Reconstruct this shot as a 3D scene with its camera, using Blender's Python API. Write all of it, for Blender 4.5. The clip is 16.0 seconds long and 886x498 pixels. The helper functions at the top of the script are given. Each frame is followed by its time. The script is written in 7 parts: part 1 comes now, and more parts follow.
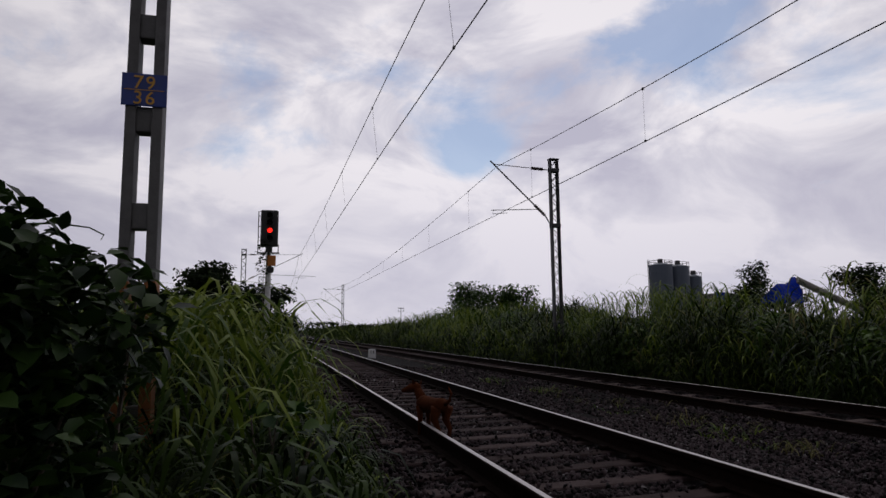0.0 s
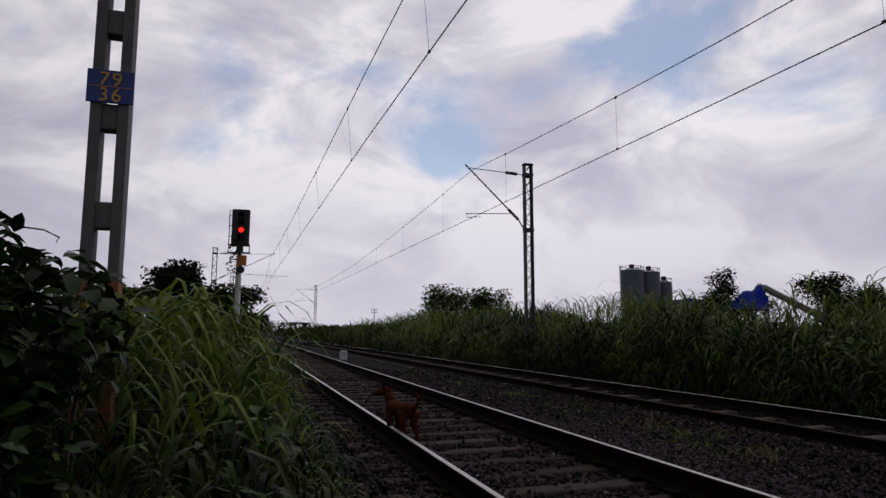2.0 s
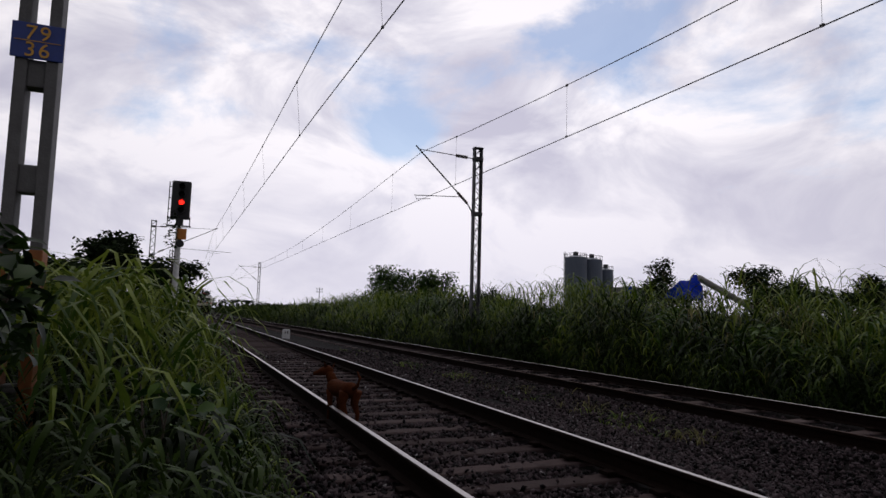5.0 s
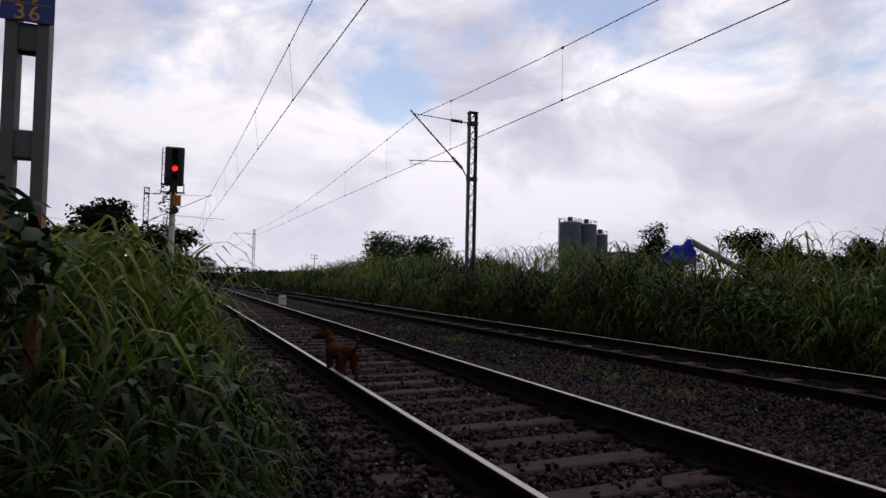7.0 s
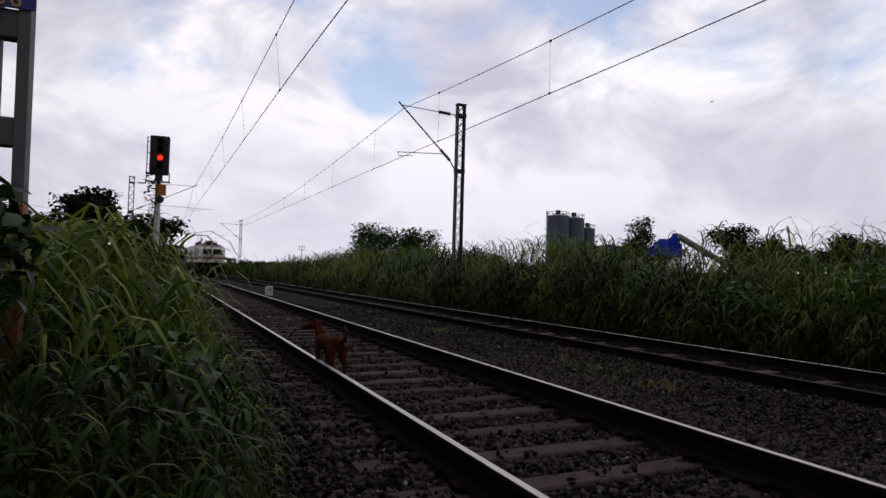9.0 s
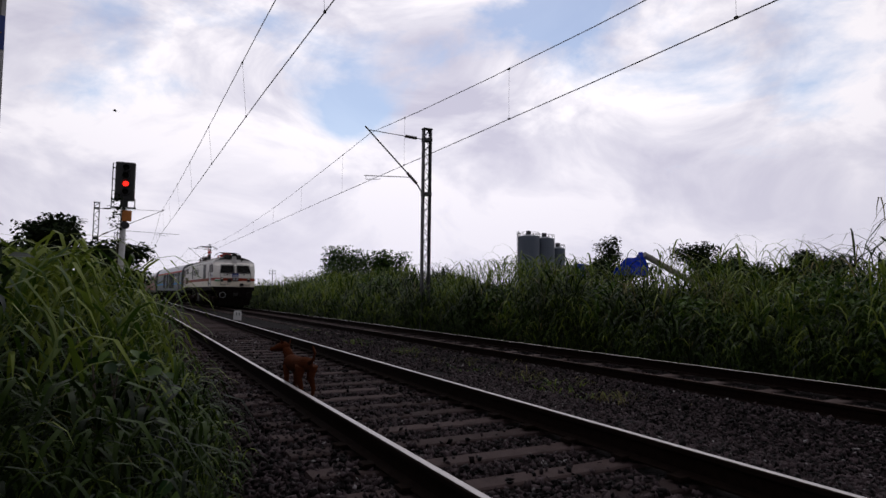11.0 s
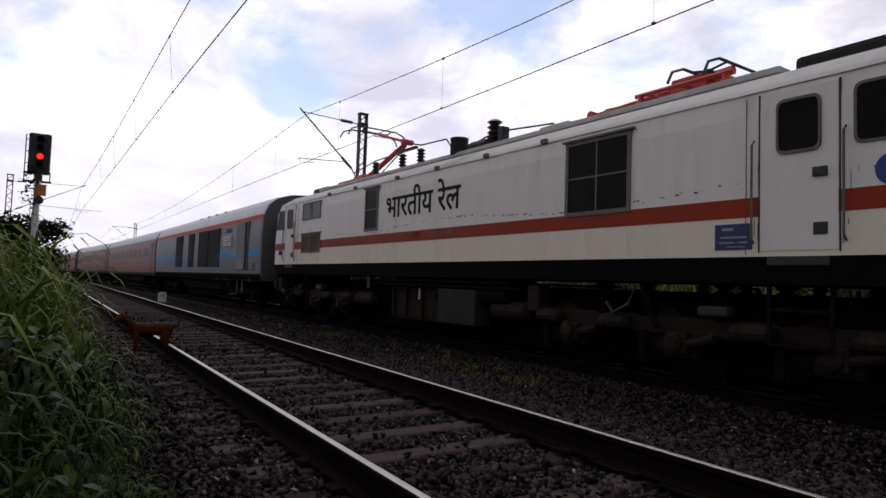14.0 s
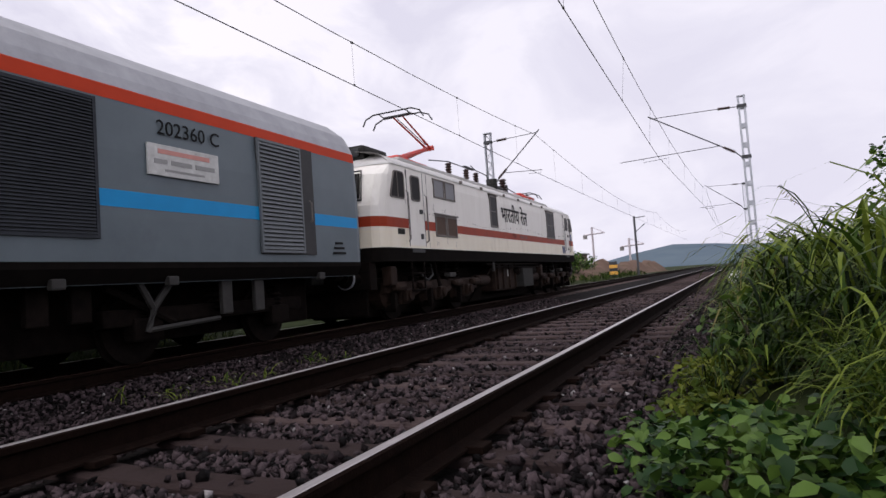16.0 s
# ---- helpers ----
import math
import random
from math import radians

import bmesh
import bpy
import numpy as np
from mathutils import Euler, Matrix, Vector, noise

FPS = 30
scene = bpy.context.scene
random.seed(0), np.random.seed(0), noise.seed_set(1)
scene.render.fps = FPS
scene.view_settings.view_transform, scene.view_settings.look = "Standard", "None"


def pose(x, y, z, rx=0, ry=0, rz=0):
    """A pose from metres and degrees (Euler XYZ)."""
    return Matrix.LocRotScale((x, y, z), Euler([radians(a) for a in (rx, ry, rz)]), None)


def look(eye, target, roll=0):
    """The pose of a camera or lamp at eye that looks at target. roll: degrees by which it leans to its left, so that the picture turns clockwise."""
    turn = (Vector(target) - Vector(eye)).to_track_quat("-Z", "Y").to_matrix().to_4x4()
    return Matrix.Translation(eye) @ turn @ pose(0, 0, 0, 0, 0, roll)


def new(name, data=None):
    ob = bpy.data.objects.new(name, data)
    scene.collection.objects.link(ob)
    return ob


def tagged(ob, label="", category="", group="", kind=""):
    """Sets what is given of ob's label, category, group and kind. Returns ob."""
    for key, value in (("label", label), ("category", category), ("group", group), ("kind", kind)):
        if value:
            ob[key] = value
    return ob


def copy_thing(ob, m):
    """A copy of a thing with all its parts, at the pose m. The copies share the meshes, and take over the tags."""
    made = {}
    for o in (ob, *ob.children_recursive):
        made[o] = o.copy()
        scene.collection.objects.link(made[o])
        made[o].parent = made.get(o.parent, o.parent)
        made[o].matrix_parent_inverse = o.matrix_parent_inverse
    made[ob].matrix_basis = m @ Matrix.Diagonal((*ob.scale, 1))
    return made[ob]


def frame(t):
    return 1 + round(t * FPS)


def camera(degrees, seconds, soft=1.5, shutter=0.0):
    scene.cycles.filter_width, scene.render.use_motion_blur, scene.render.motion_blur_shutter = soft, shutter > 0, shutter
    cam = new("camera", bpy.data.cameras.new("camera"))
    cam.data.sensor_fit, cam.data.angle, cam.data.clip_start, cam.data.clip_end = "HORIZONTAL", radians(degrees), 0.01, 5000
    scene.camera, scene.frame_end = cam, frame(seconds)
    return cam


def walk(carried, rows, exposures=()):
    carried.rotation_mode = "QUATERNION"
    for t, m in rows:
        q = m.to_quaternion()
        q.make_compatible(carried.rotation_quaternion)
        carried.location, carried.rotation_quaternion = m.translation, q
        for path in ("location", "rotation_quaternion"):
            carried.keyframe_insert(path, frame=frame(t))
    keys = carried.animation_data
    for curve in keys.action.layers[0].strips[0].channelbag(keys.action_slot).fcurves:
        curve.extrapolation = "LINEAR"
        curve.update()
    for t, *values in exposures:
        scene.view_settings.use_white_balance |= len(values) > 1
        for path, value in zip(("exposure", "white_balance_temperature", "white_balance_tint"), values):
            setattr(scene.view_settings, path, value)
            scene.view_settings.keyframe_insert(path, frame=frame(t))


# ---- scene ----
cam = camera(71.3, 16.0)
PATH = [
    (0, (-0.021, 0.323, 1.062), (0.513, 2.233, 1.318), -0.5),
    (0.5, (-0.007, 0.33, 1.087), (0.556, 2.235, 1.326), 0.1),
    (1, (0.001, 0.3, 1.081), (0.568, 2.195, 1.38), 0.5),
    (1.5, (0.014, 0.305, 1.089), (0.601, 2.189, 1.417), 0.6),
    (2, (0.021, 0.299, 1.089), (0.633, 2.185, 1.351), 0.2),
    (2.5, (0.044, 0.321, 1.071), (0.692, 2.204, 1.255), -0.9),
    (3, (0.045, 0.333, 1.056), (0.701, 2.216, 1.212), 1.4),
    (3.5, (-0.015, 0.287, 1.048), (0.682, 2.153, 1.228), 1.6),
    (4, (0.065, 0.336, 1.075), (0.825, 2.172, 1.297), 2.8),
    (6.5, (0.019, 0.314, 1.067), (0.8, 2.151, 1.196), 0.1),
    (7, (0.015, 0.298, 1.048), (0.809, 2.131, 1.146), 1.2),
    (7.5, (0.053, 0.333, 1.061), (0.852, 2.165, 1.12), -2.1),
    (8, (0.031, 0.314, 1.034), (0.837, 2.144, 1.08), -0.2),
    (8.5, (0.02, 0.289, 1.036), (0.86, 2.104, 1.076), 1.6),
    (9, (0.033, 0.239, 1.035), (0.863, 2.057, 1.109), 1.6),
    (9.5, (0.048, 0.152, 1.024), (0.898, 1.957, 1.158), 0.8),
    (12, (0.054, -0.359, 1.012), (0.974, 1.41, 1.172), 0.8),
    (12.5, (0.048, -0.428, 1.029), (0.923, 1.359, 1.227), 0.4),
    (13, (0.076, -0.408, 1.011), (0.944, 1.388, 1.143), 0.6),
    (13.5, (0.108, -0.413, 1.003), (1.0, 1.376, 1.086), 1.9),
    (13.6, (0.075, -0.427, 1.052), (0.978, 1.356, 1.133), 1.7),
    (14, (0.15, -0.433, 1.0), (1.232, 1.246, 1.108), 1.9),
    (14.1, (0.24, -0.395, 0.971), (1.43, 1.207, 1.093), 1.8),
    (14.3, (0.481, -0.351, 0.863), (1.994, 0.944, 1.055), 2.7),
    (14.5, (0.921, -0.369, 0.619), (2.748, 0.391, 0.911), 2.8),
    (14.7, (1.158, -0.662, 0.534), (3.138, -0.629, 0.813), 1.5),
    (14.9, (1.119, -0.992, 0.529), (2.976, -1.691, 0.781), 0.3),
    (15.1, (0.717, -1.068, 0.556), (2.254, -2.328, 0.782), -1.1),
    (15.3, (0.564, -0.904, 0.605), (1.732, -2.52, 0.761), -1.3),
    (15.5, (0.387, -0.865, 0.657), (1.353, -2.613, 0.758), -1.1),
    (16, (0.485, -0.931, 0.577), (1.34, -2.736, 0.684), -4.1),
]
walk(cam, [(t, look(e, g, r)) for t, e, g, r in PATH], [(0, -0.38), (1.5, -0.5), (2.2, -0.35), (4, -0.15), (13.4, 0.02), (14.1, 0.28), (14.5, 0.75), (15.0, 1.75), (15.5, 1.5), (16, 1.3)])

# ---------------------------------------------------------------- light
world = bpy.data.worlds.new("overcast_sky")
scene.world = world
world.use_nodes = True


def sky_nodes():
    nt = world.node_tree
    nt.nodes.clear()
    N, Lk = nt.nodes.new, nt.links.new
    out, bg = N("ShaderNodeOutputWorld"), N("ShaderNodeBackground")
    sky = N("ShaderNodeTexSky")
    sky.sky_type = "NISHITA"
    sky.sun_disc = False
    sky.sun_elevation = radians(SUN_ELEV)
    sky.sun_rotation = radians(SUN_AZ)
    sky.air_density, sky.dust_density = 1.0, 0.5
    tc = N("ShaderNodeTexCoord")
    sep = N("ShaderNodeSeparateXYZ")
    Lk(tc.outputs["Generated"], sep.inputs[0])

    def m(op, a, b=None, c=None, clamp=False):
        n = N("ShaderNodeMath")
        n.operation, n.use_clamp = op, clamp
        for i, v in enumerate((a, b, c)):
            if v is None:
                continue
            if isinstance(v, (int, float)):
                n.inputs[i].default_value = v
            else:
                Lk(v, n.inputs[i])
        return n.outputs[0]

    up = m("MAXIMUM", sep.outputs[2], 0.0)

    def cloud(scale, detail, rough, off, dist=0.0):
        mp = N("ShaderNodeMapping")
        mp.inputs["Location"].default_value = off
        mp.inputs["Rotation"].default_value = (0.25, -0.3, 0.0)
        mp.inputs["Scale"].default_value = (1.0, 1.0, 1.75)
        Lk(tc.outputs["Generated"], mp.inputs[0])
        n = N("ShaderNodeTexNoise")
        n.inputs["Scale"].default_value, n.inputs["Detail"].default_value = scale, detail
        n.inputs["Roughness"].default_value, n.inputs["Distortion"].default_value = rough, dist
        Lk(mp.outputs[0], n.inputs["Vector"])
        return n.outputs["Fac"]

    def ramp(v, stops):
        r = N("ShaderNodeValToRGB")
        el = r.color_ramp.elements
        while len(el) < len(stops):
            el.new(0.5)
        for e, (p, c) in zip(el, stops):
            e.position, e.color = p, (*c, 1)
        Lk(v, r.inputs[0])
        return r.outputs[0]

    big = cloud(2.8, 11.0, 0.6, (3.1, 7.4, 0.6), 0.35)
    fine = cloud(4.2, 10.0, 0.56, (1.3, 2.2, 5.0), 0.5)
    saz = radians(SUN_AZ)
    dot = m("ADD", m("MULTIPLY", sep.outputs[0], math.sin(saz)), m("MULTIPLY", sep.outputs[1], math.cos(saz)))
    # cloud piles up towards the horizon and closes away from the sun
    low = m("SUBTRACT", 1.0, m("MULTIPLY", up, 3.4), clamp=True)
    cover = m("MULTIPLY_ADD", low, 0.2, m("ADD", big, 0.1))
    cover = m("MULTIPLY_ADD", dot, -0.07, cover)
    # breaks in the cloud
    for d, r, amp in GAPS:
        dist = N("ShaderNodeVectorMath")
        dist.operation = "DISTANCE"
        Lk(tc.outputs["Generated"], dist.inputs[0])
        dist.inputs[1].default_value = d
        near = m("SUBTRACT", 1.0, m("DIVIDE", dist.outputs["Value"], r), clamp=True)
        cover = m("MULTIPLY_ADD", near, -amp, cover)
    mask = ramp(cover, [(0.37, (0.1, 0.1, 0.1)), (0.45, (0.62, 0.62, 0.62)), (0.51, (1, 1, 1))])
    white = ramp(fine, [(0.36, (0.64, 0.62, 0.76)), (0.48, (0.86, 0.835, 0.94)), (0.58, (1.14, 1.09, 1.15))])
    haze = N("ShaderNodeMix")
    haze.data_type = "RGBA"
    Lk(m("MAXIMUM", m("MULTIPLY", low, 0.85), m("MULTIPLY_ADD", dot, -0.5, 0.35, clamp=True)), haze.inputs["Factor"])
    Lk(white, haze.inputs[6])
    haze.inputs[7].default_value = (0.77, 0.745, 0.87, 1)
    # brighter towards the veiled sun
    glow = m("MULTIPLY_ADD", m("MAXIMUM", dot, 0.0), GLOW_SLOPE, GLOW_BASE)
    cl = N("ShaderNodeMix")
    cl.data_type, cl.blend_type = "RGBA", "MULTIPLY"
    cl.inputs["Factor"].default_value = 1.0
    Lk(haze.outputs[2], cl.inputs[6])
    Lk(glow, cl.inputs[7])
    blue = N("ShaderNodeMix")
    blue.data_type, blue.blend_type = "RGBA", "MULTIPLY"
    blue.inputs["Factor"].default_value = 1.0
    Lk(sky.outputs[0], blue.inputs[6])
    blue.inputs[7].default_value = (0.15, 0.135, 0.128, 1)
    mix = N("ShaderNodeMix")
    mix.data_type = "RGBA"
    Lk(mask, mix.inputs["Factor"])
    Lk(blue.outputs[2], mix.inputs[6])
    Lk(cl.outputs[2], mix.inputs[7])
    Lk(mix.outputs[2], bg.inputs[0])
    bg.inputs[1].default_value = 1.0
    Lk(bg.outputs[0], out.inputs[0])


SUN_ELEV, SUN_AZ = 58.0, 25.0
GAPS = [((0.161, 0.905, 0.393), 0.2, -0.13), ((0.165, 0.938, 0.306), 0.14, -0.1), ((0.275, 0.92, 0.272), 0.115, 0.19), ((0.33, 0.9, 0.29), 0.08, 0.1), ((0.035, 0.94, 0.336), 0.1, 0.02), ((0.578, 0.71, 0.402), 0.1, 0.2), ((-0.12, 0.93, 0.36), 0.14, 0.07), ((0.147, 0.888, 0.435), 0.1, 0.04), ((-0.01, 0.952, 0.302), 0.1, 0.13), ((0.52, 0.755, 0.4), 0.1, 0.1)]
GLOW_BASE, GLOW_SLOPE = 0.43, 0.60
sky_nodes()
sun_data = bpy.data.lights.new("sun", "SUN")
sun_data.energy, sun_data.angle, sun_data.color = 0.35, radians(30), (1.0, 0.97, 0.92)
sun = new("sun", sun_data)
sun.matrix_world = look((0, 0, 0), (-math.sin(radians(SUN_AZ)) * math.cos(radians(SUN_ELEV)), -math.cos(radians(SUN_AZ)) * math.cos(radians(SUN_ELEV)), -math.sin(radians(SUN_ELEV))))


# ---------------------------------------------------------------- materials
def material(name, a, b=None, rough=0.7, metal=0.0, scale=8.0, bump=0.0, bscale=60.0, island=False, per_object=False, wear=None, wear_amt=0.0, spec=0.5, emit=None, strength=0.0, trans=0.0, stretch=None):
    """Two-scale noise between colours a and b, with bump; wear is a third colour in patches."""
    mt = bpy.data.materials.new(name)
    mt.use_nodes = True
    nt = mt.node_tree
    N, Lk = nt.nodes.new, nt.links.new
    p = nt.nodes["Principled BSDF"]
    p.inputs["Roughness"].default_value, p.inputs["Metallic"].default_value = rough, metal
    p.inputs["Specular IOR Level"].default_value = spec
    b = b or tuple(c * 0.8 for c in a)
    tc = N("ShaderNodeTexCoord")
    vec = tc.outputs["Object"]
    if stretch:
        mp = N("ShaderNodeMapping")
        mp.inputs["Scale"].default_value = stretch
        Lk(vec, mp.inputs[0])
        vec = mp.outputs[0]
    n1 = N("ShaderNodeTexNoise")
    n1.inputs["Scale"].default_value, n1.inputs["Detail"].default_value = scale, 6
    n1.inputs["Roughness"].default_value = 0.65
    Lk(vec, n1.inputs["Vector"])
    r = N("ShaderNodeValToRGB")
    r.color_ramp.elements[0].position, r.color_ramp.elements[1].position = 0.3, 0.7
    r.color_ramp.elements[0].color, r.color_ramp.elements[1].color = (*a, 1), (*b, 1)
    fac = n1.outputs["Fac"]
    if island or per_object:
        src = N("ShaderNodeNewGeometry").outputs["Random Per Island"] if island else N("ShaderNodeObjectInfo").outputs["Random"]
        mm = N("ShaderNodeMath")
        mm.operation = "MULTIPLY_ADD"
        Lk(src, mm.inputs[0])
        mm.inputs[1].default_value = 0.75
        ad = N("ShaderNodeMath")
        ad.operation = "MULTIPLY_ADD"
        Lk(fac, ad.inputs[0])
        ad.inputs[1].default_value, ad.inputs[2].default_value = 0.5, -0.12
        Lk(ad.outputs[0], mm.inputs[2])
        fac = mm.outputs[0]
    Lk(fac, r.inputs[0])
    col = r.outputs[0]
    if wear:
        n2 = N("ShaderNodeTexNoise")
        n2.inputs["Scale"].default_value, n2.inputs["Detail"].default_value = scale * 0.35, 8
        n2.inputs["Roughness"].default_value = 0.75
        Lk(vec, n2.inputs["Vector"])
        r2 = N("ShaderNodeValToRGB")
        r2.color_ramp.elements[0].position, r2.color_ramp.elements[1].position = 0.72 - 0.3 * wear_amt, 0.8
        Lk(n2.outputs["Fac"], r2.inputs[0])
        mx = N("ShaderNodeMix")
        mx.data_type = "RGBA"
        Lk(r2.outputs[0], mx.inputs["Factor"])
        Lk(col, mx.inputs[6])
        mx.inputs[7].default_value = (*wear, 1)
        col = mx.outputs[2]
    Lk(col, p.inputs["Base Color"])
    if bump:
        n3 = N("ShaderNodeTexNoise")
        n3.inputs["Scale"].default_value, n3.inputs["Detail"].default_value = bscale, 5
        Lk(vec, n3.inputs["Vector"])
        bp = N("ShaderNodeBump")
        bp.inputs["Strength"].default_value, bp.inputs["Distance"].default_value = bump, 0.02
        Lk(n3.outputs["Fac"], bp.inputs["Height"])
        Lk(bp.outputs[0], p.inputs["Normal"])
    if emit:
        p.inputs["Emission Color"].default_value, p.inputs["Emission Strength"].default_value = (*emit, 1), strength
    if trans:
        tr = N("ShaderNodeBsdfTranslucent")
        Lk(col, tr.inputs[0])
        mxs = N("ShaderNodeMixShader")
        mxs.inputs[0].default_value = trans
        Lk(p.outputs[0], mxs.inputs[1])
        Lk(tr.outputs[0], mxs.inputs[2])
        Lk(mxs.outputs[0], nt.nodes["Material Output"].inputs[0])
    return mt


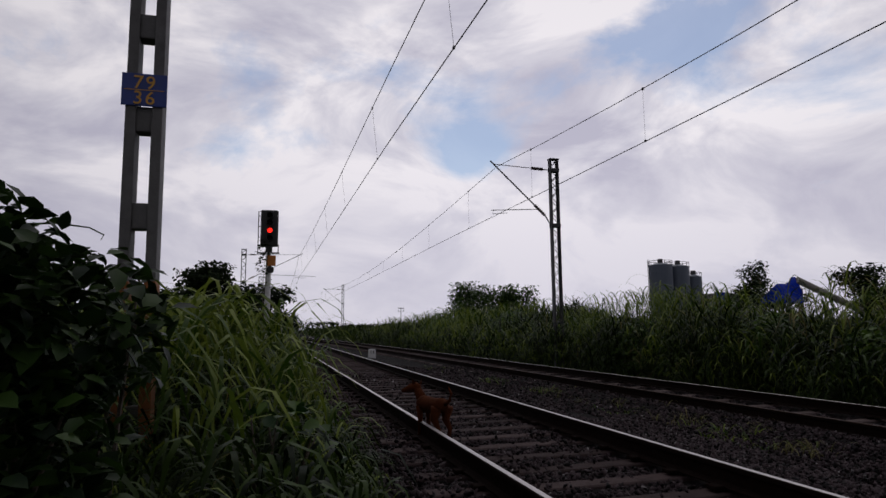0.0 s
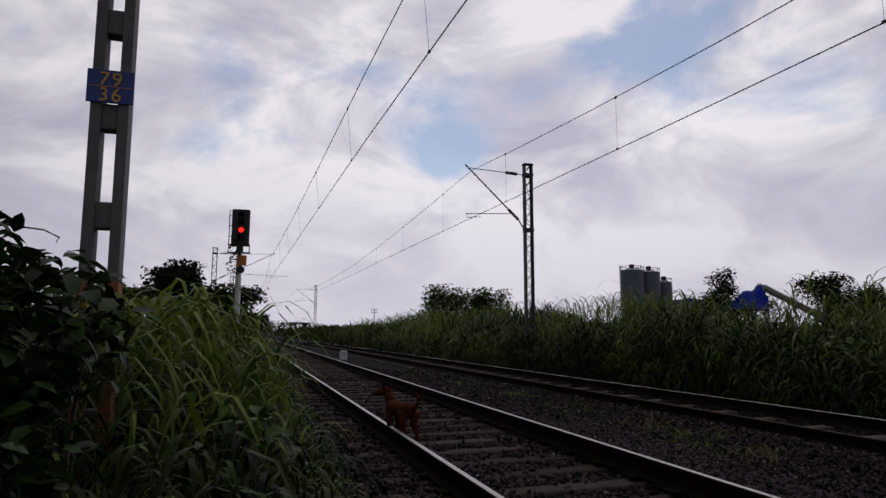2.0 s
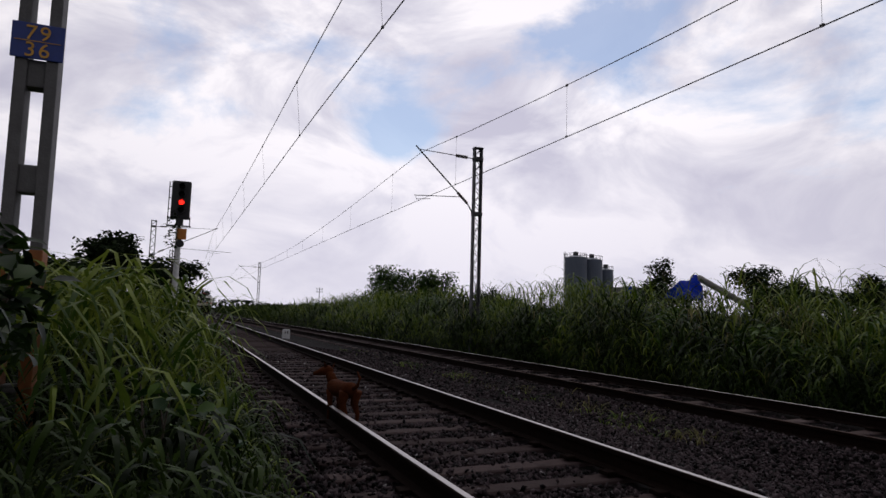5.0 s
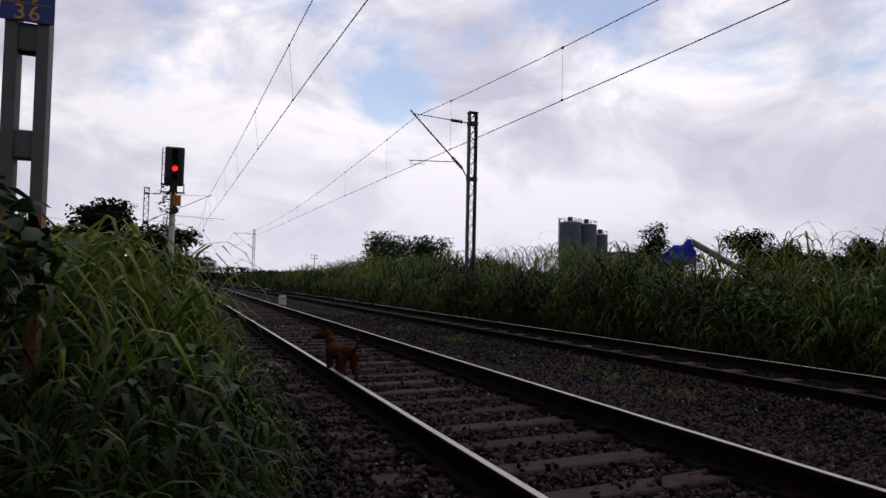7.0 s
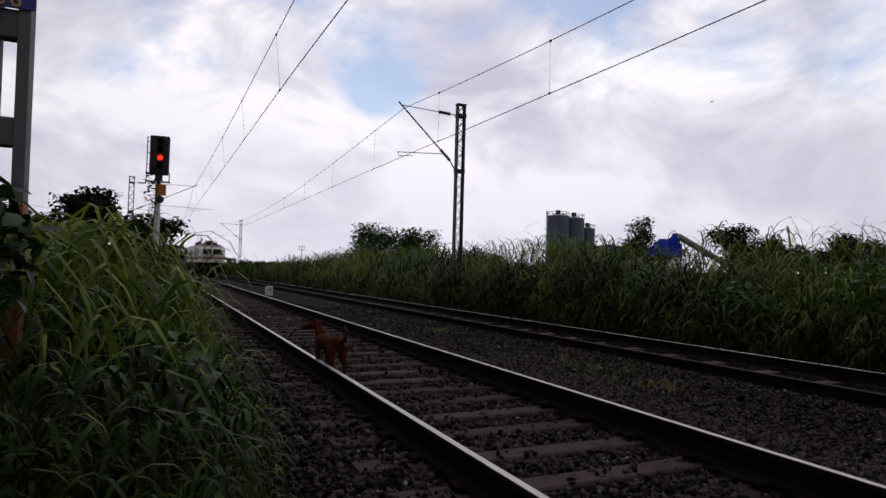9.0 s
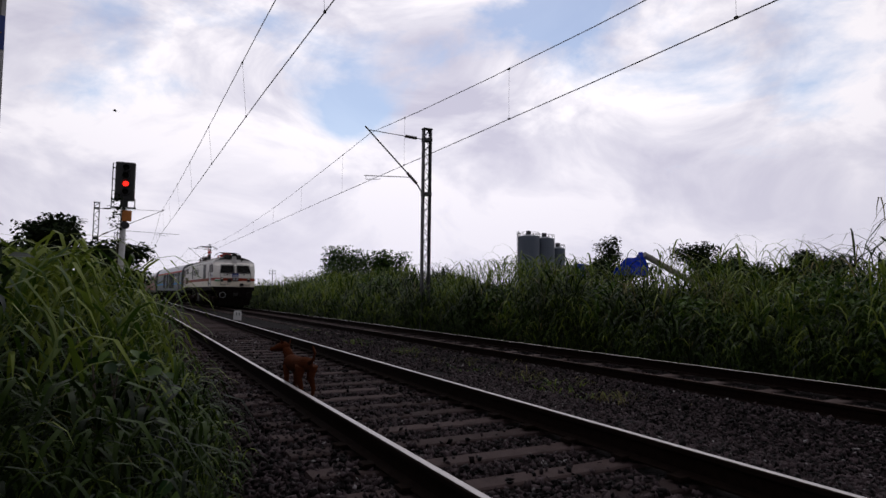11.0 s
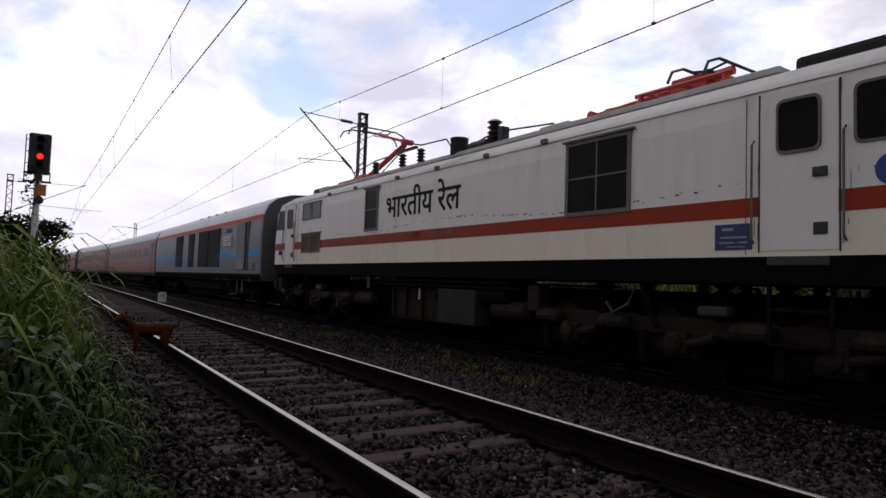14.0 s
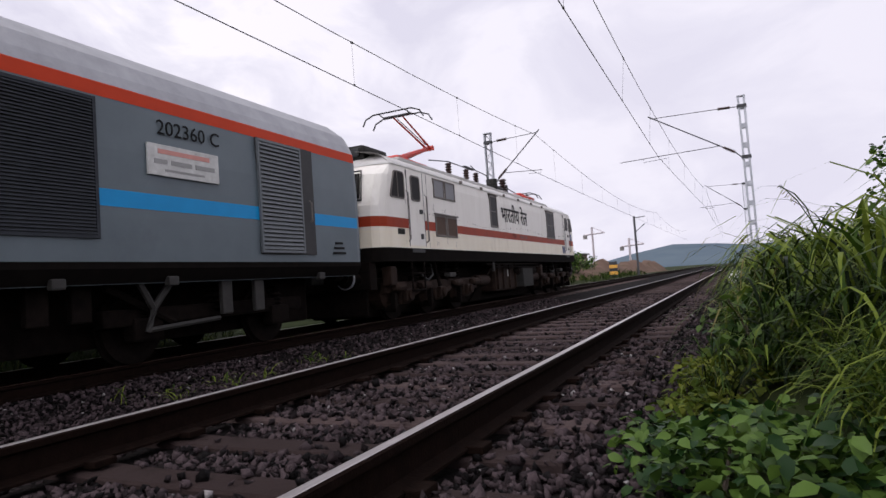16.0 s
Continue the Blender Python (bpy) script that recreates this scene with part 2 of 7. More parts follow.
M = dict(
    field=material("field", (0.016, 0.024, 0.008), (0.032, 0.04, 0.016), 0.95, scale=0.4, bump=0.5, bscale=3, spec=0.05),
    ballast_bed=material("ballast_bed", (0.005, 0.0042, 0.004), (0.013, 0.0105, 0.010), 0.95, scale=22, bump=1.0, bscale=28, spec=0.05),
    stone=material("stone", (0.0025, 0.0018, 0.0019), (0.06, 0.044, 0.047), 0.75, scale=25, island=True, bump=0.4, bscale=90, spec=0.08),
    sleeper=material("sleeper", (0.028, 0.019, 0.018), (0.062, 0.044, 0.042), 0.9, scale=9, per_object=True, bump=0.35, bscale=70, wear=(0.014, 0.0095, 0.0085), wear_amt=0.6, spec=0.08),
    sleeper_pale=material("sleeper_pale", (0.07, 0.052, 0.048), (0.11, 0.085, 0.08), 0.9, scale=9, per_object=True, bump=0.35, bscale=70, wear=(0.03, 0.022, 0.02), wear_amt=0.5, spec=0.08),
    # rusty rail sides, near-black because their shadow is put into the colour
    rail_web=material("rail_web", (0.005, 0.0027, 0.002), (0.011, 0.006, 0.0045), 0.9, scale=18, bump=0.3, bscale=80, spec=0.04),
    rail_rust=material("rail_rust", (0.03, 0.014, 0.010), (0.055, 0.028, 0.02), 0.7, scale=9, bump=0.2, bscale=60, spec=0.15),
    rail_top=material("rail_top", (0.5, 0.47, 0.46), (0.3, 0.275, 0.265), 0.45, 1.0, scale=5, stretch=(30, 1, 1)),
    steel=material("steel", (0.03, 0.03, 0.032), (0.055, 0.055, 0.058), 0.6, 0.3, scale=14, bump=0.1, wear=(0.035, 0.02, 0.015), wear_amt=0.4),
    galv=material("galv", (0.30, 0.31, 0.33), (0.4, 0.41, 0.43), 0.55, 0.5, scale=10, bump=0.1, wear=(0.2, 0.17, 0.15), wear_amt=0.3),
    pole_paint=material("pole_paint", (0.075, 0.072, 0.07), (0.12, 0.117, 0.115), 0.75, scale=7, bump=0.25, bscale=50, wear=(0.045, 0.04, 0.038), wear_amt=0.6),
    orange=material("orange", (0.26, 0.085, 0.015), (0.18, 0.06, 0.016), 0.75, scale=14, wear=(0.07, 0.05, 0.035), wear_amt=0.6),
    wire=material("wire", (0.05, 0.045, 0.042), None, 0.6, 0.5),
    insulator=material("insulator", (0.05, 0.03, 0.025), (0.035, 0.022, 0.02), 0.3),
    sign_blue=material("sign_blue", (0.01, 0.035, 0.22), (0.012, 0.03, 0.16), 0.5, scale=12),
    sign_yellow=material("sign_yellow", (0.62, 0.33, 0.04), (0.5, 0.26, 0.04), 0.6),
    black=material("black", (0.012, 0.012, 0.013), (0.02, 0.02, 0.02), 0.6, scale=12),
    red_lamp=material("red_lamp", (0.6, 0.01, 0.01), None, 0.4, emit=(1.0, 0.02, 0.012), strength=2.2),
    post_white=material("post_white", (0.6, 0.6, 0.58), (0.42, 0.42, 0.4), 0.7, scale=9, wear=(0.2, 0.17, 0.14), wear_amt=0.4),
    white_stone=material("white_stone", (0.7, 0.7, 0.68), (0.5, 0.5, 0.48), 0.85, scale=12, bump=0.2),
    # undergrowth green, with the shade deep in the grass put into its colour
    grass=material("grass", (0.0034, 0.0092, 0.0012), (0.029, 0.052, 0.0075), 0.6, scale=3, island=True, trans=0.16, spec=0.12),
    grass_dry=material("grass_dry", (0.08, 0.08, 0.028), (0.17, 0.15, 0.06), 0.8, scale=3, island=True, trans=0.2, spec=0.08),
    grass_far=material("grass_far", (0.014, 0.028, 0.005), (0.05, 0.075, 0.016), 0.85, scale=1, island=True, trans=0.2, spec=0.06),
    # the same grass with light on its upper blades put into the colour
    grass_lit=material("grass_lit", (0.032, 0.066, 0.007), (0.15, 0.195, 0.027), 0.55, scale=3, island=True, trans=0.35, spec=0.15),
    # darker copy of leaf: the backlit bush's shade is in the colour
    leaf_shaded=material("leaf_shaded", (0.004, 0.013, 0.003), (0.026, 0.055, 0.008), 0.5, scale=8, island=True, trans=0.18, spec=0.18),
    stone_pale=material("stone_pale", (0.1, 0.09, 0.09), (0.24, 0.22, 0.22), 0.8, scale=25, island=True, bump=0.3, bscale=90),
    leaf=material("leaf", (0.010, 0.034, 0.006), (0.08, 0.14, 0.022), 0.5, scale=8, island=True, trans=0.24, spec=0.2),
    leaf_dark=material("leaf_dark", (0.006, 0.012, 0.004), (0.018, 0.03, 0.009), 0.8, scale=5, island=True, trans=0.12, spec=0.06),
    bark=material("bark", (0.05, 0.038, 0.028), (0.085, 0.065, 0.05), 0.9, scale=12, bump=0.6, bscale=30),
    loco_white=material("loco_white", (0.72, 0.65, 0.51), (0.78, 0.72, 0.59), 0.45, scale=1.6, wear=(0.46, 0.39, 0.29), wear_amt=0.55, bump=0.03, bscale=6, spec=0.3, stretch=(2, 2, 0.45)),
    loco_grey=material("loco_grey", (0.42, 0.41, 0.395), (0.52, 0.51, 0.49), 0.6, scale=2.5, wear=(0.2, 0.175, 0.155), wear_amt=0.7, spec=0.2),
    loco_red=material("loco_red", (0.3, 0.036, 0.0105), (0.24, 0.029, 0.009), 0.5, scale=3, spec=0.15),
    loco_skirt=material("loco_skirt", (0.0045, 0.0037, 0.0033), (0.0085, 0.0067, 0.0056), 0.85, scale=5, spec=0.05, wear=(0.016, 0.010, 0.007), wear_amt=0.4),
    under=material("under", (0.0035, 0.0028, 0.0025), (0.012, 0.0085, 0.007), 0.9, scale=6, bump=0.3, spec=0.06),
    under_grey=material("under_grey", (0.022, 0.022, 0.02), (0.034, 0.033, 0.03), 0.75, scale=6, spec=0.12),
    bogie_brown=material("bogie_brown", (0.013, 0.008, 0.006), (0.033, 0.0195, 0.014), 0.8, scale=7, bump=0.3, spec=0.15, wear=(0.012, 0.008, 0.006), wear_amt=0.6),
    strut_grey=material("strut_grey", (0.014, 0.013, 0.0115), (0.028, 0.026, 0.023), 0.75, scale=9, wear=(0.03, 0.02, 0.015), wear_amt=0.6),
    earth=material("earth", (0.09, 0.06, 0.045), (0.15, 0.10, 0.075), 0.95, scale=0.5, bump=0.6, bscale=4, wear=(0.04, 0.05, 0.02), wear_amt=0.7, spec=0.05),
    loco_upper=material("loco_upper", (0.69, 0.66, 0.60), (0.76, 0.735, 0.68), 0.42, scale=1.6, wear=(0.46, 0.41, 0.34), wear_amt=0.55, bump=0.03, bscale=6, spec=0.3, stretch=(2, 2, 0.45)),
    glass=material("glass", (0.005, 0.0045, 0.004), (0.012, 0.010, 0.008), 0.35, scale=2, spec=0.06),
    rubber=material("rubber", (0.02, 0.02, 0.02), None, 0.7),
    frame_grey=material("frame_grey", (0.15, 0.135, 0.12), (0.09, 0.075, 0.065), 0.65, scale=10),
    mesh_grey=material("mesh_grey", (0.17, 0.17, 0.18), (0.22, 0.22, 0.23), 0.6, scale=30),
    mesh_brown=material("mesh_brown", (0.085, 0.048, 0.03), (0.055, 0.033, 0.022), 0.8, scale=20),
    panto_red=material("panto_red", (0.5, 0.03, 0.018), (0.38, 0.025, 0.015), 0.45, scale=6),
    letter=material("letter", (0.008, 0.008, 0.009), None, 0.6, spec=0.1),
    letter_red=material("letter_red", (0.16, 0.02, 0.008), None, 0.5),
    green=material("green", (0.02, 0.22, 0.05), None, 0.5),
    pure_white=material("pure_white", (0.75, 0.75, 0.73), None, 0.5),
    head_lamp=material("head_lamp", (0.9, 0.85, 0.7), None, 0.2, emit=(1.0, 0.86, 0.62), strength=0.08),
    coach_grey=material("coach_grey", (0.098, 0.124, 0.138), (0.118, 0.146, 0.162), 0.45, scale=1.5, wear=(0.082, 0.1, 0.112), wear_amt=0.5, spec=0.35),
    coach_dark=material("coach_dark", (0.05, 0.055, 0.06), (0.06, 0.066, 0.072), 0.5, scale=2),
    coach_roof=material("coach_roof", (0.25, 0.255, 0.27), (0.34, 0.345, 0.36), 0.4, 0.5, scale=2.5, wear=(0.16, 0.16, 0.165), wear_amt=0.6),
    coach_blue=material("coach_blue", (0.0, 0.25, 0.55), (0.0, 0.22, 0.5), 0.5, scale=3, spec=0.3),
    coach_orange=material("coach_orange", (0.5, 0.045, 0.012), (0.44, 0.04, 0.011), 0.5, scale=3, spec=0.15),
    coach_maroon=material("coach_maroon", (0.25, 0.035, 0.028), (0.2, 0.03, 0.025), 0.45, scale=2),
    louvre=material("louvre", (0.085, 0.098, 0.105), (0.112, 0.126, 0.132), 0.5, scale=8),
    louvre_dark=material("louvre_dark", (0.03, 0.034, 0.04), (0.042, 0.046, 0.053), 0.7, scale=8, spec=0.1),
    tarp=material("tarp", (0.004, 0.03, 0.42), (0.005, 0.02, 0.22), 0.75, scale=1.5, bump=0.5, bscale=4, spec=0.1),
    silo=material("silo", (0.085, 0.105, 0.14), (0.125, 0.145, 0.18), 0.55, 0.2, scale=0.3, stretch=(1, 1, 0.15)),
    pipe=material("pipe", (0.3, 0.28, 0.25), (0.2, 0.185, 0.165), 0.7, scale=2),
    rubble=material("rubble", (0.2, 0.19, 0.18), (0.13, 0.12, 0.11), 0.9, scale=1.5, bump=0.4),
    # wooded hills, their blue-grey is distance haze mixed into the colour
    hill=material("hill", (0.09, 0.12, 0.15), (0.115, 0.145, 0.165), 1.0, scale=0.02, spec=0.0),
    brick_wall=material("brick_wall", (0.2, 0.13, 0.11), (0.26, 0.19, 0.17), 0.9, scale=0.6),
    # crane red washed out to grey-pink, haze painted into the colour
    crane=material("crane", (0.46, 0.41, 0.42), (0.42, 0.38, 0.39), 0.9),
    board_orange=material("board_orange", (0.5, 0.17, 0.02), (0.4, 0.13, 0.02), 0.6, scale=10),
    heading=material("heading", (0.62, 0.28, 0.24), None, 0.6),
    text_grey=material("text_grey", (0.3, 0.3, 0.29), None, 0.6),
    plate_navy=material("plate_navy", (0.012, 0.022, 0.11), (0.009, 0.016, 0.075), 0.5, scale=10),
    creeper=material("creeper", (0.05, 0.075, 0.008), (0.13, 0.15, 0.02), 0.6, scale=8, island=True, trans=0.25, spec=0.1),
    fur=material("fur", (0.075, 0.021, 0.007), (0.045, 0.013, 0.005), 0.9, scale=14, bump=0.4, bscale=120, spec=0.05),
    fur_pale=material("fur_pale", (0.10, 0.04, 0.02), None, 0.9, scale=14, spec=0.05),
    claw=material("claw", (0.02, 0.016, 0.014), None, 0.6),
)


# ---------------------------------------------------------------- mesh helpers
def mesh_of(name, verts, faces, mat, smooth=False):
    me = bpy.data.meshes.new(name)
    me.from_pydata([tuple(v) for v in verts], [], [tuple(f) for f in faces])
    if mat:
        me.materials.append(M[mat] if isinstance(mat, str) else mat)
    if smooth:
        me.shade_smooth()
    return me


def from_arrays(name, verts, faces, mat, smooth=False):
    """Mesh from an (n, 3) array and an (m, k) array of faces of one size."""
    me = bpy.data.meshes.new(name)
    k = faces.shape[1]
    me.vertices.add(len(verts))
    me.vertices.foreach_set("co", np.asarray(verts, np.float32).ravel())
    me.loops.add(faces.size)
    me.loops.foreach_set("vertex_index", faces.astype(np.int32).ravel())
    me.polygons.add(len(faces))
    me.polygons.foreach_set("loop_start", np.arange(0, faces.size, k, dtype=np.int32))
    me.polygons.foreach_set("loop_total", np.full(len(faces), k, np.int32))
    me.update(calc_edges=True)
    me.validate()
    me.materials.append(M[mat])
    if smooth:
        me.shade_smooth()
    return me


class Shape:
    """Collects boxes, tubes and plates into one mesh."""

    def __init__(self):
        self.v, self.f = [], []

    def add(self, vs, fs):
        n = len(self.v)
        self.v += [tuple(v) for v in vs]
        self.f += [tuple(i + n for i in f) for f in fs]
        return self

    def box(self, x0, x1, y0, y1, z0, z1, bev=0.0):
        bm = bmesh.new()
        bmesh.ops.create_cube(bm, size=1.0)
        for v in bm.verts:
            v.co = Vector((x0 if v.co.x < 0 else x1, y0 if v.co.y < 0 else y1, z0 if v.co.z < 0 else z1))
        if bev:
            bmesh.ops.bevel(bm, geom=list(bm.edges), offset=bev, segments=2, affect="EDGES", profile=0.6)
        bm.verts.index_update()
        self.add([v.co for v in bm.verts], [[v.index for v in f.verts] for f in bm.faces])
        bm.free()
        return self

    def tube(self, pts, r, n=6, caps=True):
        """A round bar along pts; r is a radius or one for each point."""
        pts = [Vector(p) for p in pts]
        rs = r if isinstance(r, (list, tuple)) else [r] * len(pts)
        vs, fs = [], []
        for i, p in enumerate(pts):
            d = (pts[min(i + 1, len(pts) - 1)] - pts[max(i - 1, 0)]).normalized()
            a = d.cross(Vector((0, 0, 1)) if abs(d.z) < 0.9 else Vector((1, 0, 0))).normalized()
            b = d.cross(a)
            for k in range(n):
                t = 2 * math.pi * k / n
                vs.append(p + rs[i] * (math.cos(t) * a + math.sin(t) * b))
        for i in range(len(pts) - 1):
            for k in range(n):
                fs.append((i * n + k, i * n + (k + 1) % n, (i + 1) * n + (k + 1) % n, (i + 1) * n + k))
        if caps:
            fs.append(tuple(range(n))[::-1])
            fs.append(tuple((len(pts) - 1) * n + k for k in range(n)))
        return self.add(vs, fs)

    def turned(self, c, prof, axis="z", n=14):
        """A turned body: prof is (radius, height) pairs along the axis from c."""
        vs, fs = [], []
        for r, h in prof:
            for k in range(n):
                t = 2 * math.pi * k / n
                p = (r * math.cos(t), r * math.sin(t), h)
                p = {"z": p, "y": (p[0], p[2], p[1]), "x": (p[2], p[0], p[1])}[axis]
                vs.append((c[0] + p[0], c[1] + p[1], c[2] + p[2]))
        for i in range(len(prof) - 1):
            for k in range(n):
                fs.append((i * n + k, i * n + (k + 1) % n, (i + 1) * n + (k + 1) % n, (i + 1) * n + k))
        fs.append(tuple(range(n))[::-1])
        fs.append(tuple((len(prof) - 1) * n + k for k in range(n)))
        return self.add(vs, fs)

    def mesh(self, name, mat, smooth=False):
        return mesh_of(name, self.v, self.f, mat, smooth)


def part(name, shape, mat, parent=None, label="", smooth=False):
    me = shape.mesh(name, mat, smooth) if isinstance(shape, Shape) else shape
    ob = new(name, me)
    ob.parent = parent
    if label:
        tagged(ob, label)
    return ob


def thing(name, label, category, m=None, group="", kind=""):
    ob = new(name)
    ob.empty_display_size = 0.2
    if m is not None:
        ob.matrix_world = m
    return tagged(ob, label, category, group, kind)


def lettering(body, size, mat, m, spacing=1.0, align="LEFT"):
    """Flat letters with a little depth, as a mesh in the plane that m gives."""
    cu = bpy.data.curves.new("lettering", "FONT")
    cu.body, cu.size, cu.extrude, cu.align_x, cu.space_character = body, size, 0.003, align, spacing
    cu.resolution_u, cu.offset = 3, (0.008 if size > 0.5 else 0.0)
    ob = bpy.data.objects.new("lettering", cu)
    scene.collection.objects.link(ob)
    bpy.context.view_layer.update()
    me = bpy.data.meshes.new_from_object(ob.evaluated_get(bpy.context.evaluated_depsgraph_get()))
    bpy.data.objects.remove(ob)
    me.transform(m)
    me.materials.clear()
    me.materials.append(M[mat])
    return me


# ---------------------------------------------------------------- ground and tracks
X1, RZ2 = 2.5725, -0.2


def x2(y):
    """Centre line of the farther track: slightly askew near the camera, parallel far off."""
    y = np.asarray(y, float)
    a = np.where(y > 20, 8.02 - 0.02 * ((np.minimum(y, 45) - 20) - (np.minimum(y, 45) - 20) ** 2 / 50), 8.42 - 0.02 * y)
    # the line swings gently left in the distance
    a = a - 0.0006 * (np.clip(y, 25, 92) - 25) ** 2
    b = np.maximum(-y - 25, 0)
    b = np.minimum(b, 35)
    return np.where(y < -25, 8.92 + 0.02 * (b - b * b / 70), a)


def strip(name, xs_zs, ys, mat, shift=None):
    """A sheet along the tracks: xs_zs across, ys along."""
    ys = np.asarray(ys, float)
    vs = []
    for y in ys:
        for x, z in xs_zs:
            vs.append((x + (shift(y) if shift else 0), y, z))
    n = len(xs_zs)
    fs = [(i * n + j, i * n + j + 1, (i + 1) * n + j + 1, (i + 1) * n + j) for i in range(len(ys) - 1) for j in range(n - 1)]
    return mesh_of(name, vs, fs, mat)


YS = [-1800, -600, -300] + list(range(-200, 201, 5)) + [300, 600, 1800]
ground = new("ground", strip("ground", [(-2500, 0.0), (-300, 0.0), (-40, 0.0), (-6, 0.05), (-2, 0.1), (-0.6, 0.0), (0.3, -0.2), (0.9, -0.42), (2.5, -0.5), (6, -0.55), (9.5, -0.6), (10.6, -0.62), (12, -0.35), (15, -0.1), (40, 0.0), (300, 0.0), (2500, 0.0)], YS, "field"))
tagged(ground, "green overgrown flat land beside a railway", "ground", kind="structure")
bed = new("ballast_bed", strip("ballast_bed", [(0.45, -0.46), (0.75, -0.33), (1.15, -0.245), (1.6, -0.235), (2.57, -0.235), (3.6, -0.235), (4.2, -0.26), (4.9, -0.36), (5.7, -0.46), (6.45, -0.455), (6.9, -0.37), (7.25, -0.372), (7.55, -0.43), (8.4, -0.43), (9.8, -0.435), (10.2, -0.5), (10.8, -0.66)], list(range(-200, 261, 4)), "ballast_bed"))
tagged(bed, "dark grey crushed-stone ballast bed under two tracks", "ballast", kind="structure")

RAIL = [(-0.075, -0.172), (-0.075, -0.160), (-0.012, -0.142), (-0.009, -0.05), (-0.036, -0.035), (-0.036, -0.006), (-0.028, 0.0), (0.028, 0.0), (0.036, -0.006), (0.036, -0.035), (0.009, -0.05), (0.012, -0.142), (0.075, -0.160), (0.075, -0.172)]


def rail(name, cx, z, ys, parent, top, half=0.023):
    web = Shape()
    vs, fs = [], []
    n = len(RAIL)
    for y in ys:
        for px, pz in RAIL:
            vs.append((cx(y) + px, y, z + pz))
    for i in range(len(ys) - 1):
        for j in range(n - 1):
            fs.append((i * n + j, i * n + j + 1, (i + 1) * n + j + 1, (i + 1) * n + j))
    fs += [tuple(range(n)), tuple((len(ys) - 1) * n + j for j in range(n))[::-1]]
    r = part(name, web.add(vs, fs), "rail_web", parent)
    vs, fs = [], []
    for y in ys:
        for px, pz in ((-half, 0.0003), (-half * 0.75, 0.0025), (half * 0.75, 0.0025), (half, 0.0003)):
            vs.append((cx(y) + px, y, z + pz))
    for i in range(len(ys) - 1):
        for j in range(3):
            fs.append((i * 4 + j, i * 4 + j + 1, (i + 1) * 4 + j + 1, (i + 1) * 4 + j))
    part("running_surface", mesh_of("running_surface", vs, fs, top), None, r, "dull rusty running surface" if top == "rail_rust" else "polished bright running surface")
    return r


def sleeper_mesh(mat):
    s = Shape()
    prof = [(-1.375, 0.0), (-1.2, 0.0), (-0.55, -0.02), (0.55, -0.02), (1.2, 0.0), (1.375, -0.02)]
    vs, fs = [], []
    for x, z in prof:
        vs += [(x, -0.13, -0.2), (x, -0.105, z - 0.012), (x, -0.09, z), (x, 0.09, z), (x, 0.105, z - 0.012), (x, 0.13, -0.2)]
    for i in range(len(prof) - 1):
        for j in range(5):
            fs.append((i * 6 + j, (i + 1) * 6 + j, (i + 1) * 6 + j + 1, i * 6 + j + 1))
    fs += [tuple(range(6)), tuple(30 + j for j in range(6))[::-1]]
    return s.add(vs, fs).mesh("sleeper", mat)


def clip_mesh():
    s = Shape()
    for sx in (-1, 1):
        for d in (-1, 1):
            s.box(sx * 0.8725 + d * 0.1 - 0.045, sx * 0.8725 + d * 0.1 + 0.045, -0.06, 0.06, 0.0, 0.035, 0.008)
    return s.mesh("rail_clip", "rail_web")


SLEEPER_STEP, SLEEPER_PHASE = 0.575, 0.52
FAR_STEP, FAR_PHASE = 0.99, 0.17
clips_me = clip_mesh()


def track(name, cx, z, label, tops, step, phase, near, mat):
    t = thing(name, label, "railway track", kind="structure")
    ys = [-220, -200] + list(range(-60, 61, 5)) + [90, 130, 200, 260]
    for s, (top, half) in zip((-1, 1), tops):
        rail("rail", lambda y, s=s: float(cx(y)) + s * 0.8725, z, ys, t, top, half)
    sleeper_me = sleeper_mesh(mat)
    k0, k1 = int(near[0] / step), int(near[1] / step)
    for k in range(k0, k1):
        y = k * step + phase
        ob = new("sleeper", sleeper_me)
        ob.parent = t
        ob.location = (float(cx(y)) + random.uniform(-0.02, 0.02), y + random.uniform(-0.012, 0.012), z - 0.187)
        ob.rotation_euler = (0, 0, random.uniform(-0.01, 0.01))
        if -9 < y < 16:
            c = new("rail_clip", clips_me)
            c.parent = ob
    return t


track_near = track("track_1", lambda y: X1, 0.0, "railway track with bright-topped rusty rails on concrete sleepers", (("rail_top", 0.023), ("rail_top", 0.023)), SLEEPER_STEP, SLEEPER_PHASE, (-60, 90), "sleeper")
track_far = track("track_2", x2, RZ2, "second rusty-railed track with dark concrete sleepers", (("rail_rust", 0.026), ("rail_top", 0.02)), FAR_STEP, FAR_PHASE, (-60, 90), "sleeper_pale")


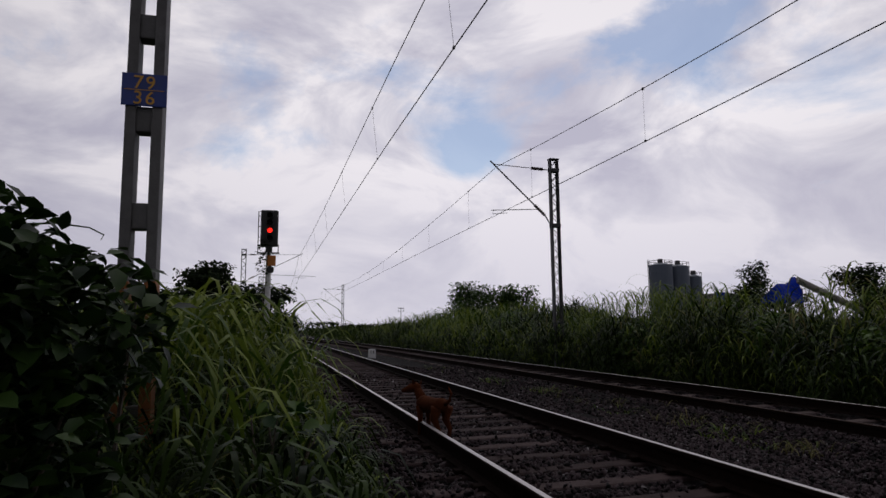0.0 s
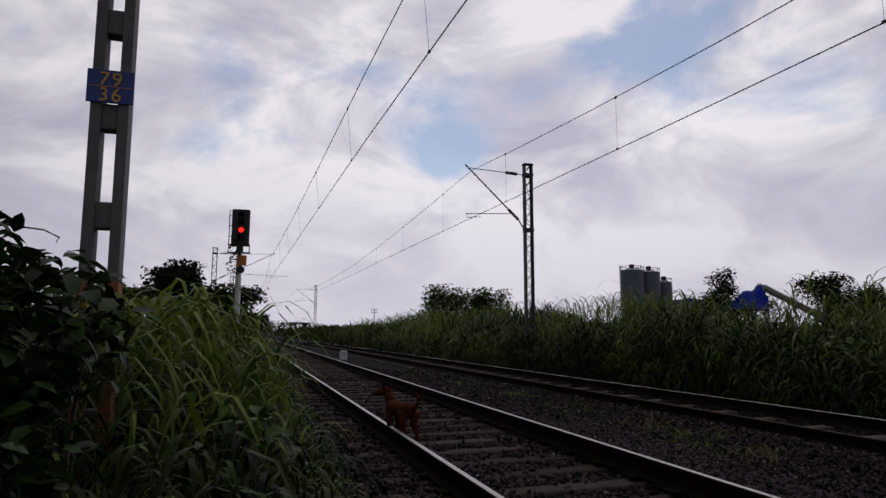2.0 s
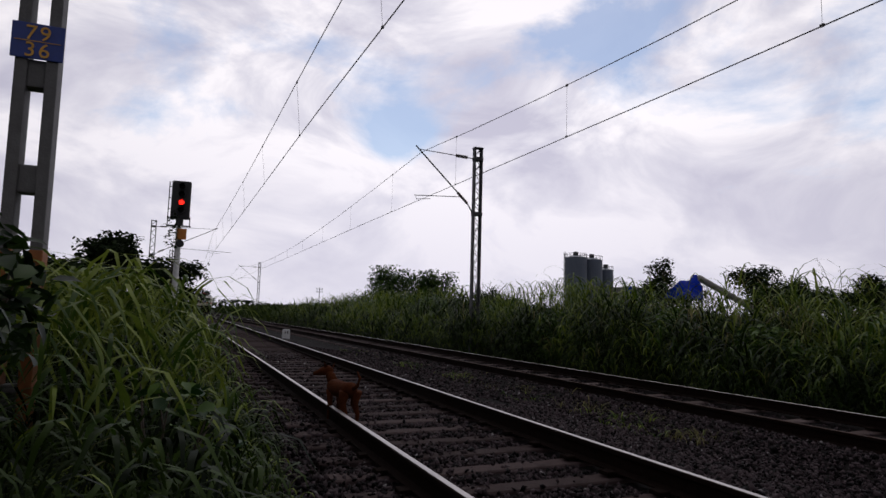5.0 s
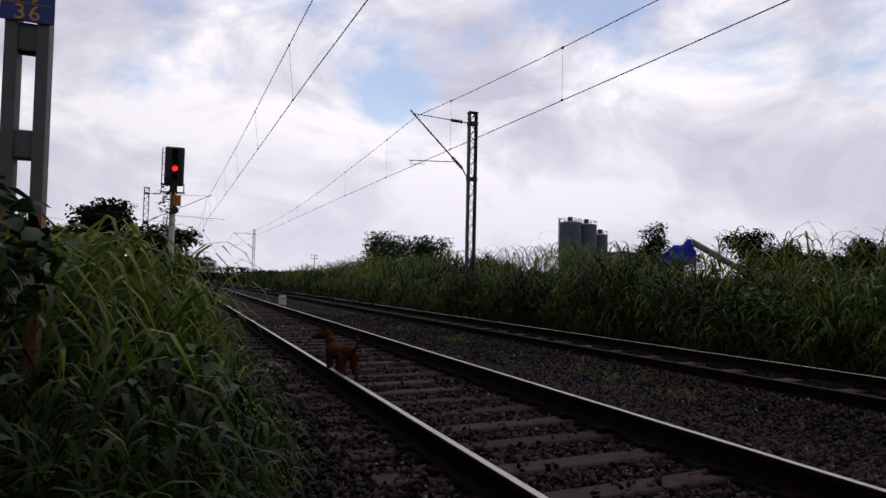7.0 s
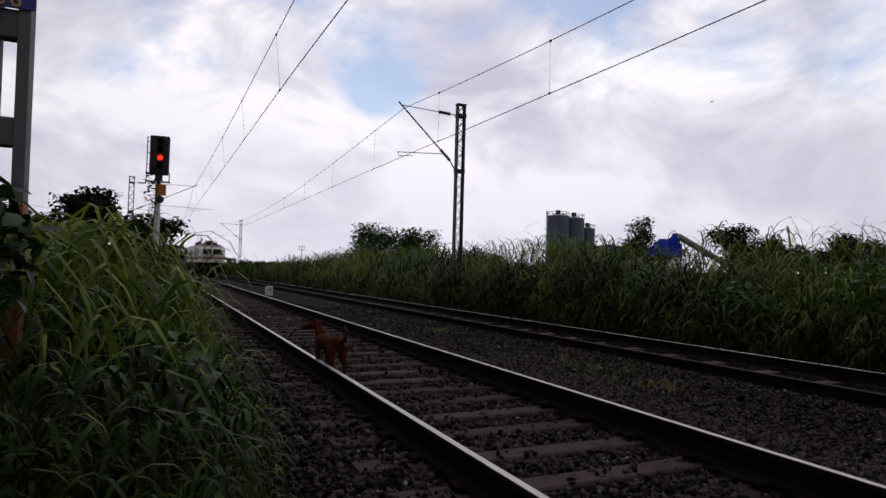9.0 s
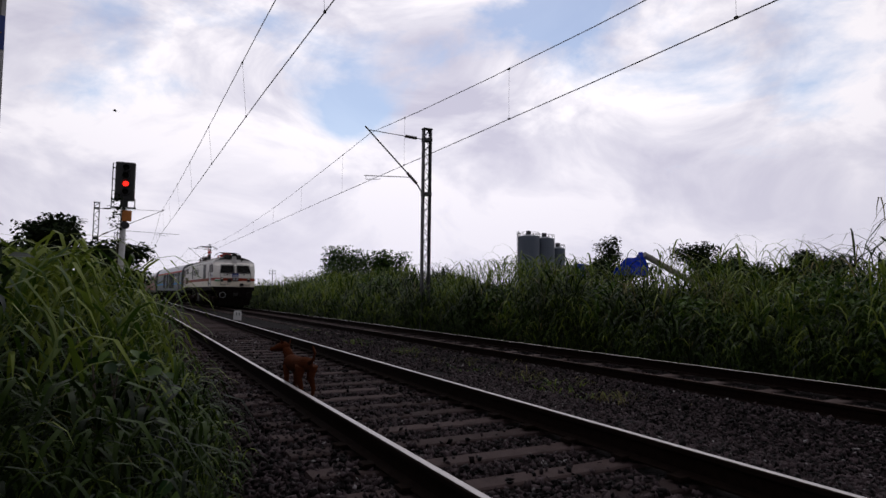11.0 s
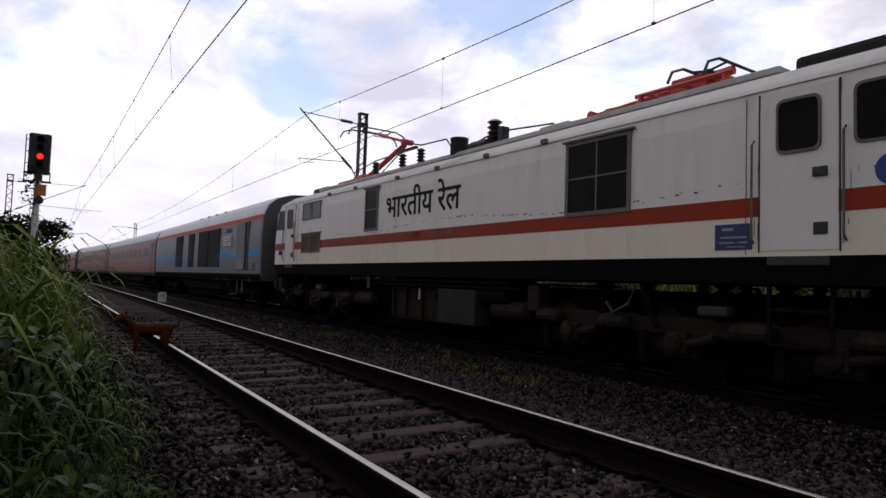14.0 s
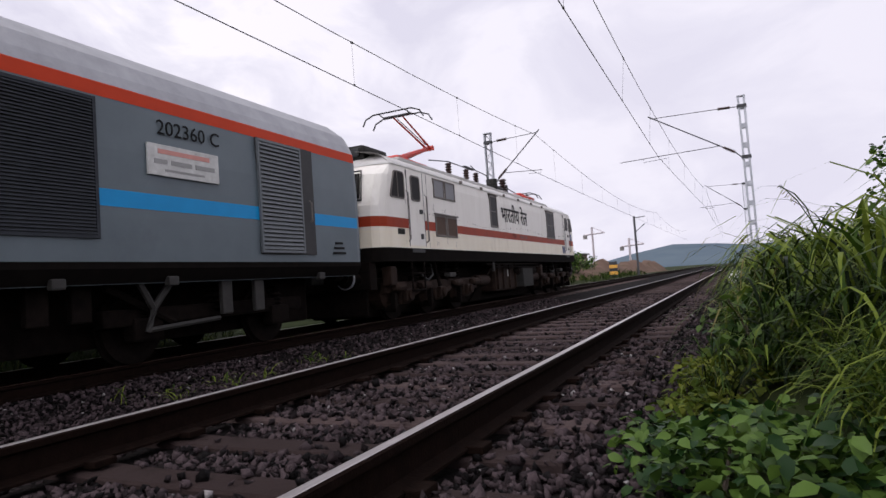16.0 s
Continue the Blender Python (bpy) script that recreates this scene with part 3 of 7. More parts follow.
def ballast():
    """Loose angular stones round both tracks, thickest near the camera."""
    rng = np.random.default_rng(4)
    spots = []
    for (xa, xb, ya, yb, dens) in ((0.6, 5.2, -8, 9, 1050), (5.2, 7.4, -8, 10, 560), (0.75, 4.6, 9, 20, 260), (0.75, 4.6, -20, -8, 230), (4.6, 7.2, 10, 24, 130), (4.6, 7.4, -24, -8, 150), (7.2, 10.2, -12, 20, 70)):
        n = int((xb - xa) * (yb - ya) * dens)
        spots.append(np.c_[rng.uniform(xa, xb, n), rng.uniform(ya, yb, n)])
    p = np.concatenate(spots)
    px = np.array([0.45, 0.75, 1.15, 1.6, 4.2, 4.9, 5.7, 6.45, 6.9, 7.25, 7.55, 9.8, 10.2])
    pz = np.array([-0.46, -0.33, -0.245, -0.235, -0.26, -0.36, -0.46, -0.455, -0.37, -0.372, -0.43, -0.435, -0.5])
    z = np.interp(p[:, 0], px, pz)
    d1 = np.abs(np.abs(p[:, 0] - X1) - 0.8725)
    c2 = x2(p[:, 1])
    d2 = np.abs(np.abs(p[:, 0] - c2) - 0.8725)
    f1 = np.abs((p[:, 1] - SLEEPER_PHASE + SLEEPER_STEP / 2) % SLEEPER_STEP - SLEEPER_STEP / 2)
    f2 = np.abs((p[:, 1] - FAR_PHASE + FAR_STEP / 2) % FAR_STEP - FAR_STEP / 2)
    lucky = rng.random(len(p))
    patch = np.clip(np.sin(p[:, 0] * 2.1 + p[:, 1] * 0.9) + np.sin(p[:, 1] * 1.7 - p[:, 0] * 1.3 + 1.0) + 0.4 * np.sin(p[:, 1] * 7.0), 0, 1)
    on1 = (np.abs(p[:, 0] - X1) < 1.38) & (f1 < 0.125) & (lucky > np.where(np.abs(p[:, 0] - X1) > 0.95, 0.55, 0.03 + 0.36 * patch))
    on2 = (np.abs(p[:, 0] - c2) < 0.8) & (f2 < 0.125) & (lucky > 0.05)
    # thin cover at the weedy edge
    edge = (p[:, 0] < 1.0) & (lucky < (1.0 - p[:, 0]) * 2.0)
    keep = (d1 > 0.1) & (d2 > 0.1) & ~on1 & ~on2 & ~edge
    z = z + 0.03 * ((np.abs(p[:, 0] - X1) < 1.38) & (f1 < 0.125))
    p, z = p[keep], z[keep]
    n = len(p)
    size = rng.uniform(0.015, 0.033, n) * np.where(np.abs(p[:, 1]) > 9, 1.2, 1.0) * np.where(rng.random(n) < 0.06, 1.35, 1.0)
    octa = np.array([(1, 0, 0), (-1, 0, 0), (0, 1, 0), (0, -1, 0), (0, 0, 1), (0, 0, -1)], float)
    tri = np.array([(0, 2, 4), (2, 1, 4), (1, 3, 4), (3, 0, 4), (2, 0, 5), (1, 2, 5), (3, 1, 5), (0, 3, 5)])
    v = octa[None] * rng.uniform(0.65, 1.35, (n, 6, 1)) + rng.uniform(-0.38, 0.38, (n, 6, 3))
    v *= np.stack([rng.uniform(0.9, 1.35, n), rng.uniform(0.8, 1.1, n), rng.uniform(0.55, 0.9, n)], -1)[:, None]
    # each stone lies turned its own way
    for i, j in ((1, 2), (0, 2), (0, 1)):
        a = rng.uniform(0, 6.283, n) if j - i == 1 and i == 0 else rng.normal(0, 0.7, n)
        ca, sa = np.cos(a)[:, None], np.sin(a)[:, None]
        vi, vj = v[..., i] * ca - v[..., j] * sa, v[..., i] * sa + v[..., j] * ca
        v[..., i], v[..., j] = vi, vj
    v *= size[:, None, None]
    v += np.stack([p[:, 0], p[:, 1], z + rng.uniform(-0.005, 0.03, n)], -1)[:, None]
    f = tri[None] + 6 * np.arange(n)[:, None, None]
    chips = rng.random(n) < 0.012
    v[chips] = (v[chips] - v[chips].mean(1, keepdims=True)) * 0.7 + v[chips].mean(1, keepdims=True) + np.array([0, 0, 0.012])
    nc = int(chips.sum())
    few = tri[None] + 6 * np.arange(nc)[:, None, None]
    tagged(new("ballast_chips", from_arrays("ballast_chips", v[chips].reshape(-1, 3), few.reshape(-1, 3), "stone_pale")), "scattered pale stone chips in the ballast", "gravel", kind="stuff")
    v, f = v[~chips], f[: n - nc]
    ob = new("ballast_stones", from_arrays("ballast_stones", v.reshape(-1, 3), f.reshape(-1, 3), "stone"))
    return tagged(ob, "loose angular dark grey ballast stones", "gravel", kind="stuff")


ballast()


# ---------------------------------------------------------------- overhead line
def ribbed(s, a, b, r, ribs=7):
    """A ribbed insulator from a to b."""
    a, b = Vector(a), Vector(b)
    pts, rs = [], []
    for i in range(ribs * 2 + 1):
        pts.append(a.lerp(b, i / (ribs * 2)))
        rs.append(r if i % 2 else r * 0.5)
    return s.tube(pts, rs, 8)


def lattice_mast(name, x, y, z0, z1, label, w=0.3, d=0.2, mat="steel"):
    t = thing(name, label, "mast", pose(x, y, 0), group="overhead line masts")
    for s in (-1, 1):
        c = Shape()
        c.box(s * w / 2 - 0.03, s * w / 2 + 0.03, -d / 2, -d / 2 + 0.012, z0, z1)
        c.box(s * w / 2 - 0.03, s * w / 2 + 0.03, d / 2 - 0.012, d / 2, z0, z1)
        c.box(s * w / 2 + s * 0.02, s * w / 2 + s * 0.03, -d / 2 + 0.013, d / 2 - 0.013, z0, z1)
        part("upright", c, mat, t)
    n = int((z1 - z0) / 0.3)
    for yy in (-d / 2 - 0.006, d / 2 + 0.006):
        zig = [((-1 if i % 2 else 1) * w / 2, yy, z0 + (z1 - z0) * i / n) for i in range(n + 1)]
        part("lacing", Shape().tube(zig, 0.02, 4), mat, t)
    part("cap", Shape().box(-w / 2 - 0.05, w / 2 + 0.05, -d / 2 - 0.03, d / 2 + 0.03, z1, z1 + 0.05, 0.01), mat, t)
    return t


def ladder_mast(name, x, y, z0, z1, label, w=0.31, d=0.2, pitch=0.833, start=0.2, mat="pole_paint", foot=None):
    t = thing(name, label, "mast", pose(x, y, 0), group="overhead line masts")
    for s in (-1, 1):
        c = Shape()
        xa, xb = sorted((s * w / 2, s * (w / 2 - 0.085)))
        c.box(xa, xb, -d / 2, d / 2, z0, z1, 0.008)
        u = part("upright", c, mat, t)
        if foot:
            part("painted_band", Shape().box(xa - 0.003, xb + 0.003, -d / 2 - 0.003, d / 2 + 0.003, z0 + 0.2, foot, 0.008), "orange", u, "faded orange paint band")
    z = start
    while z < z1 - 0.1:
        part("batten", Shape().box(-w / 2 + 0.08, w / 2 - 0.08, -d / 2 + 0.025, d / 2 - 0.025, z, z + 0.22, 0.015), mat, t)
        z += pitch
    part("cap", Shape().box(-w / 2 - 0.015, w / 2 + 0.015, -d / 2 - 0.015, d / 2 + 0.015, z1, z1 + 0.04, 0.006), mat, t)
    return t


def cantilever(mast, side, reach, arm, half=0.17):
    """The bracket that holds the wires: stay, slanting tube and register arm, in the mast's space."""
    s = side
    stay = Shape().tube([(s * half, 0, 7.2), (s * 0.45, 0, 7.22)], 0.02).tube([(s * 0.95, 0, 7.24), (s * reach, 0, 7.3)], 0.016)
    p = part("stay_tube", stay, "steel", mast)
    part("insulator", ribbed(Shape(), (s * 0.45, 0, 7.22), (s * 0.95, 0, 7.24), 0.075), "insulator", p, "dark ribbed stay insulator")
    dx, dz = reach + 0.1, 7.42 - 5.0
    diag = Shape().tube([(s * half, 0, 5.0), (s * 0.42, 0, 5.0 + dz * 0.42 / dx)], 0.025).tube([(s * 0.85, 0, 5.0 + dz * 0.85 / dx), (s * dx, 0, 7.42)], 0.027)
    p = part("bracket_tube", diag, "steel", mast)
    part("insulator", ribbed(Shape(), (s * 0.42, 0, 5.0 + dz * 0.42 / dx), (s * 0.85, 0, 5.0 + dz * 0.85 / dx), 0.075), "insulator", p, "dark ribbed bracket insulator")
    za = 5.62
    xs = (za - 5.0) / dz * dx
    reg = Shape().tube([(s * xs, 0, za), (s * (reach + arm), 0, za - 0.12)], 0.016)
    reg.tube([(s * (reach + arm * 0.3), 0, za - 0.1), (s * (reach + arm * 0.3), 0, za - 0.26), (s * (reach - 0.55), 0, za - 0.2)], 0.011)
    part("register_arm", reg, "steel", mast)
    for zc in (4.93, 7.13):
        part("mast_clamp", Shape().box(-half - 0.02, half + 0.02, -0.13, 0.13, zc, zc + 0.14, 0.01), "steel", mast)


m = lattice_mast("lattice_mast", 10.58, 22.0, -0.4, 7.62, "dark steel lattice overhead line mast with bracket")
cantilever(m, -1, 2.53, 0.1)
m = lattice_mast("lattice_mast", 10.75, 96.5, -0.4, 7.9, "distant lattice overhead line mast with bracket")
cantilever(m, -1, 2.9, 0.1)
m = lattice_mast("lattice_mast", 10.95, -29.0, -0.4, 7.62, "grey lattice overhead line mast with bracket", mat="galv")
cantilever(m, -1, 2.5, 0.1)
m = lattice_mast("lattice_mast", -2.2, 53.0, -0.2, 7.62, "dark lattice mast beyond the trees", w=0.34)
cantilever(m, 1, 4.6, 1.2)
m = lattice_mast("lattice_mast", -1.2, 76.0, -0.2, 7.3, "thin lattice mast far along the line", w=0.34)
m = lattice_mast("lattice_mast", -0.6, -60.0, -0.2, 7.2, "pale lattice mast far along the line", mat="galv")
cantilever(m, 1, 3.0, 0.8)
m = ladder_mast("ladder_mast", -0.25, -30.3, -0.2, 7.62, "pale grey ladder mast with a long bracket", mat="galv", start=0.4)
cantilever(m, 1, 3.75, 1.5)

near_mast = ladder_mast("ladder_mast", -1.072, 5.95, -0.1, 8.6, "weathered grey ladder mast with a blue number plate", w=0.292, start=0.24, foot=1.47)
near_mast.rotation_euler = (0, radians(-0.45), 0)
cantilever(near_mast, 1, 3.6, 0.6)
plate = part("number_plate_board", Shape().box(-0.178, 0.178, -0.118, -0.104, 2.95, 3.235, 0.006), "sign_blue", near_mast, "blue enamel board with orange numerals")
part("numerals", lettering("79", 0.165, "sign_yellow", Matrix.Translation((0.0, -0.122, 3.1)) @ Euler((radians(90), 0, 0)).to_matrix().to_4x4(), 1.15, "CENTER"), None, plate)
part("numerals", lettering("36", 0.165, "sign_yellow", Matrix.Translation((0.0, -0.122, 2.965)) @ Euler((radians(90), 0, 0)).to_matrix().to_4x4(), 1.15, "CENTER"), None, plate)
part("dividing_line", Shape().box(-0.155, 0.155, -0.123, -0.119, 3.087, 3.092), "sign_yellow", plate)


def wire_run(name, label, cx, zc, zm, supports, sags, r=0.011, shift=0.0):
    """Contact wire and catenary with droppers, between the supports."""
    t = thing(name, label, "overhead wire")
    for i in range(len(supports) - 1):
        a, b = supports[i], supports[i + 1]
        n = 12
        top, low = [], []
        for k in range(n + 1):
            f = k / n
            y = a + (b - a) * f
            s4 = 4 * f * (1 - f)
            top.append((cx(y) + shift, y, zm - sags[i] * s4))
            low.append((cx(y), y, zc - 0.03 * s4))
        part("catenary_wire", Shape().tube(top, r * 0.95, 5), "wire", t)
        part("contact_wire", Shape().tube(low, r, 5), "wire", t)
        nd = max(int((b - a) / 6.3), 2)
        for k in range(nd):
            f = (k + 0.5) / nd
            j = f * n
            j0 = min(int(j), n - 1)
            p, q = Vector(top[j0]).lerp(Vector(top[j0 + 1]), j - j0), Vector(low[j0]).lerp(Vector(low[j0 + 1]), j - j0)
            d = Shape().tube([p, q], 0.0035, 4)
            d.box(p.x - 0.018, p.x + 0.018, p.y - 0.035, p.y + 0.035, p.z - 0.03, p.z + 0.02).box(q.x - 0.018, q.x + 0.018, q.y - 0.03, q.y + 0.03, q.z - 0.01, q.z + 0.03)
            part("dropper", d, "wire", t)
    return t


def wire_x1(y):
    return float(np.interp(y, [-60, -30.3, -11, 6, 15, 53, 110], [2.6, 3.3, 2.97, 2.76, 2.6, 2.3, 2.75]))


def wire_x2(y):
    return float(np.interp(y, [-80, -29, -8, 7, 22, 30, 96, 160], [8.9, 8.55, 8.12, 8.3, 8.2, 8.1, 7.8, 7.6]))


wire_run("overhead_wire", "thin dark overhead wires above the bright-railed track", wire_x1, 5.52, 7.1, [-130, -60, -30.3, 5.95, 53, 110, 170], [0.6, 0.4, 0.45, 0.3, 0.8, 0.8], shift=-0.14)
wire_run("overhead_wire", "thin dark overhead wires above the second track", wire_x2, 5.35, 7.2, [-130, -80, -29, 22, 96.5, 160], [0.9, 0.9, 0.98, 1.3, 1.0])


# ---------------------------------------------------------------- signal
def signal_post():
    t = thing("signal", "black railway signal showing red on a white post", "signal", pose(-0.1, 18.1, 0, 0, 0, -4))
    part("post", Shape().turned((0, 0, 0), [(0.075, -0.1), (0.075, 3.2)], n=14), "post_white", t, "white-painted steel post", True)
    head = Shape().box(-0.24, 0.24, -0.02, 0.12, 3.38, 4.42, 0.05).box(-0.09, 0.09, -0.02, 0.1, 3.2, 3.4, 0.02)
    h = part("signal_head", head, "black", t)
    for z, on in ((3.62, False), (3.83, True), (4.05, False), (4.26, False)):
        part("hood", Shape().turned((0.02, -0.02, z), [(0.09, 0.0), (0.092, -0.13), (0.083, -0.13), (0.08, 0.0)], "y", 16), "black", h)
        part("lamp", Shape().turned((0.02, -0.03, z), [(0.072, 0.0), (0.06, -0.025), (0.02, -0.035)], "y", 16), "red_lamp" if on else "glass", h, "lit red lamp" if on else "unlit lens", True)
    bk = Shape().tube([(-0.3, 0.05, 3.22), (-0.3, 0.05, 4.38), (-0.22, 0.05, 4.38)], 0.014).tube([(0.25, 0.05, 3.22), (0.25, 0.05, 3.45)], 0.014)
    bk.box(-0.32, 0.28, 0.0, 0.14, 3.19, 3.22, 0.005)
    for i in range(4):
        bk.tube([(-0.3, 0.05, 3.35 + i * 0.3), (-0.23, 0.05, 3.35 + i * 0.3)], 0.012)
    part("ladder_rail", bk, "steel", t)
    part("marker_board", Shape().box(-0.03, 0.2, -0.1, -0.08, 2.83, 3.12, 0.008), "board_orange", t, "faded orange marker board")
    part("telephone_box", Shape().turned((0.06, -0.09, 2.72), [(0.1, 0.0), (0.1, -0.05), (0.07, -0.06)], "y", 14), "black", t)


signal_post()


def marker_stone(x, y, h, label):
    s = Shape().box(-0.18, 0.18, -0.1, 0.1, -0.5, h - 0.06, 0.03).box(-0.16, 0.16, -0.085, 0.085, h - 0.1, h, 0.03)
    ob = new("marker_stone", s.mesh("marker_stone", "white_stone"))
    ob.location = (x, y, 0)
    tagged(ob, label, "marker")
    for a, b in ((-0.1, -0.06), (0.05, 0.1)):
        part("painted_mark", Shape().box(a * 0.8, b * 0.8, -0.105, -0.1, -0.14, 0.0), "letter", ob)


marker_stone(5.0, 31.8, 0.08, "whitewashed marker stone between the tracks")
marker_stone(2.2 - 1.6, -20.5, 0.3, "small whitewashed marker stone in the verge")


# ---------------------------------------------------------------- locomotive
LOCO_LEN = 19.3
CORNER = [(0.0, 0.22), (0.40, 0.22), (0.72, 0.25), (0.86, 0.33), (0.94, 0.47), (0.985, 0.68), (1.0, 1.0)]
FACE = 0.22
LEANF = [1, 1, 1, 0.95, 0.8, 0.5, 0.2]


def half_width(z):
    return float(np.interp(z, [1.2, 1.6, 3.42, 3.46, 3.54, 3.64, 3.76, 3.86, 3.92], [1.52, 1.56, 1.56, 1.53, 1.46, 1.32, 1.12, 0.85, 0.45]))


def nose_lean(z):
    return max(0.0, z - 2.45) * 0.42 + max(0.0, z - 3.3) * 1.5


def outline(z, grow=0.0):
    hw, ln = half_width(z) + grow, nose_lean(z)
    front = [(hw * w, u + ln * f - grow) for (w, u), f in zip(CORNER, LEANF)]
    mids = [(hw, u) for u in (3.0, 6.5, LOCO_LEN / 2, LOCO_LEN - 6.5, LOCO_LEN - 3.0)]
    right = front + mids + [(w, LOCO_LEN - u) for w, u in reversed(front)]
    left = [(-w, u) for w, u in reversed(right)][1:-1]
    return right + left


def shell(zs, grow=0.0, cap=False, bottom=False):
    s = Shape()
    rings = [outline(z, grow) for z in zs]
    n = len(rings[0])
    vs = [(x, u, z) for z, r in zip(zs, rings) for x, u in r]
    fs = [(i * n + k, (i + 1) * n + k, (i + 1) * n + (k + 1) % n, i * n + (k + 1) % n) for i in range(len(zs) - 1) for k in range(n)]
    if cap:
        fs.append(tuple((len(zs) - 1) * n + k for k in range(n))[::-1])
    if bottom:
        fs.append(tuple(range(n)))
    return s.add(vs, fs)


def face_u(x, z):
    """How far behind the end of the locomotive its front lies at x and z."""
    hw, ln = half_width(z), nose_lean(z)
    xs = [hw * w for w, u in CORNER]
    us = [u + ln * f for (w, u), f in zip(CORNER, LEANF)]
    order = sorted(range(len(xs)), key=lambda i: xs[i])
    return float(np.interp(x, [xs[i] for i in order], [us[i] for i in order]))


def round_window(name, t, corners, side, x, label=""):
    """A window with rounded corners in a thin rubber rim; corners are (u, z) in turn."""
    loop = []
    n = len(corners)
    for i in range(n):
        p, a, b = (Vector(corners[k % n]) for k in (i, i - 1, i + 1))
        r = 0.09
        s0, s1 = p + (a - p).normalized() * r, p + (b - p).normalized() * r
        for f in (0.0, 0.25, 0.5, 0.75, 1.0):
            loop.append(s0 * (1 - f) ** 2 + p * 2 * f * (1 - f) + s1 * f * f)
    mid = sum(loop, Vector((0, 0))) / len(loop)
    m = len(loop)
    inner = [mid + (v - mid) * (1 - 0.035 / (v - mid).length) for v in loop]
    rings = [(loop, x - 0.02), (loop, x + 0.016), (inner, x + 0.016), (inner, x - 0.02)]
    vs = [(side * xx, v.x, v.y) for ring, xx in rings for v in ring]
    fs = [(k * m + i, k * m + (i + 1) % m, (k + 1) * m + (i + 1) % m, (k + 1) * m + i) for k in range(3) for i in range(m)]
    w = part(name, Shape().add(vs, fs), "frame_grey", t, label)
    part("pane", mesh_of("pane", [(side * (x + 0.006), v.x, v.y) for v in inner], [tuple(range(m))], "glass"), None, w)
    return w


def side_panel(s, u0, u1, z0, z1, out=0.012, side=-1, depth=0.03):
    """A flat panel on the locomotive's or coach's side."""
    x = 1.56
    a, b = sorted((side * (x + out), side * (x - depth)))
    return s.box(a, b, u0, u1, z0, z1, 0.006)


def framed_window(name, t, u0, u1, z0, z1, glass, side, bars=(1, 1), frame=0.05, label="", hood=False, proud=0.0):
    fr = Shape()
    x = [side * half_width(z) for z in (z0, z1)]

    def bar(ua, ub, za, zb, out=0.02):
        xa, xb = side * (half_width(za) + out + proud), side * (half_width(zb) + out + proud)
        ia, ib = side * (half_width(za) - 0.03), side * (half_width(zb) - 0.03)
        fr.add([(xa, ua, za), (xa, ub, za), (xb, ub, zb), (xb, ua, zb), (ia, ua, za), (ia, ub, za), (ib, ub, zb), (ib, ua, zb)],
               [(0, 1, 2, 3), (7, 6, 5, 4), (0, 4, 5, 1), (1, 5, 6, 2), (2, 6, 7, 3), (3, 7, 4, 0)])

    outer = [(u0 - frame, z0 - frame), (u1 + frame, z0 - frame), (u1 + frame, z1 + frame), (u0 - frame, z1 + frame)]
    inner = [(u0, z0), (u1, z0), (u1, z1), (u0, z1)]
    vs = [(side * (half_width(z) + o), u, z) for ring, o in ((outer, -0.03), (outer, 0.02 + proud), (inner, 0.02 + proud), (inner, -0.03)) for u, z in ring]
    fr.add(vs, [(k * 4 + i, k * 4 + (i + 1) % 4, (k + 1) * 4 + (i + 1) % 4, (k + 1) * 4 + i) for k in range(3) for i in range(4)])
    w = part(name, fr, "frame_grey", t, label)
    for i in range(bars[0]):
        fr = Shape()
        u = u0 + (u1 - u0) * (i + 1) / (bars[0] + 1)
        bar(u - 0.012, u + 0.012, z0, z1, 0.014)
        part("glazing_bar", fr, "frame_grey", w)
    for i in range(bars[1]):
        fr = Shape()
        z = z0 + (z1 - z0) * (i + 1) / (bars[1] + 1)
        bar(u0, u1, z - 0.012, z + 0.012, 0.016)
        part("glazing_bar", fr, "frame_grey", w)
    if hood:
        fr = Shape()
        bar(u0 - frame - 0.05, u1 + frame + 0.05, z1 + frame, z1 + frame + 0.03, 0.05)
        part("rain_hood", fr, "frame_grey", w)
    pa, pb = side * (half_width(z0) + 0.007 + proud), side * (half_width(z1) + 0.007 + proud)
    part("pane", mesh_of("pane", [(pa, u0, z0), (pa, u1, z0), (pb, u1, z1), (pb, u0, z1)], [(0, 1, 2, 3)], glass), None, w)
    return w


def wheelset(t, u, r=0.546, half=0.8725):
    s = Shape()
    for sd in (-1, 1):
        s.turned((sd * half, u, r), [(r + 0.03, -0.05), (r + 0.03, -0.02), (r, -0.015), (r - 0.01, 0.06), (r * 0.75, 0.065), (r * 0.4, 0.04), (0.12, 0.09)] if sd > 0 else [(0.12, -0.09), (r * 0.4, -0.04), (r * 0.75, -0.065), (r - 0.01, -0.06), (r, 0.015), (r + 0.03, 0.02), (r + 0.03, 0.05)], "x", 28)
    s.tube([(-half, u, r), (half, u, r)], 0.09, 10)
    part("wheelset", s, "under", t, "dark steel wheelset")


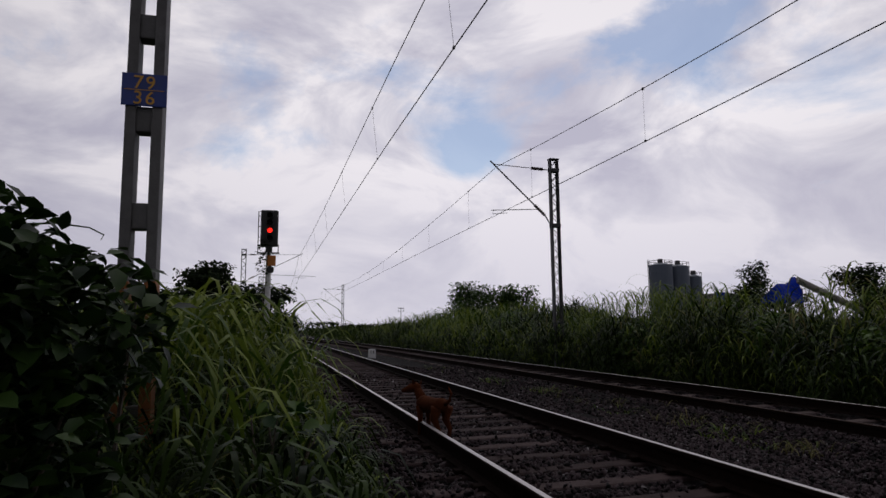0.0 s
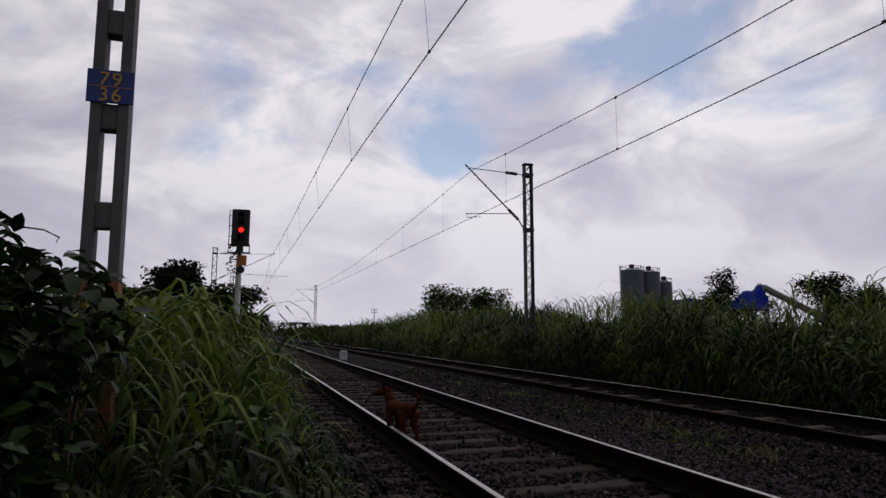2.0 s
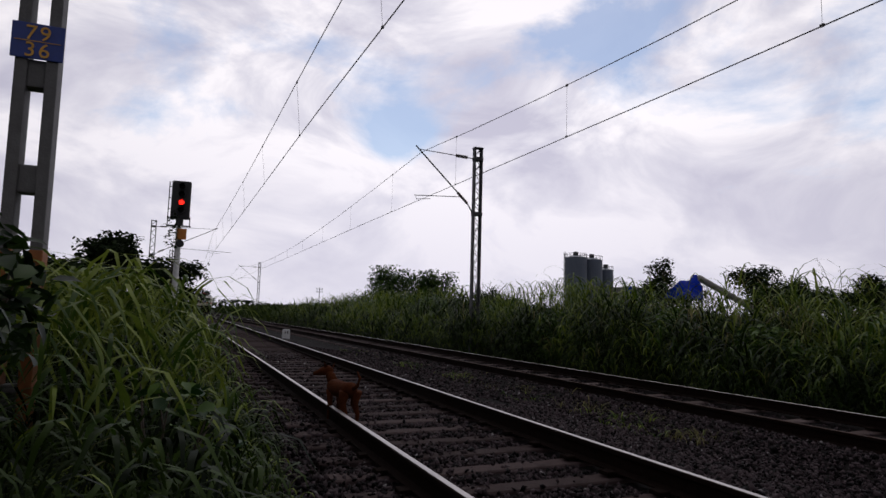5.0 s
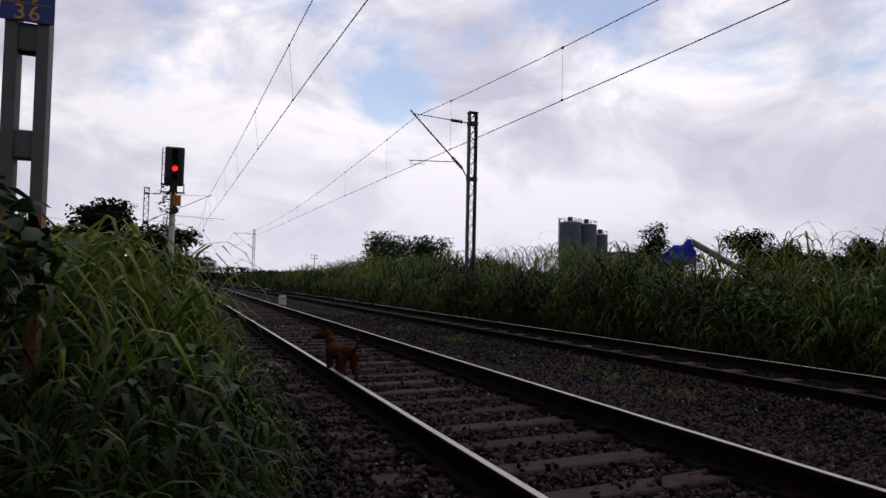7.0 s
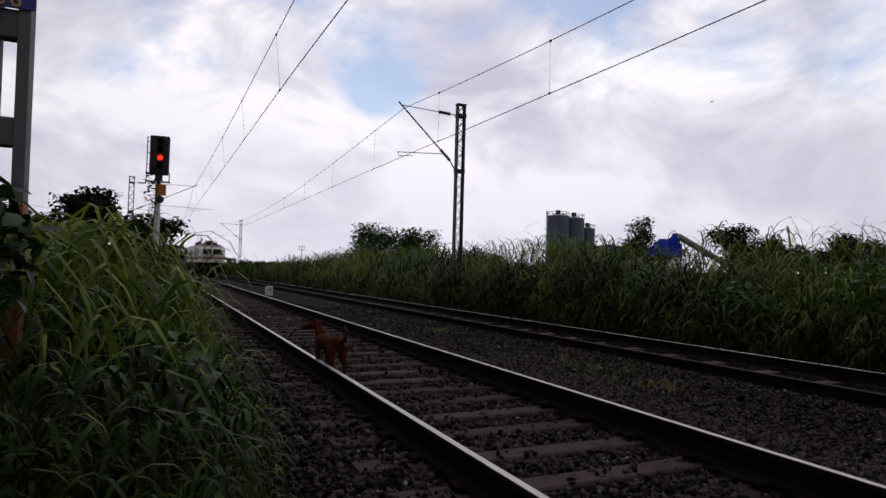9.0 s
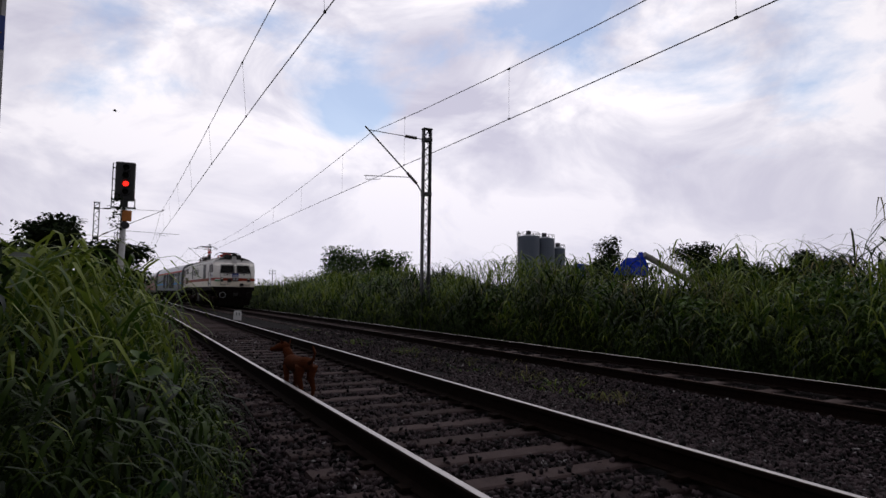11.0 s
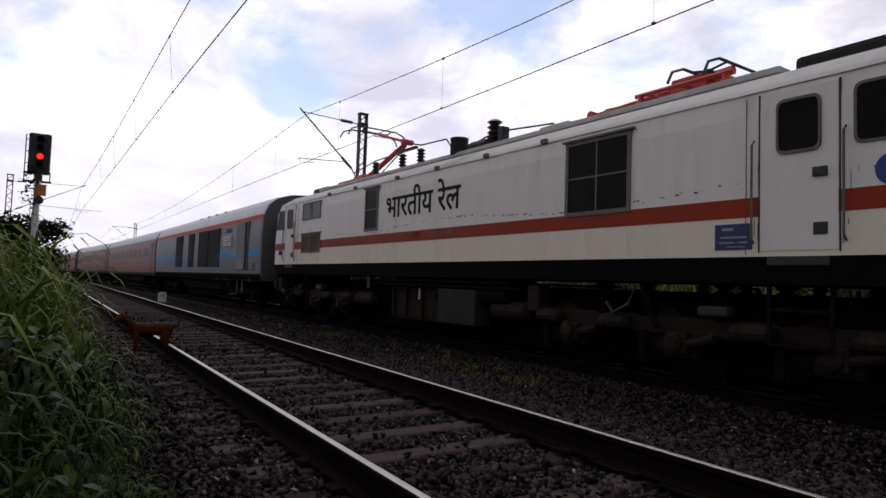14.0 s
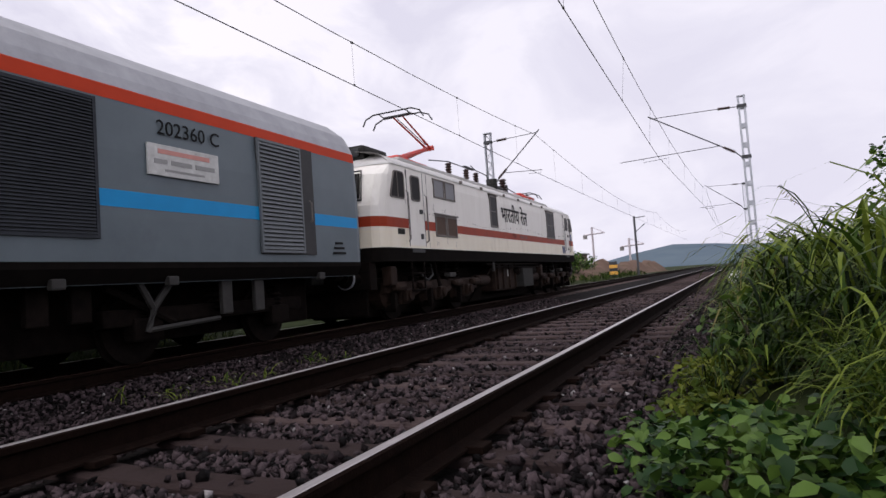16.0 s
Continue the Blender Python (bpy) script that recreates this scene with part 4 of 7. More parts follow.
def pantograph(t, u, raised, k, z=3.92):
    """Red single-arm pantograph; the knee points towards k (-1: nose, +1: tail)."""
    base = Shape()
    for x in (-0.55, 0.55):
        base.tube([(x, u - 0.8, z + 0.16), (x, u + 0.8, z + 0.16)], 0.035, 6)
        for yy in (-0.7, 0.7):
            base.turned((x, u + yy, z - 0.12), [(0.05, 0), (0.08, 0.05), (0.05, 0.1), (0.08, 0.15), (0.05, 0.2), (0.05, 0.26)], n=8)
    for yy in (-0.6, 0.0, 0.6):
        base.tube([(-0.55, u + yy, z + 0.16), (0.55, u + yy, z + 0.16)], 0.035, 6)
    base.box(-0.3, 0.3, u - 0.25, u + 0.35, z + 0.12, z + 0.36, 0.03).tube([(-0.2, u - 0.6, z + 0.3), (-0.2, u + 0.4, z + 0.25)], 0.07, 8)
    part("pantograph_base", base, "panto_red", t, "red pantograph base frame")
    arm, head = Shape(), Shape()
    root = Vector((0, u - 0.2 * k, z + 0.25))
    if raised:
        knee, top = Vector((0, u + 2.25 * k, z + 1.0)), Vector((0, u + 0.3 * k, z + 1.6))
    else:
        knee, top = Vector((0, u + 2.1 * k, z + 0.22)), Vector((0, u - 0.35 * k, z + 0.3))
    arm.tube([root, knee], [0.085, 0.06], 8).tube([(-0.3, root.y, root.z), (0.3, root.y, root.z)], 0.06, 8)
    for x in (-0.42, 0.42):
        arm.tube([(x * 0.15, knee.y, knee.z), (x * 0.35, top.y, top.z)], [0.035, 0.024], 6)
    arm.tube([(-0.16, knee.y, knee.z), (0.16, knee.y, knee.z)], 0.08, 8)
    part("pantograph_arm", arm, "panto_red", t, "red single-arm pantograph arm")
    rod = Shape().tube([root + Vector((0.12, 0.5 * k, 0)), knee + Vector((0.05, -0.12 * k, -0.08))], 0.018, 5)
    rod.tube([knee + Vector((0.0, -0.2 * k, 0.08)), top + Vector((0, 0, -0.08))], 0.014, 5)
    part("pantograph_rod", rod, "steel", t)
    for dy in (-0.28, 0.28):
        head.tube([(-0.95, top.y + dy, top.z - 0.22), (-0.85, top.y + dy, top.z - 0.04), (-0.6, top.y + dy, top.z + 0.06), (0.6, top.y + dy, top.z + 0.06), (0.85, top.y + dy, top.z - 0.04), (0.95, top.y + dy, top.z - 0.22)], 0.022, 6)
    for x in (-0.42, 0.42):
        head.tube([(x, top.y - 0.28, top.z + 0.05), (x, top.y, top.z), (x, top.y + 0.28, top.z + 0.05)], 0.018, 5)
    head.tube([(-0.42, top.y, top.z), (0.42, top.y, top.z)], 0.035, 6)
    part("pantograph_head", head, "steel", t)


def locomotive():
    t = thing("locomotive", "white electric locomotive with red stripe and dark underframe", "locomotive")
    L = LOCO_LEN
    part("body", shell([1.6, 1.9, 2.15]), "loco_white", t, "cream-painted lower body")
    part("upper_body", shell([2.15, 2.5, 2.9, 3.2, 3.46]), "loco_upper", t, "dirty white upper body")
    part("roof", shell([3.46, 3.5, 3.56, 3.64, 3.76, 3.86, 3.92], 0.0, True), "loco_grey", t, "grimy grey roof")
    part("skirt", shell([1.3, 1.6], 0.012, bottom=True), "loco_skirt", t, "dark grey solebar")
    part("stripe", shell([2.045, 2.265], 0.004), "loco_red", t, "brick-red waist stripe")
    part("gutter", shell([3.46, 3.475, 3.51, 3.525], 0.022), "loco_grey", t, "grey rain gutter")

    def corner_patch(z0, z1):
        a, b = outline(z0, 0.008), outline(z1, 0.008)
        n = len(a)
        idx = [n - 4, n - 3, n - 2]
        vs = [(a[i][0], a[i][1], z0) for i in idx] + [(b[i][0], b[i][1], z1) for i in idx]
        return Shape().add(vs, [(i, i + 1, i + 4, i + 3) for i in range(2)])

    for zz, mt in (((2.19, 2.27), "coach_orange"), ((2.1, 2.19), "pure_white"), ((2.0, 2.1), "green")):
        part("flag_band", corner_patch(*zz), mt, t)
    for sd in (-1, 1):
        framed_window("window", t, 4.3, 5.4, 2.3, 3.3, "glass", sd, (1, 1), 0.06, hood=True)
        framed_window("window", t, 11.55, 12.1, 2.42, 3.32, "glass", sd, (0, 1), 0.06, hood=True)
        for u in (14.92, 15.62):
            framed_window("grille", t, u, u + 0.56, 2.93, 3.34, "mesh_grey", sd, (0, 0), 0.04, "grey mesh air grille")
            framed_window("grille", t, u, u + 0.56, 1.97, 2.42, "mesh_brown", sd, (0, 0), 0.05, "rusty brown air grille", True)
        for a, b in ((0, 1), (L, -1)):
            lo, hi = sorted((a + b * 0.88, a + b * 1.48))
            w = a + b * 0.84
            cw = round_window("cab_side_window", t, [(w, 2.7), (a + b * 1.52, 2.7), (a + b * 1.52, 3.32), (w + b * 0.22, 3.32)], sd, 1.56)
            part("centre_bar", Shape().box(*sorted((sd * 1.555, sd * 1.575)), a + b * 1.2 - 0.014, a + b * 1.2 + 0.014, 2.72, 3.3), "frame_grey", cw)
            lo, hi = sorted((a + b * 1.82, a + b * 2.28))
            l2, h2 = sorted((a + b * 1.66, a + b * 2.46))
            d2 = part("cab_door", Shape().box(*sorted((sd * 1.55, sd * 1.567)), l2, h2, 1.66, 3.4, 0.006), "loco_upper", t, "white cab door with handrails")
            for ua in (l2 - 0.022, h2 + 0.006):
                part("door_seal", Shape().box(*sorted((sd * 1.55, sd * 1.566)), ua, ua + 0.016, 1.64, 3.41), "black", d2)
            for ur in (l2 - 0.07, h2 + 0.07):
                part("handrail", Shape().tube([(sd * 1.57, ur, 1.75), (sd * 1.62, ur, 1.8), (sd * 1.62, ur, 2.85), (sd * 1.57, ur, 2.9)], 0.014), "frame_grey", d2)
            part("door_latch", Shape().box(*sorted((sd * 1.555, sd * 1.6)), l2 + 0.1, l2 + 0.24, 2.42, 2.52, 0.01), "black", d2)
            part("lock_plate", Shape().box(*sorted((sd * 1.555, sd * 1.58)), l2 + 0.1, l2 + 0.24, 1.82, 1.95, 0.01), "black", d2)
            part("kick_plate", Shape().box(*sorted((sd * 1.555, sd * 1.575)), l2 + 0.08, h2 - 0.08, 1.5, 1.6, 0.01), "black", d2)
            round_window("door_window", t, [(lo, 2.7), (hi, 2.7), (hi, 3.3), (lo, 3.3)], sd, 1.572)
            lo, hi = sorted((a + b * 3.0, a + b * 2.55)) if b > 0 else sorted((a + b * 1.1, a + b * 1.42))
            pl = side_panel(Shape(), lo, hi, 1.68 if b > 0 else 1.9, 1.98 if b > 0 else 2.03, 0.01, sd)
            plate = part("data_plate", pl, "plate_navy" if b > 0 else "under_grey", t, "small navy notice plate" if b > 0 else "")
            if b > 0:
                for ua, ub, za, zb in ((lo + 0.22, lo + 0.36, 1.9, 1.935), (lo + 0.06, lo + 0.38, 1.815, 1.835), (lo + 0.05, lo + 0.17, 1.755, 1.775), (lo + 0.2, lo + 0.4, 1.755, 1.775), (lo + 0.08, lo + 0.3, 1.71, 1.722)):
                    part("text_bar", side_panel(Shape(), ua, ub, za, zb, 0.013, sd), "text_grey", plate)
            for zs in (0.62, 1.0):
                part("step", Shape().box(*sorted((sd * 1.25, sd * 1.55)), l2 + 0.1, h2 - 0.1, zs, zs + 0.04, 0.01), "under", t)
            for uh in (l2 + 0.06, h2 - 0.1):
                part("step_hanger", Shape().box(*sorted((sd * 1.5, sd * 1.53)), uh, uh + 0.04, 0.6, 1.32), "under", t)
        part("badge", Shape().turned((sd * 1.55, 1.18, 2.42), [(0.16, -0.02), (0.16, 0.018), (0.15, 0.022)] if sd > 0 else [(0.15, -0.022), (0.16, -0.018), (0.16, 0.02)], "x", 22), "sign_blue", t, "round blue badge")
        part("badge_mark", Shape().turned((sd * 1.575, 1.18, 2.42), [(0.055, -0.004), (0.055, 0.004)], "x", 18), "pure_white", t)
        # lettering runs towards the nose on this side
        rot = Euler((radians(90), 0, radians(-90 if sd < 0 else 90))).to_matrix().to_4x4()
        u = 11.12 if sd < 0 else 8.05
        part("lettering", lettering("भारतीय रेल", 0.7, "letter", Matrix.Translation((sd * 1.566, u, 2.62)) @ rot), None, t, "black painted lettering")
        part("lettering", lettering("39219", 0.17, "letter_red", Matrix.Translation((sd * 1.572, u - 1.05 if sd < 0 else u + 1.7, 2.12)) @ rot), None, t)
        for i, w in enumerate((0.26, 0.16, 0.24)):
            part("painted_mark", Shape().box(*sorted((sd * 1.566, sd * 1.57)), 9.2 - i * 0.3 - w, 9.2 - i * 0.3, 2.12, 2.22), "letter_red", t)
        # chipped paint along a weld line above the stripe
        chips = Shape()
        rnd = random.Random(5)
        for i in range(150):
            ua = rnd.uniform(0.9, 16.5)
            w, h = rnd.uniform(0.012, 0.07), rnd.uniform(0.006, 0.02)
            za = 2.38 + 0.07 * math.sin(ua * 0.9) + rnd.uniform(-0.02, 0.02)
            chips.box(min(sd * 1.556, sd * 1.5615), max(sd * 1.556, sd * 1.5615), ua, ua + w, za, za + h)
        tagged(part("paint_chips", chips, "mesh_brown", t), kind="stuff")
        for ua in (2.62, 16.6):
            part("panel_seam", Shape().box(*sorted((sd * 1.555, sd * 1.5635)), ua, ua + 0.01, 1.62, 3.4), "frame_grey", t)
        for ua in (3.6, 9.9, 13.6, 16.9):
            part("lifting_mark", Shape().box(*sorted((sd * 1.535, sd * 1.54)), ua, ua + 0.05, 1.38, 1.5), "pure_white", t)
        for ua in (5.9, 7.4, 9.0, 10.6, 12.7, 14.3):
            part("gutter_bracket", Shape().box(*sorted((sd * 1.53, sd * 1.59)), ua, ua + 0.12, 3.45, 3.53, 0.01), "frame_grey", t)
        # rust and grime that has run down below the doors and grilles
        runs = Shape()
        for i in range(70):
            ua = rnd.choice((1.62, 2.5, 16.75, 17.6, 15.0, 15.6, 16.2)) + rnd.gauss(0, 0.09)
            za, h = rnd.uniform(1.64, 2.6), rnd.uniform(0.03, 0.2)
            runs.box(*sorted((sd * 1.556, sd * 1.5618)), ua, ua + rnd.uniform(0.004, 0.014), za, za + h)
        tagged(part("grime", runs, "frame_grey", t), kind="stuff")
    # cab fronts
    for a, b in ((FACE, 1), (L - FACE, -1)):
        for sx in (-1, 1):
            def q(x, z, out=0.012):
                u = face_u(x, z) - out
                return (sx * x, u if b > 0 else L - u, z)
            zs0, zs1 = 2.66, 3.24
            gx, gz = 6, 4
            pts = [q(0.12 + (1.0 - 0.1 * j / gz) * i / gx, zs0 + (zs1 - zs0) * j / gz, 0.028) for j in range(gz + 1) for i in range(gx + 1)]
            part("windscreen", mesh_of("windscreen", pts, [(j * (gx + 1) + i, j * (gx + 1) + i + 1, (j + 1) * (gx + 1) + i + 1, (j + 1) * (gx + 1) + i) for j in range(gz) for i in range(gx)], "glass"), None, t, "dark windscreen behind a grille")
            g = Shape()
            g.tube([q(0.08, zs0 - 0.04, 0.03), q(1.16, zs0 - 0.04, 0.03), q(1.06, zs1 + 0.05, 0.05), q(0.08, zs1 + 0.05, 0.05), q(0.08, zs0 - 0.04, 0.03)], 0.022, 5)
            for i in range(11):
                x = 0.14 + i * 0.09
                g.tube([q(x, zs0, 0.07), q(x * 0.97, zs1, 0.09)], 0.008, 4)
            g.tube([q(0.1, zs0 + 0.1, 0.075), q(1.12, zs0 + 0.1, 0.075)], 0.008, 4).tube([q(0.1, zs1 - 0.1, 0.09), q(1.06, zs1 - 0.1, 0.09)], 0.008, 4)
            part("windscreen_grille", g, "black", t, "black bars over the windscreen")
            part("wiper", Shape().tube([q(0.62, 2.55, 0.03), q(0.6, 2.66, 0.1), q(0.5, 3.05, 0.1)], 0.014, 5).turned(q(0.62, 2.53, 0.05), [(0.05, -0.05), (0.05, 0.05)], "y", 8), "black", t)
            yf = a - b * 0.02
            lamp = Shape().box(sx * 0.98 - 0.1, sx * 0.98 + 0.1, min(yf, yf + b * 0.12), max(yf, yf + b * 0.12), 1.98, 2.3, 0.01)
            lp = part("marker_lamp_box", lamp, "black", t)
            for zz in (2.22, 2.06):
                part("marker_lamp", Shape().turned((sx * 0.98, yf - b * 0.005, zz), [(0.055, -0.02), (0.055, 0.02)], "y", 14), "head_lamp" if (zz > 2.1 and b > 0) else "glass", lp)
            part("buffer", Shape().turned((sx * 0.98, a, 0.98), [(0.2, b * 0.3), (0.1, 0.0), (0.1, -b * 0.35), (0.22, -b * 0.37), (0.22, -b * 0.42), (0.19, -b * 0.44)], "y", 22), "under", t, "round steel buffer")
            part("buffer_rim", Shape().turned((sx * 0.98, a - b * 0.43, 0.98), [(0.222, b * 0.03), (0.226, 0.0), (0.2, -b * 0.008), (0.2, b * 0.02)], "y", 22), "galv" if sx < 0 else "under_grey", t, "worn steel buffer rim")
            part("coupling_socket", Shape().box(sx * 0.45 - 0.14, sx * 0.45 + 0.14, min(a, a - b * 0.22), max(a, a - b * 0.22), 1.95 if sx < 0 else 1.66, 2.2 if sx < 0 else 1.86, 0.05), "under_grey", t, "jumper socket with a hanging cable")
        hl = part("headlight", Shape().box(-0.24, 0.24, min(a - b * 0.03, a + b * 0.1), max(a - b * 0.03, a + b * 0.1), 2.02, 2.3, 0.02), "mesh_brown", t, "twin headlight unit")
        for sx in (-0.11, 0.11):
            part("headlight_lens", Shape().turned((sx, a - b * 0.03, 2.17), [(0.085, -0.012), (0.085, 0.012)], "y", 18), "galv", hl)
        part("name_board", Shape().box(-0.26, 0.22, min(a - b * 0.035, a), max(a - b * 0.035, a), 2.33, 2.62, 0.008), "sign_blue", t, "blue notice board under the windscreen")
        part("board_bars", Shape().box(-0.18, 0.14, min(a - b * 0.04, a - b * 0.035), max(a - b * 0.04, a - b * 0.035), 2.46, 2.49).box(-0.2, 0.17, min(a - b * 0.04, a - b * 0.035), max(a - b * 0.04, a - b * 0.035), 2.38, 2.41), "pure_white", t)
        part("grab_rail", Shape().tube([(-1.05, a - b * 0.01, 1.75), (-1.1, a - b * 0.08, 1.8), (-1.1, a - b * 0.08, 2.55), (-1.0, a - b * 0.08, 2.63), (1.0, a - b * 0.08, 2.63), (1.1, a - b * 0.08, 2.55), (1.1, a - b * 0.08, 1.8), (1.05, a - b * 0.01, 1.75)], 0.014, 5), "frame_grey", t)
        rf = Euler((radians(90), 0, 0 if b > 0 else radians(180))).to_matrix().to_4x4()
        part("lettering", lettering("BGKT", 0.16, "letter", Matrix.Translation((-0.86 * b, a - b * 0.006, 2.42)) @ rf, 1.15), None, t)
        part("lettering", lettering("डब्लू ए पी 7", 0.15, "letter", Matrix.Translation((-1.06 * b, a - b * 0.006, 1.7)) @ rf), None, t)
        part("lettering", lettering("39219", 0.2, "letter", Matrix.Translation((0.5 * b, a - b * 0.006, 1.66)) @ rf), None, t)
        # roof boxes and horn on the cab
        rb = Shape().box(-0.62, 0.62, *sorted((a + b * 1.2, a + b * 2.35)), 3.7, 4.1, 0.08)
        part("roof_unit", rb, "under_grey", t, "dark grey roof unit over the cab")
        tlh = part("top_light", Shape().box(-0.17, 0.17, *sorted((a + b * 0.6, a + b * 0.92)), 3.98, 4.16, 0.03), "under_grey", t, "dark headlamp housing on the cab roof")
        part("housing_neck", Shape().add([(sx * w, a + b * u, z) for z, w, u0, u1 in ((3.4, 0.2, 0.56, 1.1), (4.0, 0.11, 0.68, 0.95)) for sx, u in ((-1, u0), (1, u0), (1, u1), (-1, u1))], [(0, 1, 5, 4), (1, 2, 6, 5), (2, 3, 7, 6), (3, 0, 4, 7), (4, 5, 6, 7)]), "loco_grey", tlh, "dirty white tapered neck")
        for i in range(3):
            part("roof_fin", Shape().box(-0.52 + 0.4 * i, -0.3 + 0.4 * i, *sorted((a + b * 1.16, a + b * 1.21)), 3.82, 4.02, 0.01), "black", t)
        part("horn", Shape().turned((0.55, a + b * 0.9, 3.74), [(0.03, 0.0), (0.03, -b * 0.28), (0.09, -b * 0.38), (0.1, -b * 0.4)], "y", 12).tube([(0.55, a + b * 0.85, 3.74), (0.55, a + b * 0.85, 3.5)], 0.03, 6), "black", t)
        part("buffer_beam", Shape().box(-1.3, 1.3, *sorted((a + b * 0.02, a + b * 0.3)), 0.72, 1.3, 0.02), "under", t)
        part("cattle_guard", Shape().box(-1.15, 1.15, *sorted((a + b * 0.1, a + b * 0.16)), 0.18, 0.74, 0.02), "under", t)
        part("coupler", Shape().box(-0.14, 0.14, *sorted((a - b * 0.4, a + b * 0.1)), 0.9, 1.12, 0.04), "under_grey", t)
    # roof equipment
    deck = Shape().box(-0.9, 0.9, 2.6, L - 2.6, 3.86, 3.95, 0.02)
    part("roof_deck", deck, "loco_grey", t)
    pantograph(t, 15.2, True, -1)
    pantograph(t, 4.2, False, 1, 4.02)
    # solid near-black block stands in for the shade between the wheels
    part("centre_frame", Shape().box(-0.72, 0.72, 0.9, L - 0.9, 0.1, 1.18, 0.06), "under", t, "near-black block between the wheels, standing in for shade")
    ox = -0.75
    for u in (13.25, 11.85, 11.0, 8.25):
        part("insulator", ribbed(Shape(), (ox, u, 3.92), (ox, u, 4.32 if u > 10 else 4.45), 0.11 if u > 10 else 0.16, 5), "insulator", t, "ribbed roof insulator")
    bus = Shape().tube([(ox, 14.6, 4.2), (ox, 13.25, 4.36), (ox, 11.85, 4.36), (ox, 11.5, 4.42)], 0.018, 5).tube([(ox, 11.4, 4.5), (ox, 11.0, 4.4), (ox, 9.95, 4.36), (ox, 9.7, 4.1), (ox, 8.9, 4.08), (ox, 8.25, 4.2), (ox, 6.6, 4.05)], 0.018, 5)
    bus.box(ox - 0.04, ox + 0.04, 11.2, 12.0, 4.36, 4.42, 0.01)
    part("bus_bar", bus, "steel", t)
    part("surge_arrester", Shape().turned((ox, 9.45, 3.92), [(0.19, 0), (0.2, 0.1), (0.19, 0.12), (0.2, 0.2), (0.19, 0.22), (0.2, 0.36), (0.1, 0.38)], n=16), "under_grey", t)
    part("circuit_breaker", Shape().turned((ox, 8.75, 4.02), [(0.08, -0.3), (0.1, -0.2), (0.1, 0.2), (0.08, 0.3)], "y", 12), "black", t)
    part("breaker_box", Shape().box(ox - 0.09, ox + 0.09, 7.9, 8.05, 3.9, 4.25, 0.02), "black", t)
    part("roof_hatch", Shape().box(-0.8, -0.2, 6.2, 6.9, 3.93, 4.02, 0.02), "loco_grey", t)
    # underframe and bogies
    for c in (3.65, L - 3.65):
        for d in (-1.85, 0, 1.85):
            wheelset(t, c + d)
        for sd in (-1, 1):
            x0, x1 = sorted((sd * 1.08, sd * 1.28))
            fr = Shape().box(x0, x1, c - 2.7, c + 2.7, 0.62, 0.86, 0.04)
            for d in (-1.85, 0, 1.85):
                fr.box(x0, x1, c + d - 0.24, c + d + 0.24, 0.34, 0.7, 0.05)
            part("bogie_frame", fr, "bogie_brown", t, "rust-brown bogie side frame")
            for d in (-1.85, 0, 1.85):
                part("motor_casing", Shape().turned((sd * 0.95, c + d + 0.42, 0.62), [(0.3, -0.3), (0.36, -0.22), (0.36, 0.1), (0.2, 0.22)] if sd > 0 else [(0.2, -0.22), (0.36, -0.1), (0.36, 0.22), (0.3, 0.3)], "x", 16), "bogie_brown", t)
                part("guide_link", Shape().tube([(sd * 1.34, c + d - 0.1, 0.52), (sd * 1.34, c + d - 0.52, 0.62)], 0.06, 8), "bogie_brown", t)
                part("brake_hanger", Shape().box(*sorted((sd * 1.22, sd * 1.34)), c + d + 0.5, c + d + 0.62, 0.24, 0.66, 0.02).box(*sorted((sd * 1.0, sd * 1.3)), c + d + 0.46, c + d + 0.56, 0.2, 0.36, 0.02), "under", t)
                part("axle_cover", Shape().turned((sd * 1.4, c + d, 0.545), [(0.12, -0.02), (0.12, 0.05), (0.07, 0.07)] if sd > 0 else [(0.07, -0.07), (0.12, -0.05), (0.12, 0.02)], "x", 14), "bogie_brown", t)
            part("frame_step", Shape().box(*sorted((sd * 1.28, sd * 1.46)), c - 0.75, c - 0.35, 0.9, 1.02, 0.03), "strut_grey", t)
            part("air_hose", Shape().tube([(sd * 1.38, c + 0.62, 1.25), (sd * 1.46, c + 0.7, 0.98), (sd * 1.44, c + 0.95, 0.86), (sd * 1.36, c + 1.15, 1.0)], 0.025, 6), "black", t)
            part("sand_box", Shape().box(*sorted((sd * 1.2, sd * 1.44)), c + 2.48, c + 2.76, 0.78, 1.2, 0.04), "bogie_brown", t)
            for d in (-1.3, -0.55, 0.55, 1.3):
                part("spring", ribbed(Shape(), (sd * 1.2, c + d, 0.82), (sd * 1.2, c + d, 1.3), 0.13, 6), "under", t)
            for d in (-2.3, -1.0, 1.0, 2.3):
                part("brake_cylinder", Shape().turned((sd * 1.36, c + d, 0.74), [(0.06, -0.25), (0.11, -0.2), (0.11, 0.15), (0.07, 0.25)], "y", 10), "bogie_brown", t)
            for d in (-1.85, 0, 1.85):
                part("axle_box", Shape().box(*sorted((sd * 1.25, sd * 1.4)), c + d - 0.16, c + d + 0.16, 0.4, 0.68, 0.04), "bogie_brown", t)
            part("sand_pipe", Shape().tube([(sd * 1.3, c - 2.55, 0.9), (sd * 1.25, c - 2.6, 0.5), (sd * 1.0, c - 2.62, 0.15)], 0.025, 6), "under", t)
            part("damper", Shape().tube([(sd * 1.42, c + 0.5, 1.28), (sd * 1.42, c + 0.25, 0.7)], [0.035, 0.05], 8), "under", t)
